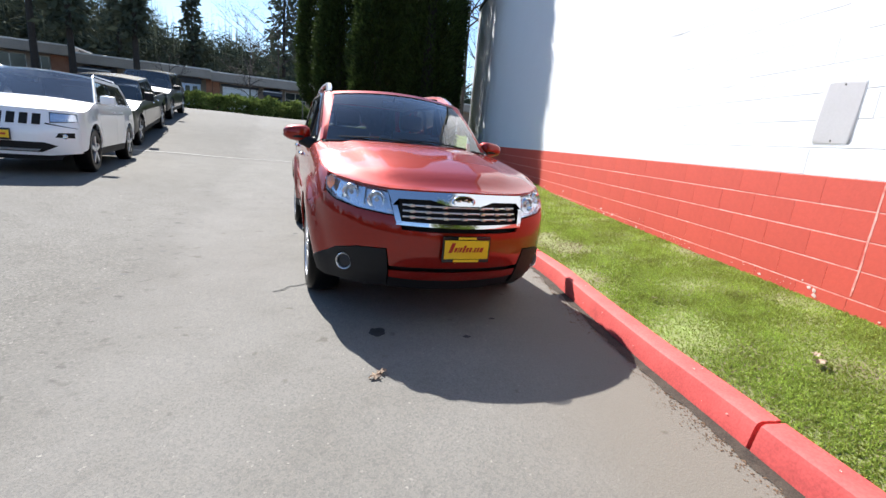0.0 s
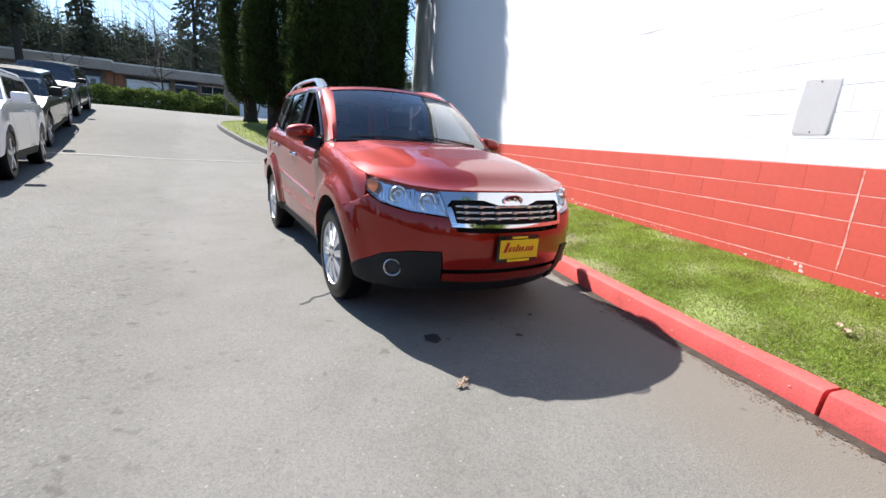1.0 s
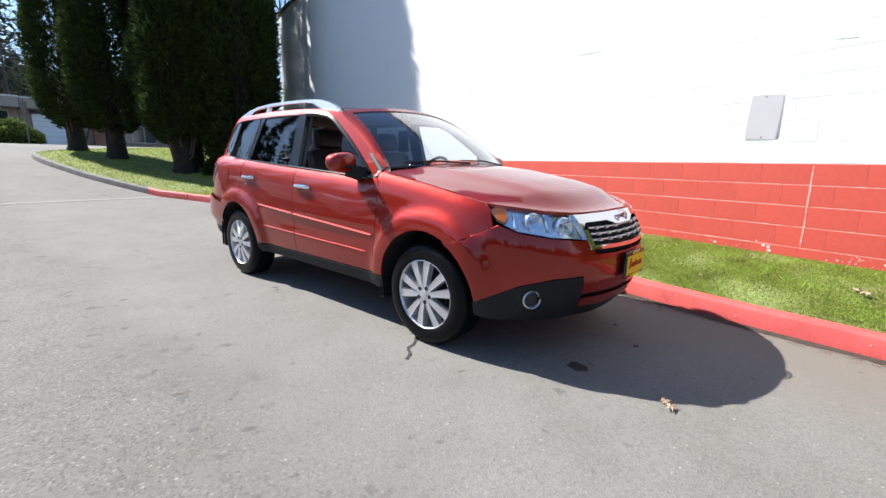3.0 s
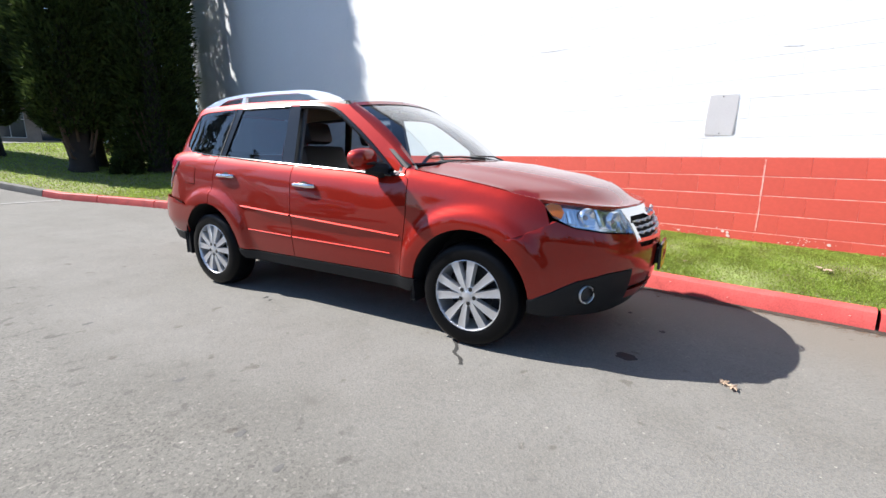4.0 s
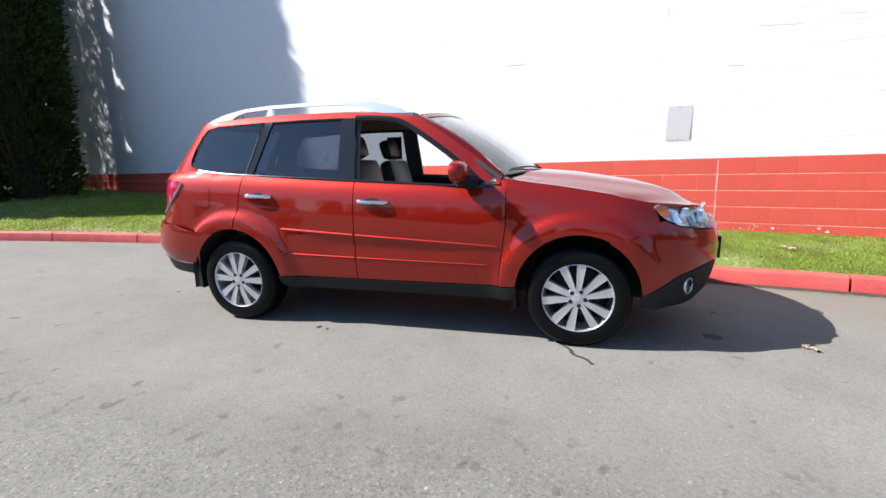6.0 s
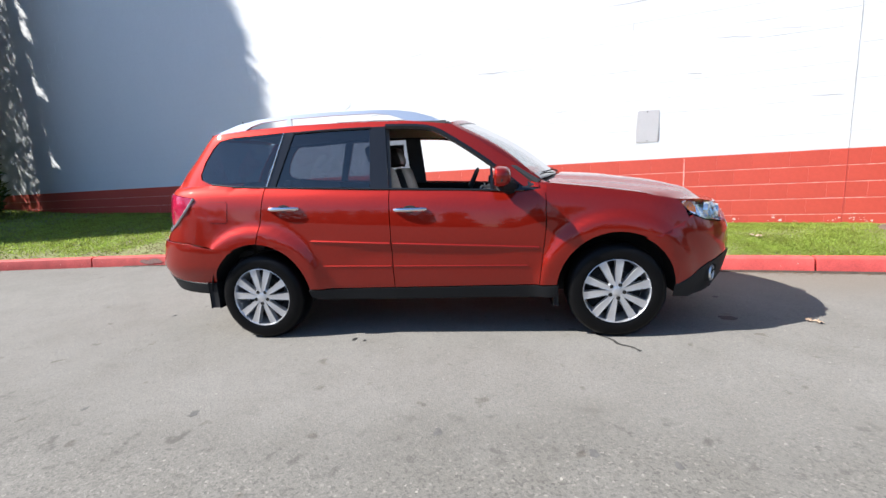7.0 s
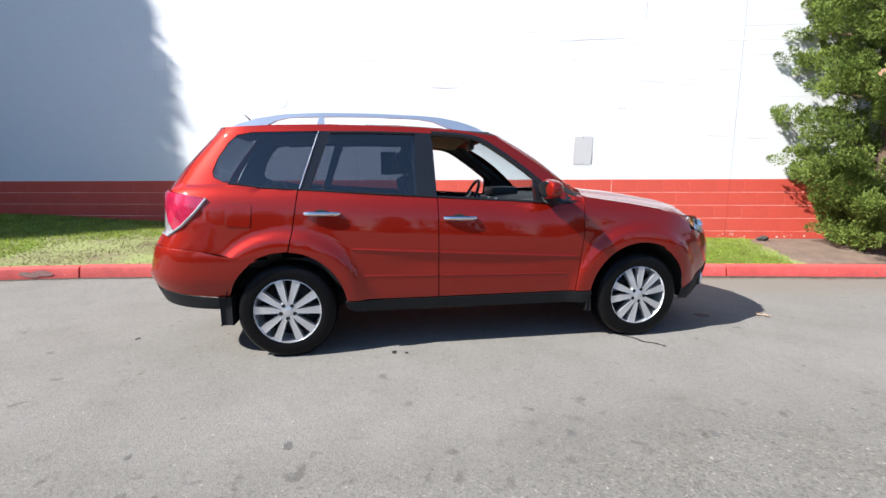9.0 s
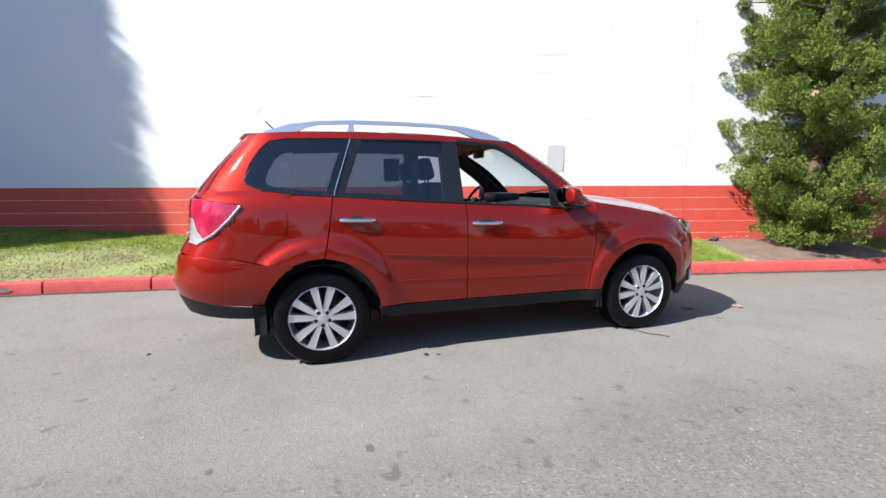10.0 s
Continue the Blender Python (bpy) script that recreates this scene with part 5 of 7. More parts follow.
    # black bumper corner with its fog lamp
    corner = [(29.5, 0.40), (30.5, 0.535), (44, 0.525), (58, 0.485), (70, 0.405)] + [(th_of_y(-WB - math.sqrt(max(0, 0.405 ** 2 - (z - ARCH_Z) ** 2)), z), z) for z in (0.365, 0.32, 0.28)] + [(66, 0.262), (40, 0.262), (30, 0.275)]
    fa, fz, fr, fw = 53, 0.405, 0.066, 5.3                # fog lamp opening: angle, height, radius, half width in degrees
    lip_hi = [(fa + fw * math.cos(radians(q)), fz + fr * math.sin(radians(q))) for q in range(0, 181, 20)]
    lip_lo = [(fa + fw * math.cos(radians(q)), fz + fr * math.sin(radians(q))) for q in range(180, 361, 20)]
    skin = lambda a, z: nose(s * a, z, 0.006)
    up = panel([(29.5, fz), (30.5, 0.535), (44, 0.525), (58, 0.485), (69.9, fz)] + lip_hi, skin, 4, 0.03, (0, 1, 0), 0.04)
    low = panel([(29.5, fz)] + lip_lo + [(69.9, fz)] + corner[5:], skin, 4, 0.03, (0, 1, 0), 0.04)
    spare = bpy.data.meshes.new("spare")
    low.to_mesh(spare)
    low.free()
    up.from_mesh(spare)
    bpy.data.meshes.remove(spare)
    cc = part("bumper_corner", up, M_CLAD, car, "dark plastic bumper corner")
    f0 = Vector(nose(s * 52.0, fz, 0.004))
    turn = Matrix.Translation(f0) @ Matrix.Rotation(radians(s * 34), 4, "Z")
    bm = bmesh.new()
    rim_out = [bm.verts.new(skin(a, z)) for a, z in lip_hi[:-1] + lip_lo[:-1]]
    rim_in = [bm.verts.new(turn @ Vector((s * 0.056 * math.cos(radians(q)), 0.004, 0.056 * math.sin(radians(q))))) for q in range(0, 360, 20)]
    for q in range(len(rim_out)):
        w = (q + 1) % len(rim_out)
        bm.faces.new((rim_out[q], rim_out[w], rim_in[w], rim_in[q]))
    part("fog_recess", bm, M_CLAD, cc, "dark plastic lamp recess")
    for nm, prof, mm, lb in (("fog_lamp_ring", [(0.045, 0.02), (0.047, -0.005), (0.051, -0.008), (0.055, -0.004), (0.057, 0.02)], M_SATIN, "chrome fog lamp ring"), ("fog_lamp", [(0.0001, 0.004), (0.03, 0.006), (0.044, 0.012)], M_ALLOY_IN, "round dark fog lamp glass")):
        bm = bmesh.new()
        lathe(bm, prof, "Y", 28)
        bmesh.ops.transform(bm, matrix=turn, verts=bm.verts)
        part(nm, bm, mm, cc, lb)
    # tail lamp: red with clear insert
    red = [(1.782, 1.108), (1.90, 1.128), (2.03, 1.150), (2.10, 1.158), (2.122, 1.035), (2.085, 1.03), (2.062, 0.955), (2.015, 0.895), (1.95, 0.932), (1.855, 1.02)]
    lo = [(2.087, 1.027), (2.123, 1.032), (2.145, 0.90), (2.09, 0.865), (2.06, 0.866), (2.018, 0.892), (2.065, 0.953)]
    tlp = part("tail_lamp", panel(red, on(0.004), 0.03, 0.03, inw), M_REDLENS, car, "red tail lamp with a clear lower lens")
    part("reverse_lens", panel(lo, on(0.004), 0.03, 0.03, inw), M_CLEARLENS, tlp, "clear silver lower lens")
    bm = bmesh.new()
    tube(bm, [(s * (side_x(y, z) + 0.006), y, z) for y, z in [(1.782, 1.108), (1.855, 1.02), (1.95, 0.932), (2.06, 0.864), (2.12, 0.875)]], 0.009, 6)
    part("lamp_edge", bm, M_CLEARLENS, tlp, "bright lens edge")
    # wheel-well liner
    for c in (-WB, WB):
        bm = bmesh.new()
        rows = []
        for a in np.linspace(-8, 188, 22):
            y, z = c - 0.41 * math.cos(radians(a)), ARCH_Z + 0.41 * math.sin(radians(a))
            rows.append([bm.verts.new((s * 0.58, y, z)), bm.verts.new((s * (side_x(y, max(0.3, z)) - 0.012), y, z))])
        for r0, r1 in zip(rows, rows[1:]):
            bm.faces.new((r0[0], r1[0], r1[1], r0[1]))
        fan = [r[0] for r in rows]
        bm.faces.new(fan)
        part("wheel_liner", bm, M_DARK, car, "black wheel-well liner")
    # inner door trim and pillars
    trim = [(-0.85, 0.42), (-0.85, 1.04), (0.25, 1.095), (1.2, 1.15), (1.2, 0.8), (0.9, 0.42)]
    part("door_trim", panel(trim, lambda y, z: (s * (side_x(y, z) - 0.075), y, z), 0.12, 0.02, inw), M_TRIM, car, "dark inner door trim")
    part("inner_pillar", panel([(0.41, 1.10), (0.42, 1.56), (0.27, 1.56), (0.25, 1.09)], lambda y, z: (s * (side_x(y, z) - 0.045), y, z), 0.1, 0.02, inw), M_PILLAR, car, "dark pillar trim")
    bm = bmesh.new()
    for pts, r in (([(-0.80, 1.09), (-0.5, 1.31), (-0.16, 1.545)], 0.028), ([(-0.16, 1.545), (0.4, 1.575), (1.0, 1.58), (1.5, 1.56)], 0.03)):
        tube(bm, [(s * (side_x(y, z) - 0.045), y, z) for y, z in pts], r, 8)
    part("inner_frame", bm, M_TRIM, car, "dark pillar trim")


def wheel(car, c, s, spin):
    """Tyre, rim with ten paired spokes, hub cap and nuts. The outer face looks along s."""
    r, wid, xo = WHEEL_R, 0.215, 0.872
    bm = bmesh.new()
    prof = [(0.222, 0.004), (0.232, 0.010), (0.250, 0.0125), (0.285, 0.012), (0.305, 0.006), (0.318, -0.004), (0.330, -0.020), (r, -0.045), (r, -wid + 0.045), (0.33, -wid + 0.02), (0.31, -wid + 0.002), (0.25, -wid), (0.222, -wid + 0.01)]
    lathe(bm, [(p, s * (xo + a)) for p, a in prof], "X", 56, (0, c, WHEEL_R - 0.003))
    t = part("tyre", bm, M_TYRE, car, "shiny dressed black tyre")
    at = Matrix.Translation((s * xo, c, WHEEL_R - 0.003))
    bm = bmesh.new()
    lathe(bm, [(0.224, 0.002), (0.2265, 0.006), (0.223, 0.008), (0.2195, 0.002), (0.215, -0.012), (0.208, -0.10), (0.203, -0.17)], "X", 56)
    for v in bm.verts:
        v.co.x *= s
    bmesh.ops.transform(bm, matrix=at, verts=bm.verts)
    rim = part("rim", bm, M_ALLOY, car, "silver alloy wheel rim")
    bm = bmesh.new()
    lathe(bm, [(0.0001, -0.085), (0.10, -0.085), (0.135, -0.08), (0.137, -0.095), (0.205, -0.14)], "X", 40)
    for v in bm.verts:
        v.co.x *= s
    bmesh.ops.transform(bm, matrix=at, verts=bm.verts)
    part("brake_disc", bm, M_ALLOY_IN, rim, "brake disc coloured near-black for the shade behind the spokes")
    for k in range(10):
        a = radians(spin + (k // 2) * 72 + (15.5 if k % 2 else -15.5))
        bm = bmesh.new()
        rows = []
        for rr, hw, x0 in ((0.026, 0.0095, 0.000), (0.060, 0.0150, 0.002), (0.10, 0.0185, 0.003), (0.14, 0.0215, 0.001), (0.18, 0.0245, -0.002), (0.2185, 0.0275, -0.004)):
            rows.append([(x0 - 0.035, rr, -hw - 0.004), (x0 + 0.005, rr, -hw), (x0 + 0.0015, rr, 0), (x0 + 0.005, rr, hw), (x0 - 0.035, rr, hw + 0.004)])
        vs = [[bm.verts.new((s * p[0], p[1] * math.cos(a) - p[2] * math.sin(a), p[1] * math.sin(a) + p[2] * math.cos(a))) for p in row] for row in rows]
        for r0, r1 in zip(vs, vs[1:]):
            for i in range(4):
                bm.faces.new((r0[i], r0[i + 1], r1[i + 1], r1[i]))
            bm.faces.new((r0[4], r0[0], r1[0], r1[4]))
        bm.faces.new(vs[0])
        bm.faces.new(vs[-1])
        bmesh.ops.transform(bm, matrix=at, verts=bm.verts)
        part("spoke", bm, M_ALLOY, rim)
    bm = bmesh.new()
    lathe(bm, [(0.0001, 0.0075), (0.024, 0.0072), (0.029, 0.0055), (0.032, 0.0035), (0.060, 0.003), (0.067, -0.001), (0.071, -0.012), (0.072, -0.035)], "X", 40)
    for v in bm.verts:
        v.co.x *= s
    bmesh.ops.transform(bm, matrix=at, verts=bm.verts)
    part("hub_cap", bm, M_ALLOY, rim, "silver hub cap")
    for k in range(5):
        a = radians(spin + k * 72 + 36)
        bm = bmesh.new()
        lathe(bm, [(0.0001, 0.0068), (0.0085, 0.0070), (0.0125, 0.0078), (0.0140, 0.0060)], "X", 12)
        for v in bm.verts:
            v.co.x *= s
        bmesh.ops.transform(bm, matrix=at @ Matrix.Translation((0, 0.049 * math.cos(a), 0.049 * math.sin(a))), verts=bm.verts)
        part("wheel_nut", bm, M_DARK, rim, "dark wheel nut")


def seat(car, x, y, w=0.25, back=0.62, rest=0.18):
    bm = boxed((x - w, y - 0.27, 0.50), (x + w, y + 0.25, 0.68), 0.06)
    st = part("seat", bm, M_SEAT, car, "dark leather seat")
    m = Matrix.Translation((x, y + 0.22, 0.62)) @ Matrix.Rotation(radians(-16), 4, "X")
    part("backrest", boxed((-w + 0.01, -0.06, 0), (w - 0.01, 0.07, back), 0.055, m), M_SEAT, st)
    if rest:
        part("headrest", boxed((-0.135, -0.05, back + 0.02), (0.135, 0.06, back + 0.02 + rest), 0.05, m), M_SEAT, st)
        for dx in (-0.05, 0.05):
            bm = bmesh.new()
            tube(bm, [(dx, 0.01, back - 0.03), (dx, 0.01, back + 0.08)], 0.007, 6)
            bmesh.ops.transform(bm, matrix=m, verts=bm.verts)
            part("headrest_post", bm, M_CHROME, st)


def red_car():
    car = thing("crossover_car", "glossy red-orange five-door crossover parked beside the red kerb", "car")
    for s in (-1, 1):
        side_parts(car, s)
    for c, sp in ((-WB, 8), (WB, 20)):
        for s in (-1, 1):
            wheel(car, c, s, sp)
    sym = lambda half: [(x, y) for x, y in half] + [(-x, y) for x, y in reversed(half) if abs(x) > 1e-6]
    # bonnet
    edge = [(side_x(y, z_top(y)) - 0.004, y) for y in (-0.88, -1.05, -1.2, -1.35, -1.5, -1.62, -1.69)]
    lip = []
    for th in (60, 50, 40, 30, 20, 10, 0):
        z = lerp_list(th, [0, 26, 38, 66], [0.895, 0.890, 0.896, 0.930])
        p = nose(th, z)
        lip.append((p[0], p[1] + 0.004))
    rear = [(x, -0.845 - 0.19 * (1 - (x / 0.78) ** 2)) for x in (0.0, 0.2, 0.4, 0.6, 0.72)]
    half = rear + edge + lip
    right = [(x, y) for x, y in half]
    left = [(-x, y) for x, y in half[1:-1]][::-1]
    part("bonnet", panel(right + left, lambda x, y: (x, y, hood_z(x, y)), 0.05, 0.018, (0, 0, -1)), M_PAINT, car)
    # bumper skin
    up = [(0, 0.655), (12, 0.655), (24, 0.660), (26.5, 0.735), (44, 0.756), (58, 0.785), (66, 0.825), (71, 0.80), (84, 0.725), (90, 0.70)]
    ar = [(th_of_y(-WB - math.sqrt(max(0, 0.405 ** 2 - (z - ARCH_Z) ** 2)), z), z) for z in (0.66, 0.60, 0.54, 0.48, 0.42, 0.37)]
    lowb = [(70, 0.41), (58, 0.49), (44, 0.530), (30.2, 0.540), (29, 0.425), (0, 0.425)]
    half = up + ar + lowb
    full = half + [(-a, z) for a, z in half[1:-1]][::-1]
    part("front_bumper", panel(full, lambda a, z: nose(a, z), 4, 0.02, (0, 1, 0), 0.03), M_PAINT, car)
    lipb = [(29, 0.395), (29, 0.345), (15, 0.335), (0, 0.332), (-15, 0.335), (-29, 0.345), (-29, 0.395)]
    part("bumper_lip", panel(lipb, lambda a, z: nose(a, z), 4, 0.02, (0, 1, 0), 0.03), M_PAINT, car)
    chin = [(29.5, 0.342), (30, 0.262), (0, 0.245), (-30, 0.262), (-29.5, 0.342), (-15, 0.332), (0, 0.329), (15, 0.332)]
    part("chin_spoiler", panel(chin, lambda a, z: nose(a, z, -0.012), 4, 0.02, (0, 1, 0), 0.03), M_CLAD, car, "dark plastic chin spoiler")
    part("front_intake", panel([(30, 0.27), (28, 0.73), (-28, 0.73), (-30, 0.27)], lambda a, z: nose(a, z, -0.05), 5, 0, (0, 1, 0), 0.06), M_DARK, car, "black air intake")
    # grille
    gb = part("grille", panel([(25, 0.70), (26, 0.86), (-26, 0.86), (-25, 0.70)], lambda a, z: nose(a, z, -0.03), 4, 0.01, (0, 1, 0), 0.04), M_DARK, car, "dark grille with silver bars and a chrome frame")
    topb = [(30.3, 0.882), (0, 0.888), (-30.3, 0.882), (-28.0, 0.800), (-25.5, 0.838), (-12, 0.842), (-6, 0.815), (6, 0.815), (12, 0.842), (25.5, 0.838), (28.0, 0.800)]
    part("grille_top", panel(topb, lambda a, z: nose(a, z, 0.004), 3, 0.03, (0, 1, 0), 0.03), M_CHROME, gb, "broad chrome top bar")
    for s in (-1, 1):
        part("grille_side", panel([(s * 28.4, 0.80), (s * 26.3, 0.695), (s * 24.0, 0.702), (s * 26.0, 0.80)], lambda a, z: nose(a, z, 0.004), 3, 0.03, (0, 1, 0), 0.03), M_CHROME, gb, "chrome grille side")
    part("grille_foot", panel([(26.5, 0.690), (26.2, 0.712), (0, 0.706), (-26.2, 0.712), (-26.5, 0.690), (0, 0.683)], lambda a, z: nose(a, z, 0.004), 3, 0.02, (0, 1, 0), 0.03), M_CHROME, gb, "chrome grille foot")
    for z in (0.738, 0.771, 0.804):
        bm = bmesh.new()
        tube(bm, [nose(a, z, -0.012) for a in np.linspace(-24, 24, 21)], 0.0055, 6)
        part("grille_bar", bm, M_ALLOY, gb, "silver grille bar")
        for i, a in enumerate((-20, -13.5, -6.8, 0, 6.8, 13.5, 20)):
            if z > 0.79 and abs(a) < 3:
                continue
            bm = bmesh.new()
            p = Vector(nose(a, z, -0.006))
            box(bm, p - Vector((0.016, 0.012, 0.008)), p + Vector((0.016, 0.012, 0.008)), 0.005)
            part("grille_stud", bm, M_SATIN, gb, "silver grille stud")
    bm = bmesh.new()
    lathe(bm, [(0.82, -0.004), (0.86, -0.012), (0.95, -0.012), (1.0, -0.002)], "Y", 36)
    for v in bm.verts:
        v.co = Vector((v.co.x * 0.078, -2.196 + v.co.y, 0.842 + v.co.z * 0.038))
    em = part("badge", bm, M_CHROME, gb, "oval chrome badge")
    bm = bmesh.new()
    lathe(bm, [(0.0001, -0.004), (0.5, -0.004), (0.84, -0.002)], "Y", 30)
    for v in bm.verts:
        v.co = Vector((v.co.x * 0.078, -2.192 + v.co.y, 0.842 + v.co.z * 0.038))
    part("badge_field", bm, M_GLOSSBLACK, em, "dark badge field")
    for dx, dz, w in ((-0.03, 0.004, 0.015), (0.012, 0.012, 0.011), (0.034, 0.002, 0.011), (0.006, -0.012, 0.011), (0.03, -0.014, 0.009)):
        bm = bmesh.new()
        box(bm, (dx - w, -2.203, 0.842 + dz - 0.004), (dx + w, -2.194, 0.842 + dz + 0.004), 0.003)
        part("badge_shape", bm, M_CHROME, em)
    # dealer plate
    px = Vector((0.005, -2.300, 0.562))
    pl = part("plate_frame", boxed(px + Vector((-0.158, -0.006, -0.082)), px + Vector((0.158, 0.012, 0.082)), 0.006), M_GLOSSBLACK, car, "black plate frame with a yellow dealer plate")
    part("plate_bracket", boxed(px + Vector((-0.12, 0.013, -0.05)), px + Vector((0.12, 0.12, 0.05)), 0.006), M_CLAD, pl)
    part("plate_panel", boxed(px + Vector((-0.146, -0.010, -0.058)), px + Vector((0.146, -0.0065, 0.058)), 0.001), M_YELLOW, pl, "yellow plate")
    part("plate_strip", boxed(px + Vector((-0.085, -0.011, -0.078)), px + Vector((0.085, -0.0065, -0.062)), 0.001), M_YELLOW, pl, "yellow strip")
    part("plate_strip", boxed(px + Vector((-0.06, -0.0085, 0.064)), px + Vector((0.06, -0.0065, 0.078)), 0.001), M_YELLOW, pl, "yellow strip")
    x = -0.115
    for w, h, up in ((0.03, 0.062, 0.012), (0.018, 0.03, 0), (0.008, 0.032, 0), (0.016, 0.03, 0), (0.018, 0.045, 0.006), (0.018, 0.03, 0), (0.018, 0.03, 0), (0.006, 0.01, -0.01), (0.015, 0.03, 0), (0.016, 0.03, 0), (0.024, 0.03, 0)):
        bm = boxed((x, -0.0125, -h / 2 + up), (x + w * 0.8, -0.0100, h / 2 + up), 0.001)
        for v in bm.verts:
            v.co.x += v.co.z * 0.35
        bmesh.ops.transform(bm, matrix=Matrix.Translation(px), verts=bm.verts)
        part("plate_bar", bm, M_PLATERED, pl, "slanted red print bar")
        x += w + 0.004
    # roof, headliner, glass
    rp = [(0.625, 1.70), (0.635, 1.4), (0.638, 1.0), (0.638, 0.5), (0.632, 0.1), (0.612, -0.20)] + [(u * 0.605, -0.222 - 0.09 * (1 - u * u)) for u in (0.9, 0.6, 0.3, 0, -0.3, -0.6, -0.9)] + [(-0.612, -0.20), (-0.632, 0.1), (-0.638, 0.5), (-0.638, 1.0), (-0.635, 1.4), (-0.625, 1.70), (-0.4, 1.80), (0, 1.83), (0.4, 1.80)]
    part("roof", panel(rp, lambda x, y: (x, y, roof_z(x, y)), 0.08, 0.02, (0, 0, -1)), M_PAINT, car)
    part("sunroof", panel([(0.40, 0.15), (0.40, 0.75), (-0.40, 0.75), (-0.40, 0.15)], lambda x, y: (x, y, roof_z(x, y) + 0.004), 0.1, 0.004, (0, 0, -1)), M_GLOSSBLACK, car, "dark sunroof glass")
    part("headliner", panel([(0.58, 1.68), (0.58, -0.12), (-0.58, -0.12), (-0.58, 1.68)], lambda x, y: (x, y, roof_z(x, y) - 0.04), 0.15, 0.01, (0, 0, -1)), M_LINER, car, "beige headliner")
    sc = [(-0.97, 0.0), (-0.97, 0.96), (0.97, 0.96), (0.97, 0.0)]
    part("roof_header", panel([(-1.0, 0.955), (-1.0, 1.03), (1.0, 1.03), (1.0, 0.955)], lambda u, v: screen(u, v) + Vector((0, -0.003, 0.004)), 0.1, 0.015, (0, 0.5, -0.8), 0.03), M_PAINT, car)
    part("windscreen", panel(sc, screen, 0.12, 0, (0, 0, 0), 0.1), M_SCREEN, car, "clear windscreen")
    bm = bmesh.new()
    tube(bm, [screen(u, 0.955) for u in np.linspace(-0.97, 0.97, 15)], 0.006, 6)
    tube(bm, [screen(u, 0.0) + Vector((0, 0, -0.008)) for u in np.linspace(-0.97, 0.97, 15)], 0.012, 6)
    part("screen_seal", bm, M_GLOSSBLACK, car, "black windscreen seal")
    for s in (-1, 1):
        bm = bmesh.new()
        rows = []
        for v in np.linspace(0, 1, 12):
            k = v * (len(A_LINE) - 1)
            i = min(int(k), len(A_LINE) - 2)
            y, z = [A_LINE[i][j] + (A_LINE[i + 1][j] - A_LINE[i][j]) * (k - i) for j in (0, 1)]
            a = Vector((s * side_x(y, z), y, z))
            b = screen(s * 0.965, v)
            rows.append([bm.verts.new(a), bm.verts.new(a.lerp(b, 0.5) + Vector((s * 0.006, -0.008, 0.006))), bm.verts.new(b)])
        for r0, r1 in zip(rows, rows[1:]):
            bm.faces.new((r0[0], r1[0], r1[1], r0[1]))
            bm.faces.new((r0[1], r1[1], r1[2], r0[2]))
        part("a_pillar", bm, M_PAINT, car)
    # cowl and wipers
    bm = bmesh.new()
    rows = []
    for u in np.linspace(-1, 1, 21):
        b = screen(u, 0.0)
        y2 = -0.845 - 0.19 * (1 - u * u) - 0.03
        rows.append([bm.verts.new(b + Vector((0, 0.03, -0.012))), bm.verts.new((u * 0.78, y2, hood_z(u * 0.75, y2) - 0.025))])
    for a, b in zip(rows, rows[1:]):
        bm.faces.new((a[0], b[0], b[1], a[1]))
    part("cowl", bm, M_CLAD, car, "black cowl under the windscreen")
    for x0, x1 in ((0.50, -0.12), (-0.05, -0.60)):
        bm = bmesh.new()
        tube(bm, [screen(x0 / 0.72, -0.01) + Vector((0, -0.015, 0.012)), screen((x0 + x1) / 1.44, 0.03) + Vector((0, -0.014, 0.012)), screen(x1 / 0.72, 0.045) + Vector((0, -0.008, 0.008))], [0.008, 0.006, 0.004], 6)
        part("wiper", bm, M_CLAD, car, "black wiper arm")
    # tailgate, rear bumper, rear glass
    tg = [(34, 0.80), (30, 1.10), (36, 1.18), (-36, 1.18), (-30, 1.10), (-34, 0.80)]
    part("tailgate", panel(tg, lambda a, z: tail(a, z), 6, 0.02, (0, -1, 0), 0.06), M_PAINT, car)
    rb = [(90, 0.699), (89.3, 0.716), (78, 0.768), (55, 0.788), (40, 0.79), (0, 0.795), (-40, 0.79), (-55, 0.788), (-78, 0.768), (-89.3, 0.716), (-90, 0.699)]
    arz = lambda z: math.degrees(math.acos(min(1, max(0, (WB + math.sqrt(max(0, 0.405 ** 2 - (z - ARCH_Z) ** 2)) - 1.5) / tail_d(z))) ** 2.0))
    rb2 = [(arz(z), z) for z in (0.655, 0.60, 0.53, 0.445)]
    part("rear_bumper", panel(rb2[::-1] + rb + [(-a, z) for a, z in rb2] + [(-40, 0.52), (0, 0.52), (40, 0.52)], lambda a, z: tail(a, z), 5, 0.02, (0, -1, 0), 0.04), M_PAINT, car)
    rc = [(arz(0.44), 0.44), (40, 0.515), (0, 0.515), (-40, 0.515), (-arz(0.44), 0.44), (-arz(0.36), 0.36), (-45, 0.40), (45, 0.40), (arz(0.36), 0.36)]
    part("rear_valance", panel(rc, lambda a, z: tail(a, z, 0.004), 5, 0.03, (0, -1, 0), 0.04), M_CLAD, car, "dark plastic rear valance")
    rg = [(36, 1.19), (32, 1.57), (-32, 1.57), (-36, 1.19)]
    part("rear_window", panel(rg, lambda a, z: tail(a, z), 6, 0, (0, -1, 0), 0.06), M_TINT, car, "dark rear window")
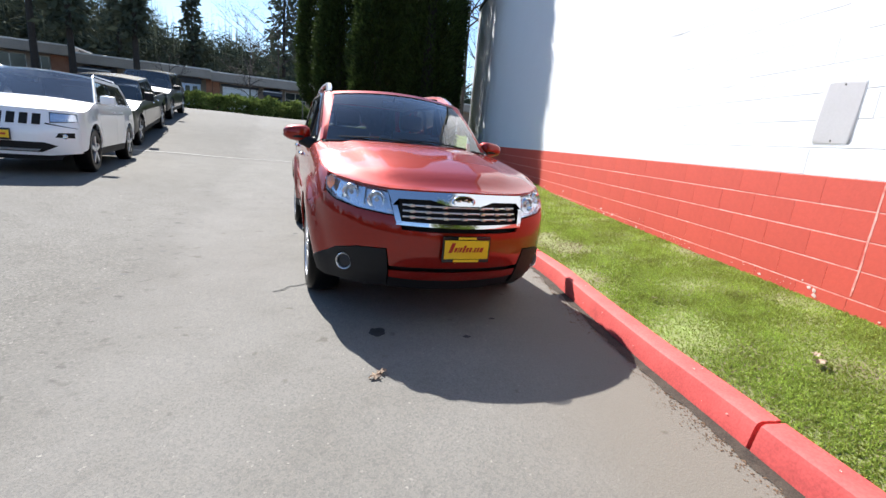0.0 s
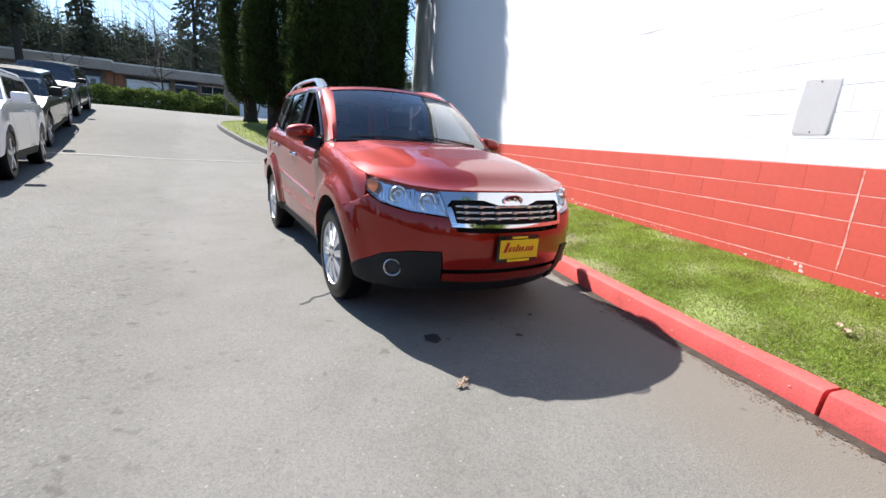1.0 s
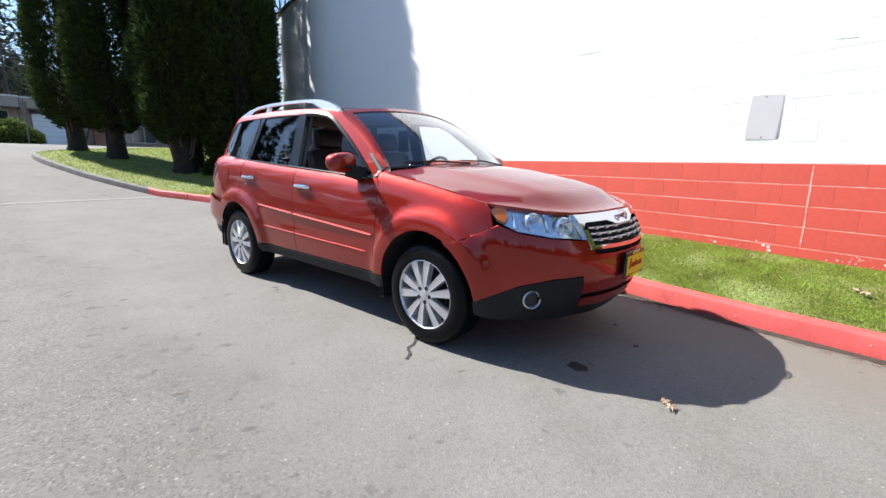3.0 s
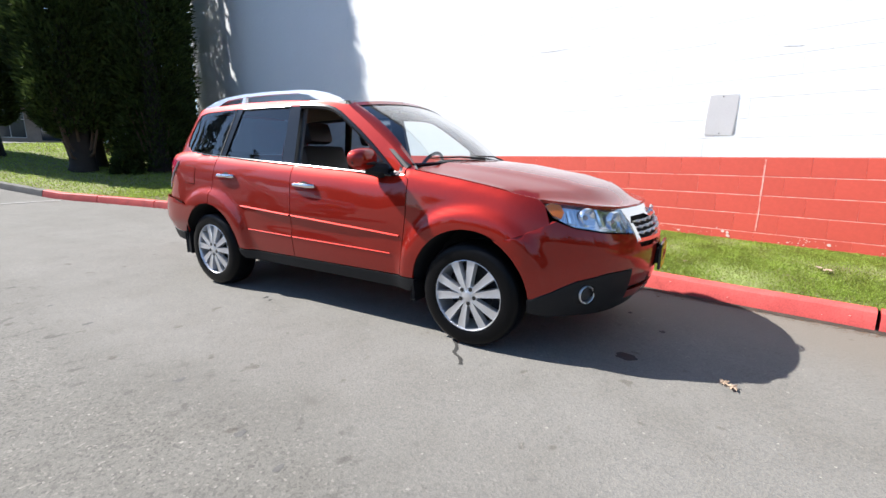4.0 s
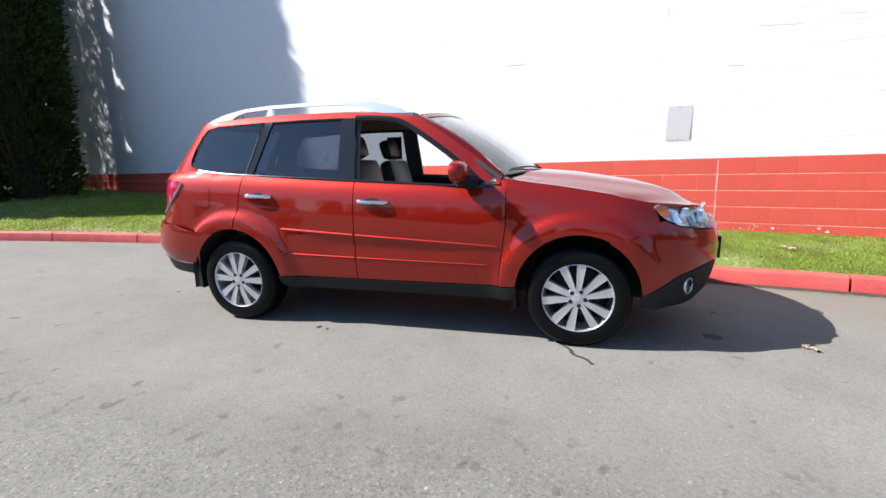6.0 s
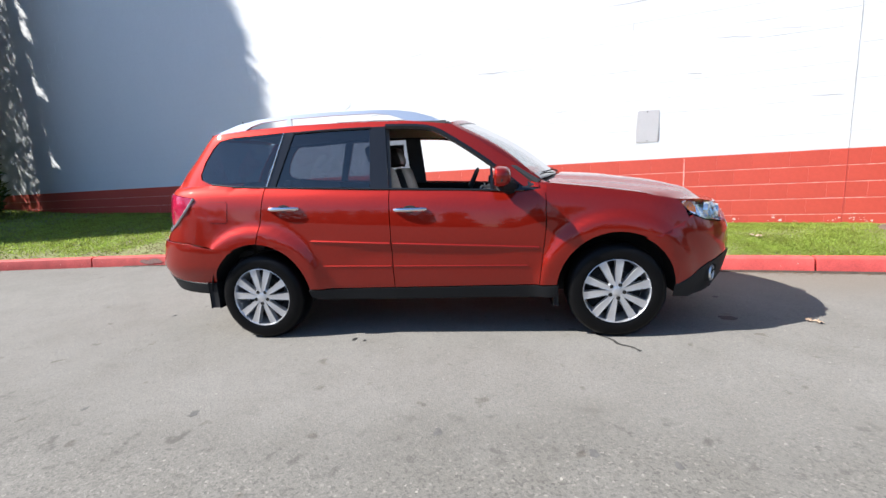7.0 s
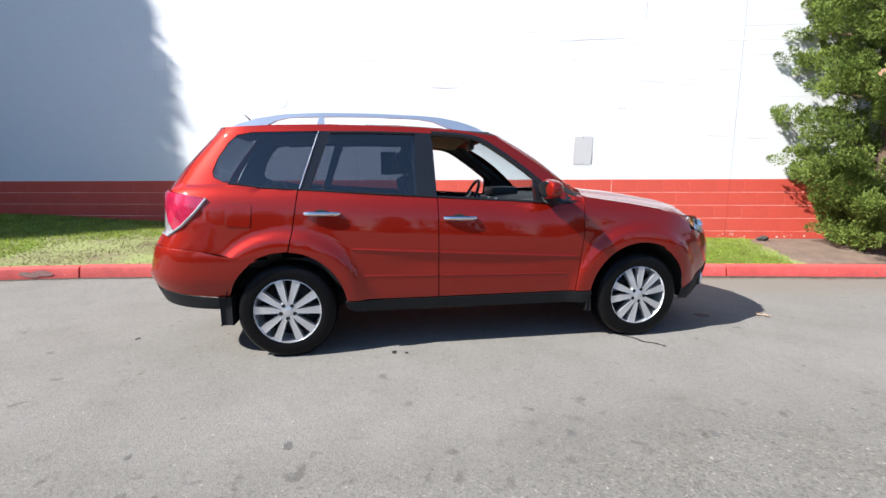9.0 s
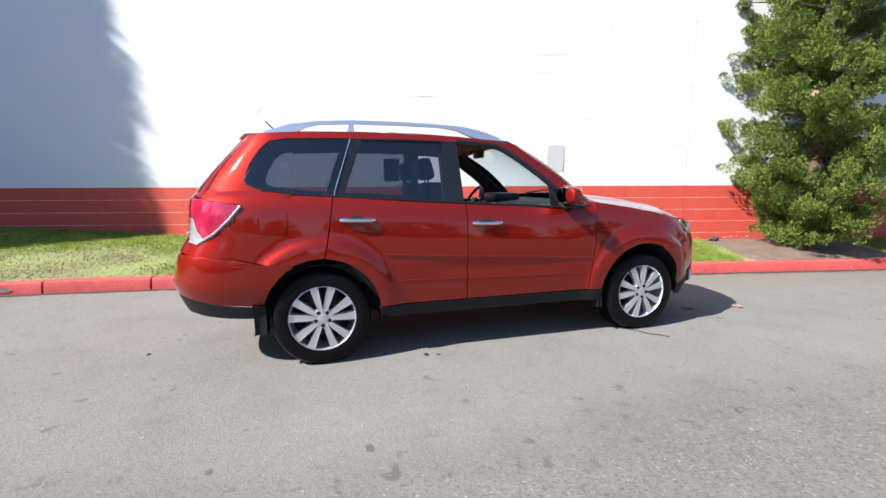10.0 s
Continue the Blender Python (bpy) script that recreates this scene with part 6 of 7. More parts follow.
    part("spoiler", panel([(20, 1.565), (20, 1.60), (-20, 1.60), (-20, 1.565)], lambda a, z: tail(a, z, 0.03), 6, 0.05, (0, -1, 0), 0.03), M_PAINT, car)
    for s in (-1, 1):
        part("tail_pillar", panel([(s * 35, 1.17), (s * 46, 1.16), (s * 42, 1.58), (s * 31, 1.58)], lambda a, z: tail(a, z, -0.006), 5, 0.015, (0, -1, 0), 0.05), M_PAINT, car)
    # fuel flap on the right flank, aerial on the roof
    fl = [(1.665, 1.065), (1.655, 1.078), (1.515, 1.070), (1.503, 1.058), (1.515, 0.925), (1.53, 0.915), (1.655, 0.922), (1.668, 0.935)]
    gap = bmesh.new()
    loop = [(-(side_x(y, z) + 0.0005), y, z) for y, z in fl + fl[:2]]
    tube(gap, loop, 0.0022, 5, False)
    part("fuel_flap_gap", gap, M_DARK, car, "dark gap round the fuel flap")
    part("fuel_flap", panel(fl, lambda y, z: (-(side_x(y, z) + 0.0025), y, z), 0.05, 0.004, (1, 0, 0)), M_PAINT, car)
    bm = bmesh.new()
    tube(bm, [(-0.25, 1.55, 1.60), (-0.25, 1.57, 1.625), (-0.25, 1.66, 1.72)], [0.02, 0.008, 0.003], 8)
    part("aerial", bm, M_CLAD, car, "short black roof aerial")
    # hidden bulk below and under the bonnet
    bm = bmesh.new()
    box(bm, (-0.56, -2.05, 0.26), (0.56, 1.75, 0.42), 0.03)
    box(bm, (-0.78, -0.86, 0.27), (0.78, 0.86, 0.40), 0.02)
    box(bm, (-0.56, -2.0, 0.30), (0.56, -0.88, 0.82), 0.05)
    box(bm, (-0.60, 1.0, 0.42), (0.60, 2.0, 0.62), 0.03)
    part("underbody", bm, M_DARK, car, "dark underbody")
    bm = bmesh.new()
    tube(bm, [(-0.62, WB + 0.02, 0.30), (0.62, WB + 0.02, 0.30)], 0.04, 8)
    tube(bm, [(-0.62, -WB, 0.30), (0.62, -WB, 0.30)], 0.035, 8)
    part("axle", bm, M_CLAD, car, "dark axle")
    # cabin
    bm = bmesh.new()
    box(bm, (-0.70, -0.95, 0.70), (0.70, -0.38, 1.10), 0.08)
    for v in bm.verts:
        if v.co.z > 0.9 and v.co.y > -0.6:
            v.co.z -= 0.03
    db = part("dashboard", bm, M_TRIM, car, "dark dashboard")
    part("instrument_hood", boxed((0.20, -0.68, 1.06), (0.54, -0.42, 1.15), 0.03), M_TRIM, db)
    part("centre_console", boxed((-0.12, -0.62, 0.42), (0.12, 0.25, 0.66), 0.04), M_TRIM, car, "dark centre console")
    part("centre_stack", boxed((-0.15, -0.50, 0.62), (0.15, -0.365, 1.06), 0.02), M_ALLOY_IN, db, "grey centre stack")
    m = Matrix.Translation((0.37, -0.24, 1.04)) @ Matrix.Rotation(radians(-65), 4, "X")
    bm = bmesh.new()
    tube(bm, [(0.185 * math.cos(a), 0.185 * math.sin(a), 0) for a in np.linspace(0, 2 * math.pi, 33)], 0.015, 8, False)
    box(bm, (-0.17, -0.02, -0.012), (0.17, 0.02, 0.008), 0.005)
    box(bm, (-0.06, -0.07, -0.02), (0.06, 0.05, 0.02), 0.015)
    bmesh.ops.transform(bm, matrix=m, verts=bm.verts)
    part("steering_wheel", bm, M_TRIM, car, "black steering wheel")
    seat(car, -0.36, 0.02, 0.25, 0.66)
    seat(car, 0.36, 0.02, 0.25, 0.66)
    seat(car, -0.36, 1.18, 0.30, 0.48, 0.11)
    seat(car, 0.36, 1.18, 0.30, 0.48, 0.11)
    part("cargo_floor", boxed((-0.62, 1.45, 0.60), (0.62, 2.0, 0.66), 0.02), M_TRIM, car, "dark cargo floor")
    bm = boxed((-0.115, -0.17, 1.475), (0.115, -0.145, 1.535), 0.012)
    tube(bm, [(0, -0.16, 1.535), (0, -0.20, 1.585)], 0.01, 6)
    part("door_speaker_trim", boxed((-0.70, -0.385, 0.90), (-0.56, -0.37, 0.96), 0.005), M_ALLOY_IN, db, "grey side air vent")
    part("glovebox", boxed((-0.62, -0.384, 0.74), (-0.18, -0.372, 0.92), 0.004), M_TRIM, db)
    for x in (-0.63, -0.12, 0.12, 0.63):
        bm2 = bmesh.new()
        lathe(bm2, [(0.0001, 0.004), (0.03, 0.004), (0.036, 0.012), (0.042, 0.010), (0.044, 0.0)], "Y", 16, (x, -0.372, 1.02))
        part("air_vent", bm2, M_ALLOY, db, "silver-ringed air vent")
    part("inner_mirror", bm, M_TRIM, car, "black interior mirror")
    part("window_sticker", boxed((0.690, 0.46, 1.27), (0.694, 0.62, 1.50), 0), M_TRIM, car, "dark rectangular window sticker")
    return car


red_car()

# ---------------------------------------------------------------- parked vehicles across the drive
M_WHITEPAINT = mat("white_car_paint", (0.86, 0.87, 0.89), 0.35, vary=0.02, scale=30, coat=1.0)
M_BLACKPAINT = mat("black_car_paint", (0.012, 0.013, 0.015), 0.3, vary=0.1, scale=30, coat=1.0)
M_GREYPAINT = mat("dark_grey_car_paint", (0.035, 0.037, 0.042), 0.32, 0.4, vary=0.1, scale=30, coat=1.0)


def parked(label, paint, at, wb, fo, ro, half, hood, belt, roof, screen0, screen1, roof1, rear1, rad, slots, group, bed=False, plate=True, lower=None):
    """A parked vehicle, nose towards -y, front axle at y = 0. Distances in metres from the front axle."""
    car = thing("parked_pickup" if bed else "parked_suv", label, "pickup" if bed else "car", group, at=at)
    nose_y, tail_y = -fo, wb + ro
    AIM["middle"] = Vector((0, wb / 2, 0.8))
    floor = 0.30

    def hw(y, z):
        w = half * lerp_list(z, [0.25, 0.5, 0.8, belt - 0.12, belt, belt + 0.02, roof], [0.93, 0.985, 1.0, 0.985, 0.945, 0.93, 0.74])
        if y < -0.45:
            w *= max(0.0, 1 - min(0.999, (-0.45 - y) / (fo - 0.45)) ** 2.6) ** (1 / 2.6)
        if y > wb + 0.4:
            w *= max(0.0, 1 - min(0.999, (y - wb - 0.4) / (ro - 0.4 + (0.05 if z < belt else -0.15 * (z - belt)))) ** 4.5) ** (1 / 4.5)
        for c in (0, wb):
            r = math.hypot(y - c, z - rad)
            w += 0.02 * smooth((rad + 0.20 - r) / 0.05) * smooth((r - 0.2) / 0.1) * smooth((1.1 - z) / 0.2)
        return w
    ar = rad + 0.065

    def arc(c, a0, a1):
        return [(c - ar * math.cos(radians(a)), rad + ar * math.sin(radians(a))) for a in np.linspace(a0, a1, 14)]
    def bz(x, y):
        t0 = smooth((y - nose_y) / (screen0 - nose_y))
        return hood - 0.10 + 0.06 * t0 + (belt - hood + 0.03) * t0 ** 2 + 0.05 * (1 - (x / half) ** 2) * smooth((y - nose_y) / 0.3)
    for s in (-1, 1):
        on = lambda off=0.0: (lambda y, z: (s * (hw(y, z) + off), y, z))
        mid = (screen0 + wb) / 2 + 0.1
        edge_f = (nose_y + 0.27, 0.37)
        part("fender", panel([edge_f, *[(y, min(belt - 0.005, bz(half * 0.95, y) - 0.003)) for y in np.linspace(nose_y + 0.27, screen0 - 0.01, 9)], (screen0 + 0.0, floor + 0.1)] + arc(0, 176, 4), on(), 0.09, 0.02, (-s, 0, 0)), paint, car)
        for nm, y0, y1 in (("front_door", screen0 + 0.008, mid - 0.004), ("rear_door", mid + 0.004, wb - ar + 0.02)):
            d = part(nm, panel([(y0, floor + 0.1), (y0, belt - 0.01), (y1, belt - 0.01), (y1, floor + 0.1)], on(), 0.1, 0.02, (-s, 0, 0)), paint, car)
            bm = bmesh.new()
            ye = y1 - 0.12
            tube(bm, [(s * (hw(ye - u, belt - 0.14) + 0.01 + 0.025 * math.sin(math.pi * u / 0.2)), ye - u, belt - 0.14) for u in (0, 0.05, 0.1, 0.15, 0.2)], 0.014, 6)
            part("door_handle", bm, paint if paint is M_WHITEPAINT else M_CHROME, d)
        part("quarter_panel", panel([(wb - ar + 0.028, floor + 0.15), (wb - ar + 0.028, belt - 0.01), (tail_y - 0.12, belt - 0.01), (tail_y - 0.10, 0.45)] + arc(wb, 172, 12), on(), 0.09, 0.02, (-s, 0, 0)), paint, car)
        part("sill", panel([(ar - 0.01, floor + 0.09), (wb - ar + 0.01, floor + 0.09), (wb - ar, floor - 0.03), (ar, floor - 0.03)], on(0.004), 0.2, 0.05, (-s, 0, 0)), M_CLAD if lower is None else lower, car, "dark sill")
        # greenhouse frame and glass
        r0, r1 = screen1, roof1
        base0, base1 = screen0 + 0.02, rear1
        frame_out = [(base0, belt), (r0, roof - 0.05), (r1, roof - 0.05), (base1, belt)]
        lo, hi = belt + 0.03, roof - 0.11
        def yy(z, a, b):
            return a + (b - a) * (z - belt) / (roof - 0.05 - belt)
        a0 = [(yy(lo, base0, r0) + 0.14, lo), (yy(hi, base0, r0) + 0.10, hi), (yy(hi, base1, r1) - 0.10, hi), (yy(lo, base1, r1) - 0.12, lo)]
        ring = [frame_out[0], frame_out[1], frame_out[2], frame_out[3], a0[3], a0[2], a0[1], a0[0]]
        part("side_frame", panel(ring, on(), 0.12, 0.03, (-s, 0, 0)), paint, car)
        cuts = [0.0, 0.40, 0.44, 0.76, 0.79, 1.0] if not bed else [0.0, 0.52, 0.57, 1.0]
        for i in range(0, len(cuts), 2):
            u0, u1 = cuts[i], cuts[i + 1]
            g = [(a0[0][0] + (a0[3][0] - a0[0][0]) * u0, lo), (a0[1][0] + (a0[2][0] - a0[1][0]) * u0, hi), (a0[1][0] + (a0[2][0] - a0[1][0]) * u1, hi), (a0[0][0] + (a0[3][0] - a0[0][0]) * u1, lo)]
            part("side_window", panel(g, on(-0.012), 0.2, 0, (0, 0, 0)), M_TINT, car, "dark side glass")
            if i:
                up = cuts[i - 1]
                g = [(a0[0][0] + (a0[3][0] - a0[0][0]) * up, lo), (a0[1][0] + (a0[2][0] - a0[1][0]) * up, hi), (a0[1][0] + (a0[2][0] - a0[1][0]) * u0, hi), (a0[0][0] + (a0[3][0] - a0[0][0]) * u0, lo)]
                part("pillar", panel(g, on(-0.004), 0.2, 0.03, (-s, 0, 0)), M_GLOSSBLACK, car, "black pillar")
        # mirror
        bm = boxed((s * (half - 0.04), screen0 + 0.20, belt - 0.01), (s * (half + 0.20), screen0 + 0.33, belt + 0.15 + (0.08 if bed else 0)), 0.045)
        mr = part("wing_mirror", bm, paint if paint is M_WHITEPAINT else M_CLAD, car, "door mirror")
        # wheels
        for c in (0, wb):
            bm = bmesh.new()
            w = 0.23
            xo = half - 0.015
            prof = [(rad * 0.66, 0.0), (rad * 0.72, 0.01), (rad * 0.88, 0.008), (rad * 0.97, -0.02), (rad, -0.05), (rad, -w + 0.05), (rad * 0.95, -w), (rad * 0.66, -w)]
            lathe(bm, [(p, s * (xo + q)) for p, q in prof], "X", 32, (0, c, rad - 0.004))
            ty = part("tyre", bm, M_TYRE, car, "black tyre")
            bm = bmesh.new()
            lathe(bm, [(rad * 0.67, 0.0), (rad * 0.66, 0.008), (rad * 0.62, 0.0), (rad * 0.60, -0.06), (rad * 0.3, -0.07), (0.001, -0.07)], "X", 28)
            for v in bm.verts:
                v.co.x *= s
            bmesh.ops.transform(bm, matrix=Matrix.Translation((s * xo, c, rad - 0.004)), verts=bm.verts)
            rim = part("rim", bm, M_ALLOY_IN, car, "wheel barrel coloured near-black as if in shade")
            for k in range(5):
                a = radians(k * 72 + 18)
                bm = bmesh.new()
                box(bm, (-0.03, 0.02, -0.05), (0.012, rad * 0.63, 0.05), 0.01)
                for v in bm.verts:
                    v.co.z *= 0.55 + 0.9 * v.co.y
                    v.co.x *= s
                bmesh.ops.transform(bm, matrix=Matrix.Translation((s * xo, c, rad - 0.004)) @ Matrix.Rotation(a, 4, "X"), verts=bm.verts)
                part("spoke", bm, M_ALLOY, rim, "silver spoke")
    rw0 = hw(1.2, roof - 0.05) - 0.05
    # nose
    def face(x, z, out=0.0):
        w = half * 0.995
        out += 0.06 * smooth((z - 0.25) / 0.25) * smooth((0.86 - z) / 0.2) - 0.03
        q = min(0.999, abs(x) / w)
        return (x, -0.45 - (fo - 0.45 - 0.13 * smooth((z - 0.75) / (hood - 0.75))) * max(0.02, 1 - q ** 2.6) ** (1 / 2.6) - out, z)
    hx = half * 0.955
    part("front_bumper", panel([(-hx, 0.36), (-hx, 0.74), (-half * 0.5, 0.80), (half * 0.5, 0.80), (hx, 0.74), (hx, 0.36), (half * 0.6, 0.32), (-half * 0.6, 0.32)], face, 0.08, 0.03, (0, 1, 0)), paint, car)
    part("nose_panel", panel([(-half * 0.955, 0.745), (-half * 0.955, hood - 0.103), (0, hood - 0.098), (half * 0.955, hood - 0.103), (half * 0.955, 0.745), (half * 0.5, 0.825), (-half * 0.5, 0.825)], face, 0.08, 0.03, (0, 1, 0)), paint, car)
    part("lower_grille", panel([(-half * 0.50, 0.37), (-half * 0.70, 0.47), (-half * 0.55, 0.52), (half * 0.55, 0.52), (half * 0.70, 0.47), (half * 0.50, 0.37)], lambda x, z: face(x, z, 0.004), 0.1, 0.01, (0, 1, 0)), M_DARK, car, "black lower intake")
    part("air_dam", panel([(-half * 0.7, 0.25), (-half * 0.75, 0.35), (half * 0.75, 0.35), (half * 0.7, 0.25)], lambda x, z: face(x, z, -0.03), 0.1, 0.03, (0, 1, 0)), M_CLAD, car, "dark plastic air dam")
    if slots:
        for s in (-1, 1):
            bm = bmesh.new()
            yy0, yy1 = screen1 + 0.15, roof1 - 0.1
            tube(bm, [(s * rw0, yy0, roof - 0.045), (s * rw0, yy0 + 0.12, roof + 0.0), (s * rw0, yy1 - 0.12, roof + 0.0), (s * rw0, yy1, roof - 0.045)], 0.016, 6)
            part("roof_rail", bm, M_SATIN, car, "silver roof rail")
        part("skid_bar", panel([(-half * 0.45, 0.385), (-half * 0.5, 0.415), (half * 0.5, 0.415), (half * 0.45, 0.385)], lambda x, z: face(x, z, 0.012), 0.1, 0.02, (0, 1, 0)), M_SATIN, car, "silver bar in the lower intake")
    gz0, gz1 = 0.76, hood - 0.13
    gr = part("grille", panel([(-half * 0.55, gz0), (-half * 0.58, gz1), (half * 0.58, gz1), (half * 0.55, gz0)], lambda x, z: face(x, z, 0.004), 0.1, 0.01, (0, 1, 0)), paint if slots else M_CHROME, car, "grille surround")
    n = slots or 1
    sw = half * 1.06 / n
    for i in range(n):
        c = -half * 0.53 + sw * (i + 0.5)
        k = sw * (0.33 if slots else 0.46)
        part("grille_slot", panel([(c - k, gz0 + 0.02), (c - k, gz1 - 0.02), (c + k, gz1 - 0.02), (c + k, gz0 + 0.02)], lambda x, z: face(x, z, 0.009), 0.1, 0.005, (0, 1, 0)), M_DARK, gr, "black grille opening")
    for s in (-1, 1):
        lp = [(s * half * 0.62, gz0 + 0.07), (s * half * 0.61, gz1 + 0.0), (s * half * 0.945, gz1 - 0.005), (s * half * 0.945, gz0 + 0.10)]
        cx, cz = sum(p[0] for p in lp) / 4, sum(p[1] for p in lp) / 4
        big = [(cx + (x - cx) * 1.07, cz + (z - cz) * 1.22) for x, z in lp]
        part("lamp_surround", panel(big, lambda x, z: face(x, z, 0.003), 0.06, 0.01, (0, 1, 0)), M_DARK, car, "black lamp surround")
        hl = part("headlamp", panel(lp, lambda x, z: face(x, z, 0.006), 0.06, 0.02, (0, 1, 0)), M_REFLECT, car, "headlamp")
        part("lens", panel(lp, lambda x, z: face(x, z, 0.012), 0.06, 0, (0, 1, 0)), M_LENS, hl, "clear lamp glass")
        bm = bmesh.new()
        lathe(bm, [(0.001, -0.01), (0.03, -0.012), (0.045, 0.01)], "Y", 16)
        p = Vector(face(s * half * 0.78, 0.62, 0.0))
        bmesh.ops.transform(bm, matrix=Matrix.Translation(p), verts=bm.verts)
        part("fog_recess", panel([(s * half * 0.68, 0.60), (s * half * 0.72, 0.67), (s * half * 0.90, 0.68), (s * half * 0.90, 0.60)], lambda x, z: face(x, z, 0.004), 0.06, 0.01, (0, 1, 0)), M_DARK, car, "black fog lamp recess")
        part("fog_lamp", bm, M_REFLECT, car, "fog lamp")
    if plate:
        y = face(0, 0.65)[1]
        pf = part("plate_frame", boxed((-0.26, y - 0.03, 0.53), (0.06, y - 0.005, 0.70), 0.004, Matrix.Translation((0.1, 0, 0))), M_GLOSSBLACK, car, "black plate frame")
        part("plate_panel", boxed((-0.145, y - 0.036, 0.56), (0.145, y - 0.0305, 0.67), 0.001), M_YELLOW, pf, "yellow dealer plate")
        part("plate_bar", boxed((-0.11, y - 0.039, 0.60), (0.11, y - 0.0365, 0.63), 0.001), M_PLATERED, pf, "red print bar")
    # bonnet, screen, roof
    pts = [(face(x, hood - 0.1)[0], face(x, hood - 0.1)[1]) for x in np.linspace(half * 0.94, -half * 0.94, 17)]
    pts = [(hw(screen0, belt) - 0.01, screen0), (hw(-0.3, hood - 0.08) - 0.012, -0.3)] + pts + [(-hw(-0.3, hood - 0.08) + 0.012, -0.3), (-hw(screen0, belt) + 0.01, screen0)]
    part("bonnet", panel(pts, lambda x, y: (x, y, bz(x, y)), 0.1, 0.03, (0, 0, -1)), paint, car)
    def scr(u, v):
        w = hw(0.6, belt) * (1 - v) + hw(1.0, roof - 0.05) * v
        y = (screen0 - 0.12 * (1 - u * u)) * (1 - v) + (screen1 - 0.08 * (1 - u * u)) * v
        return (u * w * 0.98, y, (belt + 0.01) * (1 - v) + (roof - 0.045 + 0.03 * (1 - u * u)) * v)
    part("windscreen", panel([(-1, 0), (-1, 1), (1, 1), (1, 0)], scr, 0.2, 0, (0, 0, 0)), M_SCREEN, car, "dark windscreen")
    rw = hw(1.2, roof - 0.05)
    part("roof", panel([(-rw, screen1 - 0.01), (0, screen1 - 0.09), (rw, screen1 - 0.01), (rw, roof1 + 0.02), (-rw, roof1 + 0.02)], lambda x, y: (x, y, roof - 0.05 + 0.05 * (1 - (x / rw) ** 2)), 0.15, 0.03, (0, 0, -1)), paint, car)
    part("back_panel", panel([(-rw, roof - 0.05), (rw, roof - 0.05), (half * 0.9, belt), (-half * 0.9, belt)], lambda x, z: (x, rear1 + (roof1 - rear1) * (z - belt) / (roof - belt), z), 0.2, 0.02, (0, -1, 0)), M_TINT, car, "dark rear glass")
    part("tailgate", panel([(-half * 0.92, 0.45), (-half * 0.92, belt), (half * 0.92, belt), (half * 0.92, 0.45)], lambda x, z: (x, tail_y - 0.06 - 0.06 * (x / half) ** 4, z), 0.2, 0.03, (0, -1, 0)), paint, car)
    if bed:
        part("bed_floor", boxed((-half * 0.85, rear1, belt - 0.45), (half * 0.85, tail_y - 0.1, belt - 0.40), 0.01), M_CLAD, car, "dark load bed")
        part("bed_front", boxed((-half * 0.9, rear1 - 0.03, 0.5), (half * 0.9, rear1 + 0.03, belt), 0.01), paint, car)
    else:
        part("rear_shelf", boxed((-half * 0.88, rear1 - 0.3, belt - 0.1), (half * 0.88, tail_y - 0.14, belt - 0.02), 0.02), M_TRIM, car, "dark load cover")
    bm = bmesh.new()
    box(bm, (-half * 0.66, nose_y + 0.25, 0.28), (half * 0.66, tail_y - 0.25, 0.60), 0.03)
    box(bm, (-half * 0.66, nose_y + 0.3, 0.5), (half * 0.66, screen0 + 0.25, hood - 0.2), 0.03)
    box(bm, (-half * 0.9, ar, 0.30), (half * 0.9, wb - ar, 0.45), 0.02)
    part("underbody", bm, M_DARK, car, "dark underbody")
    bm = bmesh.new()
    for x in (-0.38, 0.38):
        box(bm, (x - 0.24, screen1 + 0.35, 0.6), (x + 0.24, screen1 + 0.50, belt + 0.30), 0.06)
    part("seats", bm, M_SEAT, car, "dark seats")
    return car


def stand(x, y, yaw):
    slope = math.atan2(road_z(x, y + 3.0) - road_z(x, y), 3.0)
    return Matrix.Translation((x, y, road_z(x, y) - 0.004)) @ Matrix.Rotation(radians(yaw), 4, "Z") @ Matrix.Rotation(slope, 4, "X")


parked("white sport utility vehicle with a dark slotted grille", M_WHITEPAINT, stand(-5.05, 4.75, 5), 2.915, 0.93, 0.98, 0.965, 1.09, 1.18, 1.70, 0.45, 1.25, 3.35, 3.72, 0.385, 7, "row of parked vehicles")
parked("black crew-cab pickup truck with big mirrors, parked behind the white vehicle", M_BLACKPAINT, stand(-5.72, 10.35, 3), 3.55, 0.98, 1.15, 0.99, 1.08, 1.14, 1.70, 0.75, 1.35, 2.75, 2.9, 0.41, 0, "row of parked vehicles", bed=True, plate=False)
parked("dark grey sport utility vehicle at the end of the parked row", M_GREYPAINT, stand(-6.1, 16.6, 2), 2.9, 0.95, 1.0, 0.98, 1.08, 1.12, 1.72, 0.55, 1.2, 3.4, 3.75, 0.40, 0, "row of parked vehicles", plate=False)

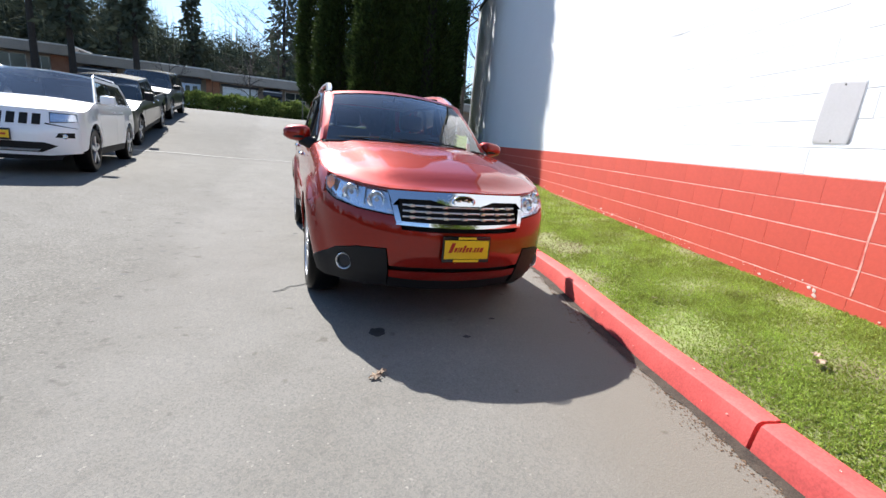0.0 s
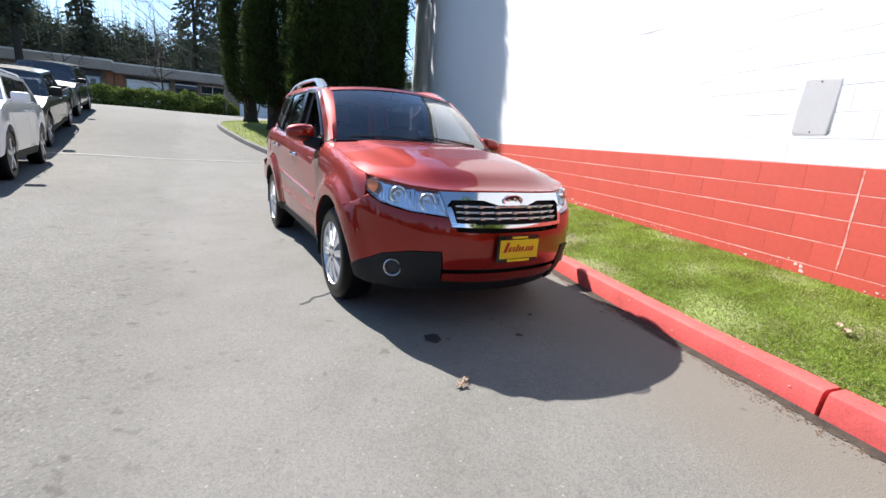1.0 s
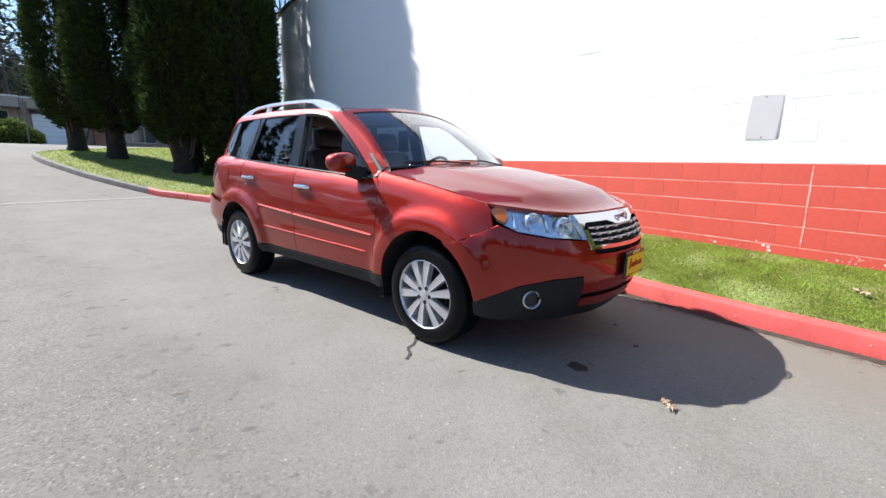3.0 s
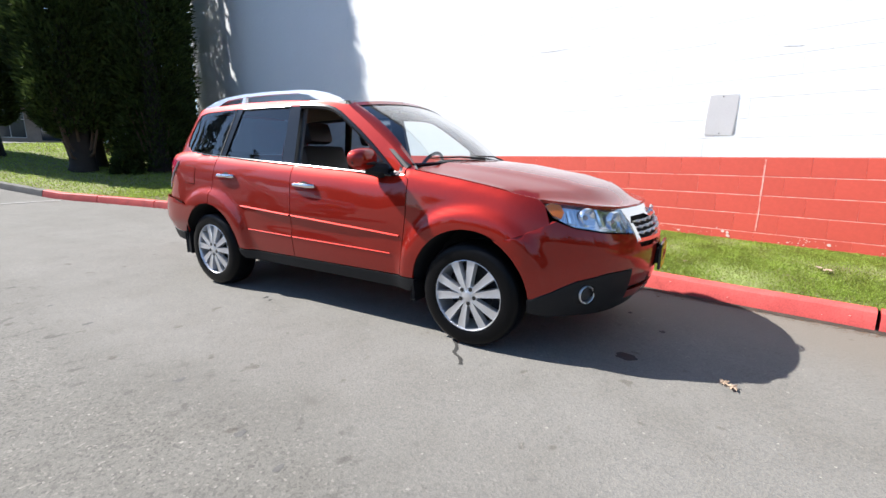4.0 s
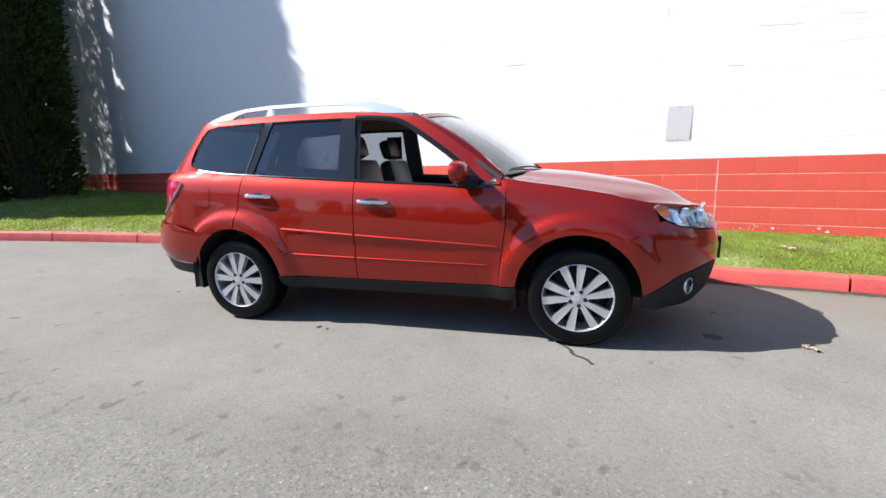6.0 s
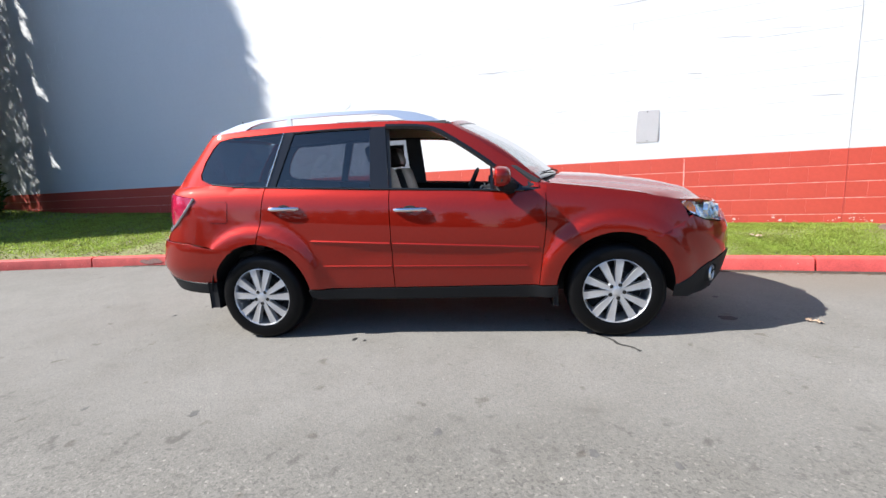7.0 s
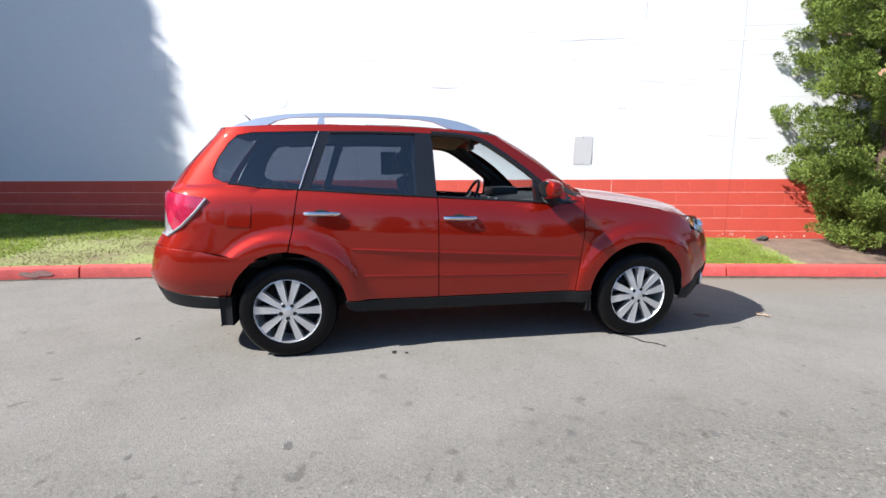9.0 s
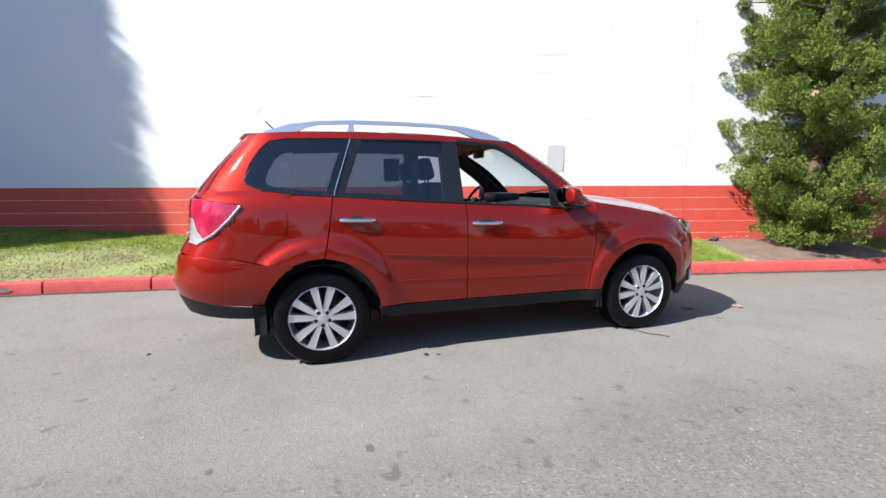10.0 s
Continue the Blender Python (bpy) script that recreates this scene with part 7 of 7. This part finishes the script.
# ---------------------------------------------------------------- far side: hedge and low buildings
def hedge():
    rng = np.random.default_rng(61)
    n = 11000
    t = thing("hedge", "long clipped green hedge along the top of the drive", "hedge", at=Matrix.Translation((-8.5, 28.3, 0)))
    L = 9.6
    u = rng.uniform(0, 1, n)
    a = rng.uniform(-0.2, math.pi + 0.2, n)
    x = u * L
    z0 = np.array([road_z(q - 8.5, 28.3) for q in x])
    lump = np.array([1.7 * noise.noise(Vector((q * 1.1, w * 1.5, 3.0))) + 0.7 * noise.noise(Vector((q * 3, w * 3, 8.0))) for q, w in zip(x, a)])
    endr = np.minimum(1, np.sqrt(np.minimum(1, np.minimum(u, 1 - u) * 9 + 0.08)))
    r = (1 + 0.20 * lump) * rng.uniform(0.45, 1, n) ** 0.3 * endr
    pts = np.stack([x, 0.85 * r * np.cos(a), z0 + 0.1 + 0.86 * np.maximum(0, r * np.sin(a))], 1)
    d = np.stack([rng.normal(0, 0.6, n), np.cos(a), np.sin(a)], 1) + rng.normal(0, 0.4, (n, 3))
    v, f = cards(pts, d, 0.20, 0.12, rng)
    part("foliage", card_mesh("foliage", v, f, M_HEDGE), None, t)
    for k in range(9):
        q = 0.6 + k * 1.05
        bm = bmesh.new()
        tube(bm, [(q, 0, road_z(q - 8.5, 28.3) - 0.05), (q + 0.05, 0.02, road_z(q - 8.5, 28.3) + 0.7)], [0.05, 0.02], 6)
        part("stem", bm, M_BARK, t)


hedge()
shrub(0.0, 30.0, 1.0, 0.9, 1.35, 71, M_HEDGE, label="rounded green shrub behind the hedge", n=2200, size=0.16)
shrub(-1.6, 31.5, 0.9, 0.9, 1.5, 72, M_HEDGE, label="rounded green shrub behind the hedge", n=2000, size=0.16)

M_FASCIA = mat("grey_brown_fascia", (0.30, 0.26, 0.225), 0.85, vary=0.2, scale=0.8, bump=0.2, bump_scale=6)
M_COPING = mat("pale_metal_coping", (0.55, 0.54, 0.52), 0.5, vary=0.08, scale=2)
M_STORE = mat("tan_wall", (0.26, 0.20, 0.155), 0.9, vary=0.25, scale=0.7)
M_BRICKY = mat("orange_brown_brick", (0.30, 0.13, 0.075), 0.9, vary=0.3, scale=1.5)
M_DOORWHITE = mat("white_roller_door", (0.80, 0.82, 0.86), 0.6, vary=0.05, scale=1)
M_SHOPGLASS = mat("dark_shop_glass", (0.03, 0.035, 0.04), 0.08, vary=0.2, scale=0.6)
M_AWNING = mat("dark_awning", (0.05, 0.055, 0.07), 0.8, vary=0.2, scale=2)


def unit(x0, x1, top, openings):
    """One length of the low strip of shops: wall, fascia, coping and its openings (kind, from, to)."""
    y, z0 = 48.0, road_z((x0 + x1) / 2, 48.0)
    head = top - 0.86
    b = thing("shop_building", "low flat-roofed commercial building with a grey-brown fascia", "building", "strip of low shops")
    part("wall", boxed((x0, y, z0 - 0.3), (x1, y + 12, top - 0.2)), M_STORE, b)
    part("fascia", boxed((x0, y - 1.3, top - 0.78), (x1, y + 0.0, top), 0.02), M_FASCIA, b, "grey-brown fascia")
    part("coping", boxed((x0 - 0.02, y - 1.36, top), (x1 + 0.02, y + 12.1, top + 0.12), 0.01), M_COPING, b, "pale metal coping")
    for k, a, c in openings:
        if k == "door":
            d = part("roller_door", boxed((a, y - 0.08, z0), (c, y - 0.005, head - 0.25), 0.01), M_DOORWHITE, b, "white roller door")
            part("lintel", boxed((a - 0.1, y - 0.14, head - 0.24), (c + 0.1, y - 0.005, head), 0.01), M_AWNING, b, "dark lintel")
            for q in range(6):
                part("door_rib", boxed((a + 0.04, y - 0.10, z0 + 0.3 + q * 0.42), (c - 0.04, y - 0.081, z0 + 0.33 + q * 0.42)), M_COPING, d)
        elif k == "shop":
            f = part("shop_window", boxed((a, y - 0.06, z0 + 0.45), (c, y - 0.005, head - 0.1), 0.01), M_COPING, b, "pale window frame")
            m = max(2, int((c - a) / 1.0))
            for q in range(m):
                p0 = a + 0.06 + (c - a - 0.06) * q / m
                p1 = a + (c - a) * (q + 1) / m - 0.04
                for zl, zh in ((z0 + 0.52, z0 + 1.95), (z0 + 2.02, head - 0.17)):
                    part("pane", boxed((p0, y - 0.075, zl), (p1, y - 0.061, zh)), M_SHOPGLASS, f, "dark shop pane")
        elif k == "blue":
            part("sign_band", boxed((a - 0.1, y - 0.35, head - 0.45), (c + 0.1, y - 0.005, head + 0.05), 0.02), M_AWNING, b, "dark blue sign band")
            f = part("shop_front", boxed((a, y - 0.10, z0 + 0.05), (c, y - 0.005, head - 0.47), 0.01), M_BLUEWHITE, b, "pale blue shop front")
            for q in range(4):
                p0 = a + 0.12 + q * (c - a) / 4.2
                part("pane", boxed((p0, y - 0.115, z0 + 1.2), (p0 + (c - a) / 7.0, y - 0.101, head - 0.7)), M_SHOPGLASS, f, "dark shop pane")
        elif k == "awning":
            bm = boxed((a, y - 1.9, head - 0.75), (c, y - 0.02, head + 0.0))
            for v in bm.verts:
                if v.co.y < y - 1 and v.co.z > head - 0.4:
                    v.co.z -= 0.35
            part("awning", bm, M_AWNING, b, "dark cloth awning")
            part("awning_edge", boxed((a - 0.02, y - 1.93, head - 0.42), (c + 0.02, y - 1.87, head - 0.34)), M_COPING, b, "pale awning edge")
            part("shop_window", boxed((a, y - 0.06, z0 + 0.3), (c, y - 0.005, head - 0.8), 0.01), M_SHOPGLASS, b, "dark shop window")
        elif k == "brick":
            part("brick_pier", boxed((a, y - 0.35, z0 - 0.2), (c, y - 0.005, top - 0.785)), M_BRICKY, b, "orange-brown brick pier")


M_BLUEWHITE = mat("pale_blue_shop_front", (0.50, 0.58, 0.72), 0.6, vary=0.1, scale=1.5)
unit(-52, -32, 6.4, [("shop", -50, -46), ("brick", -44, -42), ("shop", -40, -35)])
unit(-32, -18.35, 6.4, [("shop", -30, -27.5), ("brick", -27, -25.6), ("shop", -24.6, -22.3), ("shop", -21.9, -20.6), ("brick", -20.4, -18.6)])
unit(-18.3, -7.4, 5.9, [("awning", -18.0, -15.5), ("shop", -15.0, -13.4), ("blue", -11.3, -8.5), ("brick", -7.95, -7.42)])
unit(-7.38, 2.2, 5.75, [("brick", -7.36, -6.75), ("door", -6.5, -3.2), ("awning", -2.6, -0.8), ("shop", -0.5, 1.6)])
unit(2.24, 24, 5.7, [("door", 3, 6), ("brick", 7, 8.2), ("shop", 9, 12), ("awning", 13, 16), ("door", 17, 20)])


def bare_tree(x, y, h, seed, thick=0.09, label="small leafless street tree"):
    rng = np.random.default_rng(seed)
    t = thing("bare_tree", label, "tree", "leafless trees", at=Matrix.Translation((x, y, road_z(x, y) - 0.05)))
    bm = bmesh.new()
    tube(bm, [(0, 0, 0), (0.05, 0, h * 0.3), (0, 0.03, h * 0.6), (0, 0, h)], [thick, thick * 0.75, thick * 0.45, 0.01], 7)
    part("trunk", bm, M_BARE, t)
    bm = bmesh.new()

    def grow(p, d, l, r, depth):
        q = p + d * l
        tube(bm, [p, p + d * l * 0.5 + Vector(rng.normal(0, 0.04, 3)) * l, q], [r, r * 0.75, r * 0.5], 4, False)
        if depth:
            for _ in range(3):
                grow(p.lerp(q, rng.uniform(0.45, 1.0)), (d + Vector(rng.normal(0, 0.5, 3)) + Vector((0, 0, 0.15))).normalized(), l * 0.62, r * 0.5, depth - 1)
    for k in range(10):
        a = rng.uniform(0, 6.28)
        z = h * rng.uniform(0.3, 0.9)
        grow(Vector((0, 0, z)), Vector((math.cos(a), math.sin(a), 0.7)).normalized(), h * 0.27, thick * 0.35, 3)
    part("branchwork", bm, M_BARE, t, "fine bare branches")


bare_tree(-3.2, 34.0, 3.6, 91, 0.10)
bare_tree(-8.3, 33.0, 3.4, 92, 0.08)
bare_tree(-1.2, 58, 13, 93, 0.14, "tall leafless alder behind the shops")
bare_tree(9.5, 22.0, 9, 94, 0.16, "leafless tree behind the end of the wall")
bare_tree(12.5, 24.0, 10, 95, 0.18, "leafless tree behind the end of the wall")
bare_tree(-4.5, 60, 12, 96, 0.14, "tall leafless alder behind the shops")
bare_tree(2.5, 56, 13, 97, 0.14, "tall leafless alder behind the shops")
post = thing("sign_post", "thin metal post at the end of the hedge", "post", at=Matrix.Translation((0.35, 26.8, road_z(0.35, 26.8))))
bm = bmesh.new()
tube(bm, [(0, 0, 0), (0, 0, 2.1)], 0.03, 8)
part("pole", bm, M_KERB_GREY, post)
part("sign_back", boxed((-0.12, -0.02, 1.5), (0.12, 0.0, 2.0), 0.005), M_KERB_GREY, post, "grey sign back")
